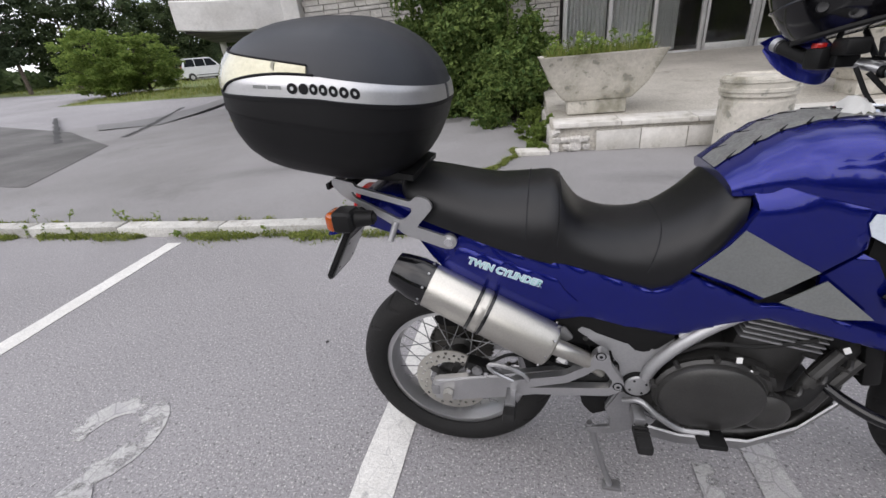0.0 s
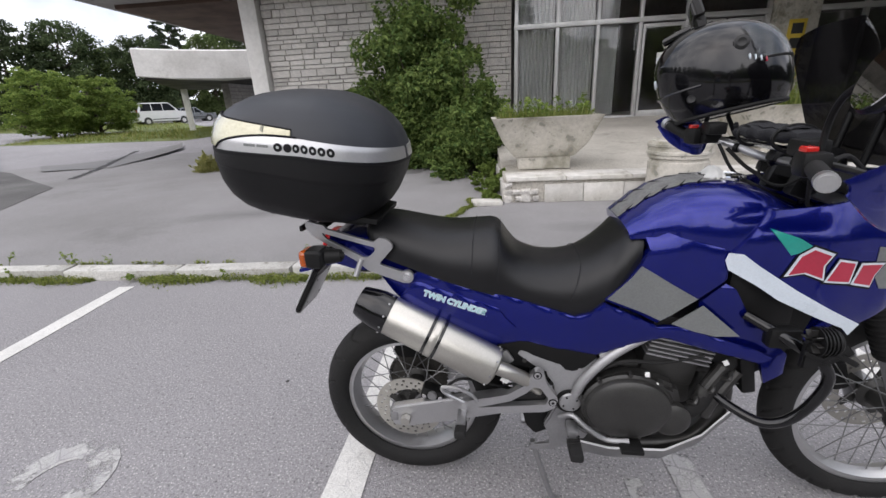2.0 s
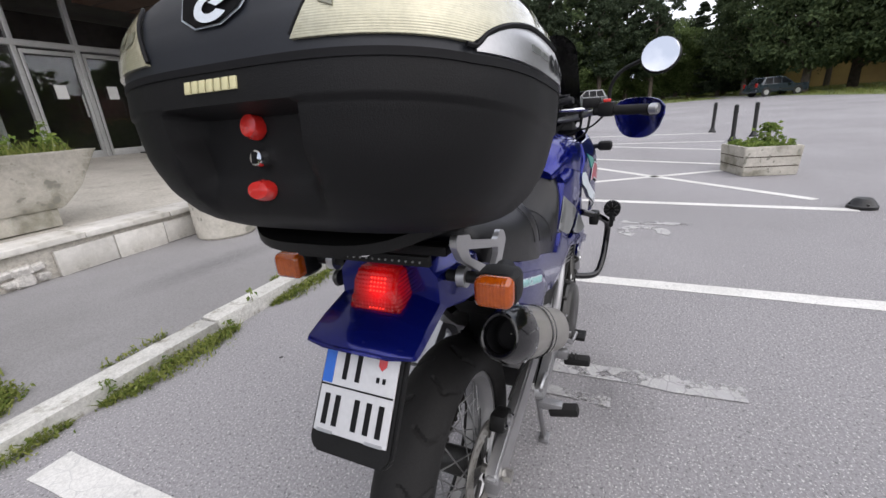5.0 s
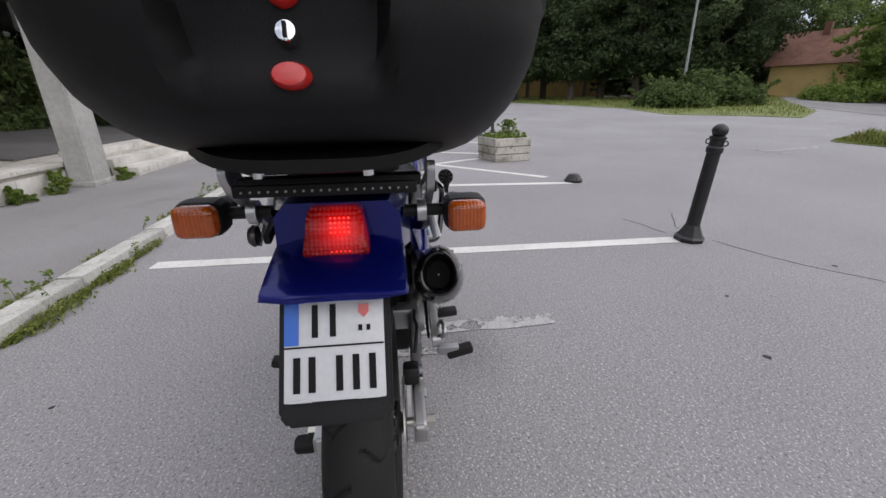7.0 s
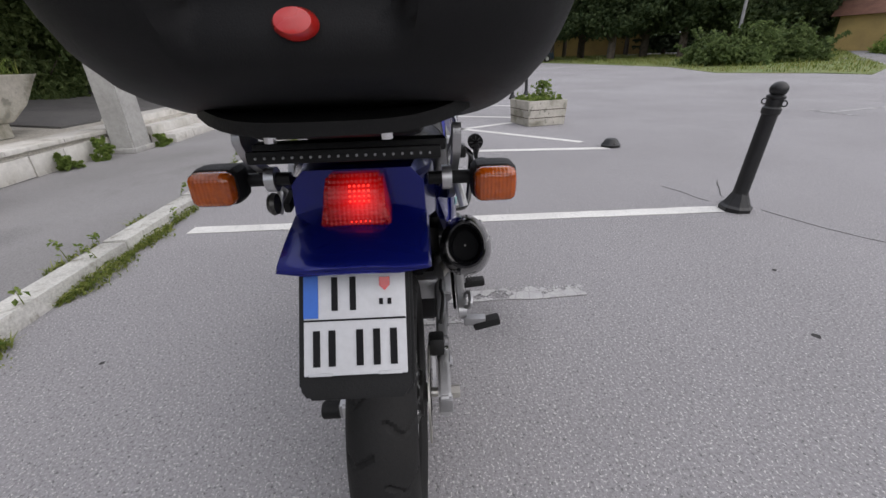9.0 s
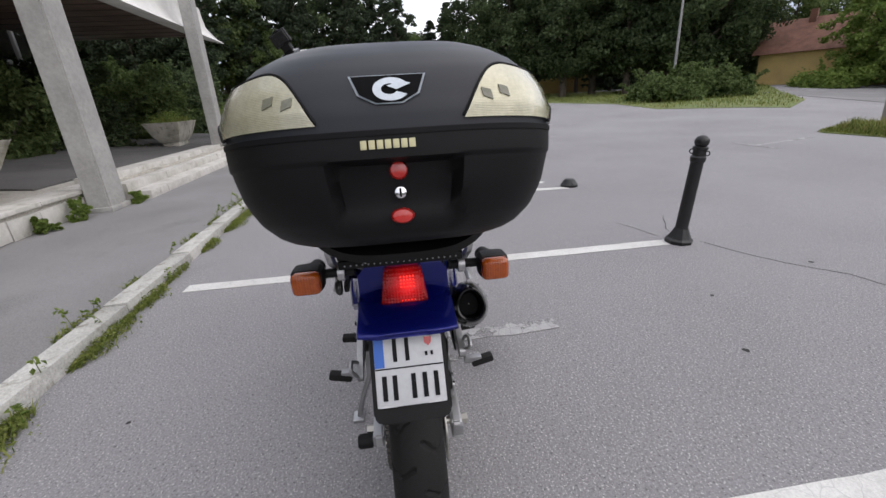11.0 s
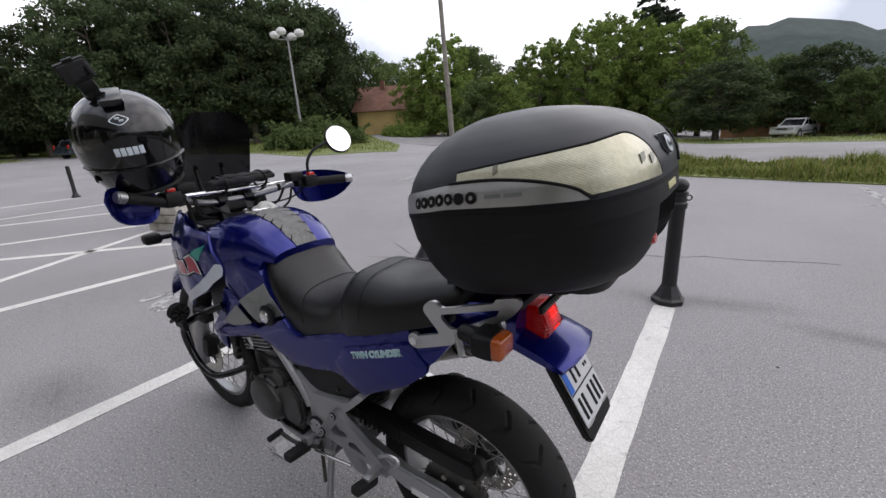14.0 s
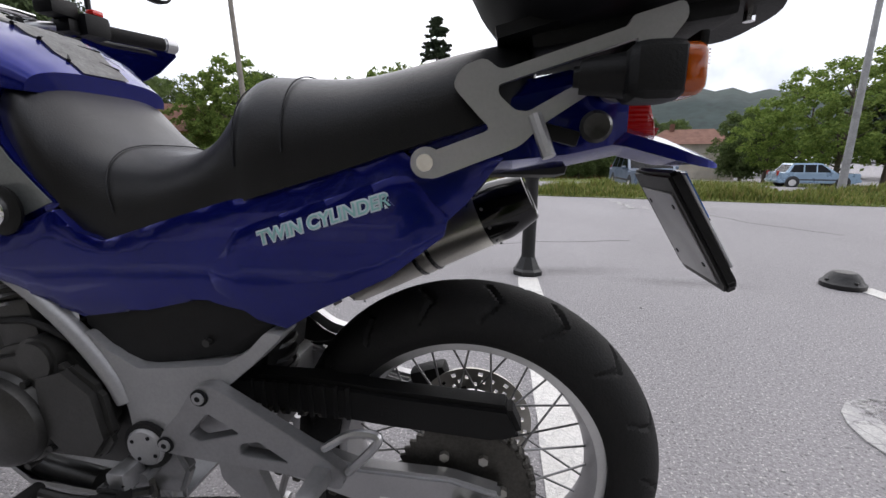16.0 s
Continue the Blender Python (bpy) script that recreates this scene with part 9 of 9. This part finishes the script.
lid = part("case_lid", loft([[case_pt(t, h) for t in ths] for h in hs]), "case_lid", case, "smooth dark blue grey case lid", angle=0.9)
part("seam_gasket", loft([[case_pt(t, h, o_) for t in ths] for h, o_ in ((-0.004, -0.004), (-0.0035, 0.0015), (0.0035, 0.0015), (0.004, -0.004))]), "ink", case)


def patch(t0, t1, lo, hi, out=0.003, n_t=28, n_h=7, thick=0.003):
    """Skin patch on the case between two height curves."""
    b = bmesh.new()
    rows = []
    for i in range(n_t + 1):
        t = t0 + (t1 - t0) * i / n_t
        f_ = i / n_t
        rows.append([b.verts.new(case_pt(t, lo(f_) + (hi(f_) - lo(f_)) * j / n_h, out)) for j in range(n_h + 1)])
    skin(b, rows, closed=False)
    bmesh.ops.recalc_face_normals(b, faces=b.faces)
    bmesh.ops.solidify(b, geom=list(b.faces), thickness=thick)
    return b


def band_h(deg):
    """Top of the silver band round the case."""
    return 0.036 + 0.009 * min(1, deg / 95) if deg < 98 else max(0.0068, 0.045 * math.sqrt(max(0, 1 - ((deg - 98) / 32.5) ** 2)))


def refl_h(f_):
    return 0.061 + 0.0296 * f_ if f_ < 0.77 else max(0.008, 0.0838 - 0.074 * ((f_ - 0.77) / 0.23) ** 2.2)


for s in (-1, 1):
    # silver band from the nose to the rear corner, swelling in the middle
    band = patch(s * radians(4), s * radians(130), lambda f_: 0.006, lambda f_: band_h(4 + 126 * f_), 0.003, 48)
    part("silver_band", band, "silver", case, "silver painted side band")
    rf = patch(s * radians(90), s * radians(160), lambda f_: band_h(90 + 70 * f_) + 0.005, lambda f_: max(band_h(90 + 70 * f_) + 0.0055, refl_h(f_)), 0.0045, 48, 9, 0.004)
    part("reflector", rf, "clear_lens", case, "yellowed clear corner reflector")
    part("reflector_edge", tube([tuple(case_pt(s * radians(90 + 70 * i / 24), max(band_h(90 + 70 * i / 24) + 0.006, refl_h(i / 24)) + 0.002, 0.003)) for i in range(25)], 0.0022, 6, 2), "ink", case)
    part("band_edge", tube([tuple(case_pt(s * radians(86 + 46 * i / 24), band_h(86 + 46 * i / 24) + 0.0025, 0.0045)) for i in range(25)], 0.0022, 6, 2), "ink", case)
    for ang, hh, w in ((147, 0.044, 0.010), (152, 0.040, 0.010), (104, 0.060, 0.006)):
        q_ = patch(s * radians(ang), s * radians(ang + w * 250), lambda f_: hh - 0.007 + 0.005 * f_, lambda f_: hh + 0.006 + 0.003 * f_, 0.0062, 3, 3, 0.001)
        part("reflector_screw" if w < 0.01 else "reflector_window", q_, "lens_dark", case)
    # printed marks as plain round shapes and bars
    for k in range(7):
        t = s * radians(66 + 5.0 * k)
        b = bmesh.new()
        b.faces.new([b.verts.new(case_pt(t + s * radians(2.25) * math.cos(a), 0.0225 + 0.0098 * math.sin(a), 0.0042)) for a in (2 * math.pi * i / 18 for i in range(18))])
        part("logo_dot", b, "ink", case)
        if k not in (5,):
            b = bmesh.new()
            b.faces.new([b.verts.new(case_pt(t + s * radians(0.75) * math.cos(a), 0.0225 + 0.0036 * math.sin(a), 0.0050)) for a in (2 * math.pi * i / 12 for i in range(12))])
            part("logo_dot_hole", b, "silver", case)
    for k in range(2):
        t = s * radians(101 + 6.5 * k)
        part("print_bar", patch(t, t + s * radians(5.5), lambda f_: 0.020, lambda f_: 0.026, 0.0042, 3, 2, 0.001), "grey_decal", case)
for k in range(7):
    p = case_pt(math.pi - 0.145 + k * 0.040, -0.0215)
    part("logo_bar", box(p + Vector((-0.0008, 0, 0)), (0.0025, 0.0082, 0.0115), 0.001), "cream_print", case)
sh = [(-0.060, 0.072), (0.060, 0.072), (0.046, 0.046), (0.020, 0.034), (-0.020, 0.034), (-0.046, 0.046)]
def lid_back(y, h, o_):
    t = math.pi - math.asin(max(-1, min(1, y / 0.30)))
    p = case_pt(t, h, o_)
    return p
for scale_, o_, mat in ((1.0, 0.0030, "white_decal"), (0.93, 0.0040, "ink")):
    b = bmesh.new()
    b.faces.new([b.verts.new(lid_back(y * scale_, 0.053 + (h - 0.053) * scale_, o_)) for y, h in sh])
    bmesh.ops.solidify(b, geom=list(b.faces), thickness=0.0015)
    part("badge", b, mat, case)
b = bmesh.new()
rows = []
for i in range(25):
    a = radians(30 + 300 * i / 24)
    rows.append([b.verts.new(lid_back(-(0.027 * k_ * math.cos(a)) - 0.004 * k_, 0.052 + 0.0150 * k_ * math.sin(a), 0.0055)) for k_ in (0.45, 1.0)])
skin(b, rows, closed=False)
part("badge_ring", b, "white_decal", case)
b = bmesh.new()
b.faces.new([b.verts.new(lid_back(-y, h, 0.0055)) for y, h in ((-0.002, 0.056), (0.022, 0.062), (0.034, 0.058), (0.012, 0.051))])
part("badge_wing", b, "white_decal", case)
for h, rr, mat, nm in ((-0.067, 0.0135, "red_button", "release_button"), (-0.098, 0.0100, "chrome", "key_lock"), (-0.131, 0.0155, "red_button", "release_button")):
    x = case_pt(math.pi, h).x - 0.001
    b = lathe([(rr, 0), (rr, 0.006), (rr * 0.8, 0.012), (rr * 0.3, 0.013)], None, 24)
    if nm == "release_button" and rr > 0.015:
        bmesh.ops.scale(b, vec=(0.72, 1.10, 1), verts=b.verts)
    b.transform(pose(x + 0.002, -0.004, h, 0, -90, 0))
    part(nm, b, mat, case, "glossy red push button" if mat == "red_button" else "round chrome key lock")
part("key_slot", box((case_pt(math.pi, -0.098).x - 0.013, -0.004, -0.098), (0.003, 0.003, 0.012)), "ink", case)

# ---- helmet on the left mirror ----
HEL = BIKE @ pose(0.935, 0.308, 1.306, -7, -13, -18) @ Matrix.Scale(1.13, 4)
hel = thing("helmet", "glossy black full face helmet with clear visor hung on the handlebar", "helmet", m=HEL)
def hel_pt(u, v):
    """u round from the face, v up from -1 to 1."""
    c_, s_ = math.cos(u), math.sin(u)
    r = math.sqrt(max(0, 1 - (max(0, v)) ** 2.3)) if v > 0 else 1 - 0.22 * v * v - 0.06 * (-v) ** 4
    x = 0.152 * c_ * r + (0.022 * (c_ > 0) * c_ * max(0, -v) * 1.2) - (0.018 * max(0, v))
    return Vector((x, 0.118 * s_ * r, 0.126 * v if v > 0 else 0.116 * v))
us = [2 * math.pi * i / 48 for i in range(48)]
vs = [-1.0, -0.97, -0.9, -0.8, -0.65, -0.5, -0.35, -0.2, -0.05, 0.1, 0.25, 0.4, 0.55, 0.68, 0.79, 0.88, 0.94, 0.975, 0.995, 1.0]
b = loft([[hel_pt(u, v) for u in us] for v in vs[:-1]])
part("shell", b, "black_gloss", hel, "glossy black helmet shell", angle=1.2)
b = bmesh.new()
rows = []
for i in range(19):
    u = radians(-64 + 128 * i / 18)
    rows.append([b.verts.new(hel_pt(u, v) * 1.025) for v in (-0.06, 0.06, 0.2, 0.34, 0.48, 0.60)])
skin(b, rows, closed=False)
bmesh.ops.solidify(b, geom=list(b.faces), thickness=0.003)
part("visor", b, "visor", hel, "clear curved visor")
part("visor_seal", tube([tuple(hel_pt(radians(a), -0.08) * 1.01) for a in range(-66, 67, 12)], 0.003, 6, 2), "rubber", hel)
for s in (-1, 1):
    p = hel_pt(s * radians(72), 0.30)
    part("visor_pivot", lathe([(0.017, 0), (0.017, 0.005), (0.010, 0.007), (0.004, 0.005)], Matrix.Translation(p) @ pose(0, 0, 0, -90 * s), 20), "satin_black", hel)
    for k in range(4):
        q = hel_pt(s * radians(70 - 4.5 * k), 0.0 - 0.04 * k) * 1.008
        part("side_mark", box(q, (0.007, 0.003, 0.012), 0.001, (0, 0, s * (90 - 20 + 4.5 * k))), "red_decal" if k == 3 else "white_decal", hel)
    p = hel_pt(s * radians(122), -0.55) * 1.005
    part("side_vent", lathe([(0.011, 0), (0.009, 0.004), (0.003, 0.003)], Matrix.Translation(p) @ pose(0, 0, 0, -90 * s), 14), "satin_black", hel)
for k in range(5):
    q = hel_pt(math.pi - 0.24 + 0.105 * k, 0.05) * 1.006
    part("logo_bar", box(q, (0.003, 0.0105, 0.019), 0.001, (0, 0, -12 + 5.4 * k)), "white_decal", hel)
b = bmesh.new()
rows = []
for i in range(25):
    a = 2 * math.pi * i / 24
    rows.append([b.verts.new(hel_pt(math.pi + 0.17 * k_ * math.cos(a) * (0.75 + 0.45 * abs(math.cos(a)) ** 6), 0.60 + 0.085 * k_ * math.sin(a)) * 1.006) for k_ in (0.86, 1.0)])
skin(b, rows, closed=False)
part("badge_ring", b, "white_decal", hel, "white eye shaped outline badge")
for u_, v_ in ((-0.03, 0.625), (0.04, 0.585)):
    part("badge_bar", box(hel_pt(math.pi + u_, v_) * 1.006, (0.003, 0.010, 0.005), 0.001, (0, -38, 0)), "white_decal", hel)
part("rear_spoiler", tube([tuple(hel_pt(radians(180 + a), -0.32) * 1.008) for a in range(-70, 71, 14)], 0.0035, 6, 3), "black_gloss", hel)
part("top_vent", box(hel_pt(math.pi, 0.90) + Vector((0.0, 0, 0.006)), (0.075, 0.05, 0.018), 0.008, (0, -14, 0)), "black_gloss", hel)
part("chin_trim", tube([tuple(hel_pt(radians(a), -0.97) * 1.0) for a in range(0, 361, 15)], 0.006, 6, 2), "rubber", hel)
part("lining", loft([[hel_pt(u, v) * 0.9 for u in us] for v in (-1.02, -0.8, -0.4)]), "cloth", hel)
part("chin_strap", tube([(0.02, 0.08, -0.12), (0.03, 0.03, -0.19), (0.02, -0.05, -0.15)], 0.006, 6), "cloth", hel)
camx = thing("action_camera", "small black action camera in a frame on a helmet mount", "camera", m=HEL @ pose(-0.025, 0.028, 0.116, -16, -6, 8))
part("mount_foot", box((0, 0, 0.006), (0.058, 0.040, 0.016), 0.006), "black_plastic", camx)
part("mount_arm", box((0.004, 0, 0.024), (0.024, 0.036, 0.034), 0.005), "black_plastic", camx)
part("arm_screw", rod((0.004, -0.020, 0.036), (0.004, 0.020, 0.036), 0.0055, seg=10), "black_plastic", camx)
part("camera_body", box((0.002, 0.0, 0.062), (0.028, 0.058, 0.042), 0.004), "satin_black", camx)
part("camera_frame", box((0.002, 0.0, 0.0625), (0.016, 0.064, 0.048), 0.003), "black_plastic", camx)
part("camera_lens", rod((0.014, 0.013, 0.066), (0.024, 0.013, 0.066), 0.011, seg=18), "black_gloss", camx)
part("camera_screen", box((-0.0125, -0.004, 0.061), (0.002, 0.036, 0.026), 0.001), "black_gloss", camx)
part("camera_catch", box((0.0, 0.0, 0.088), (0.014, 0.022, 0.006), 0.002), "black_plastic", camx)
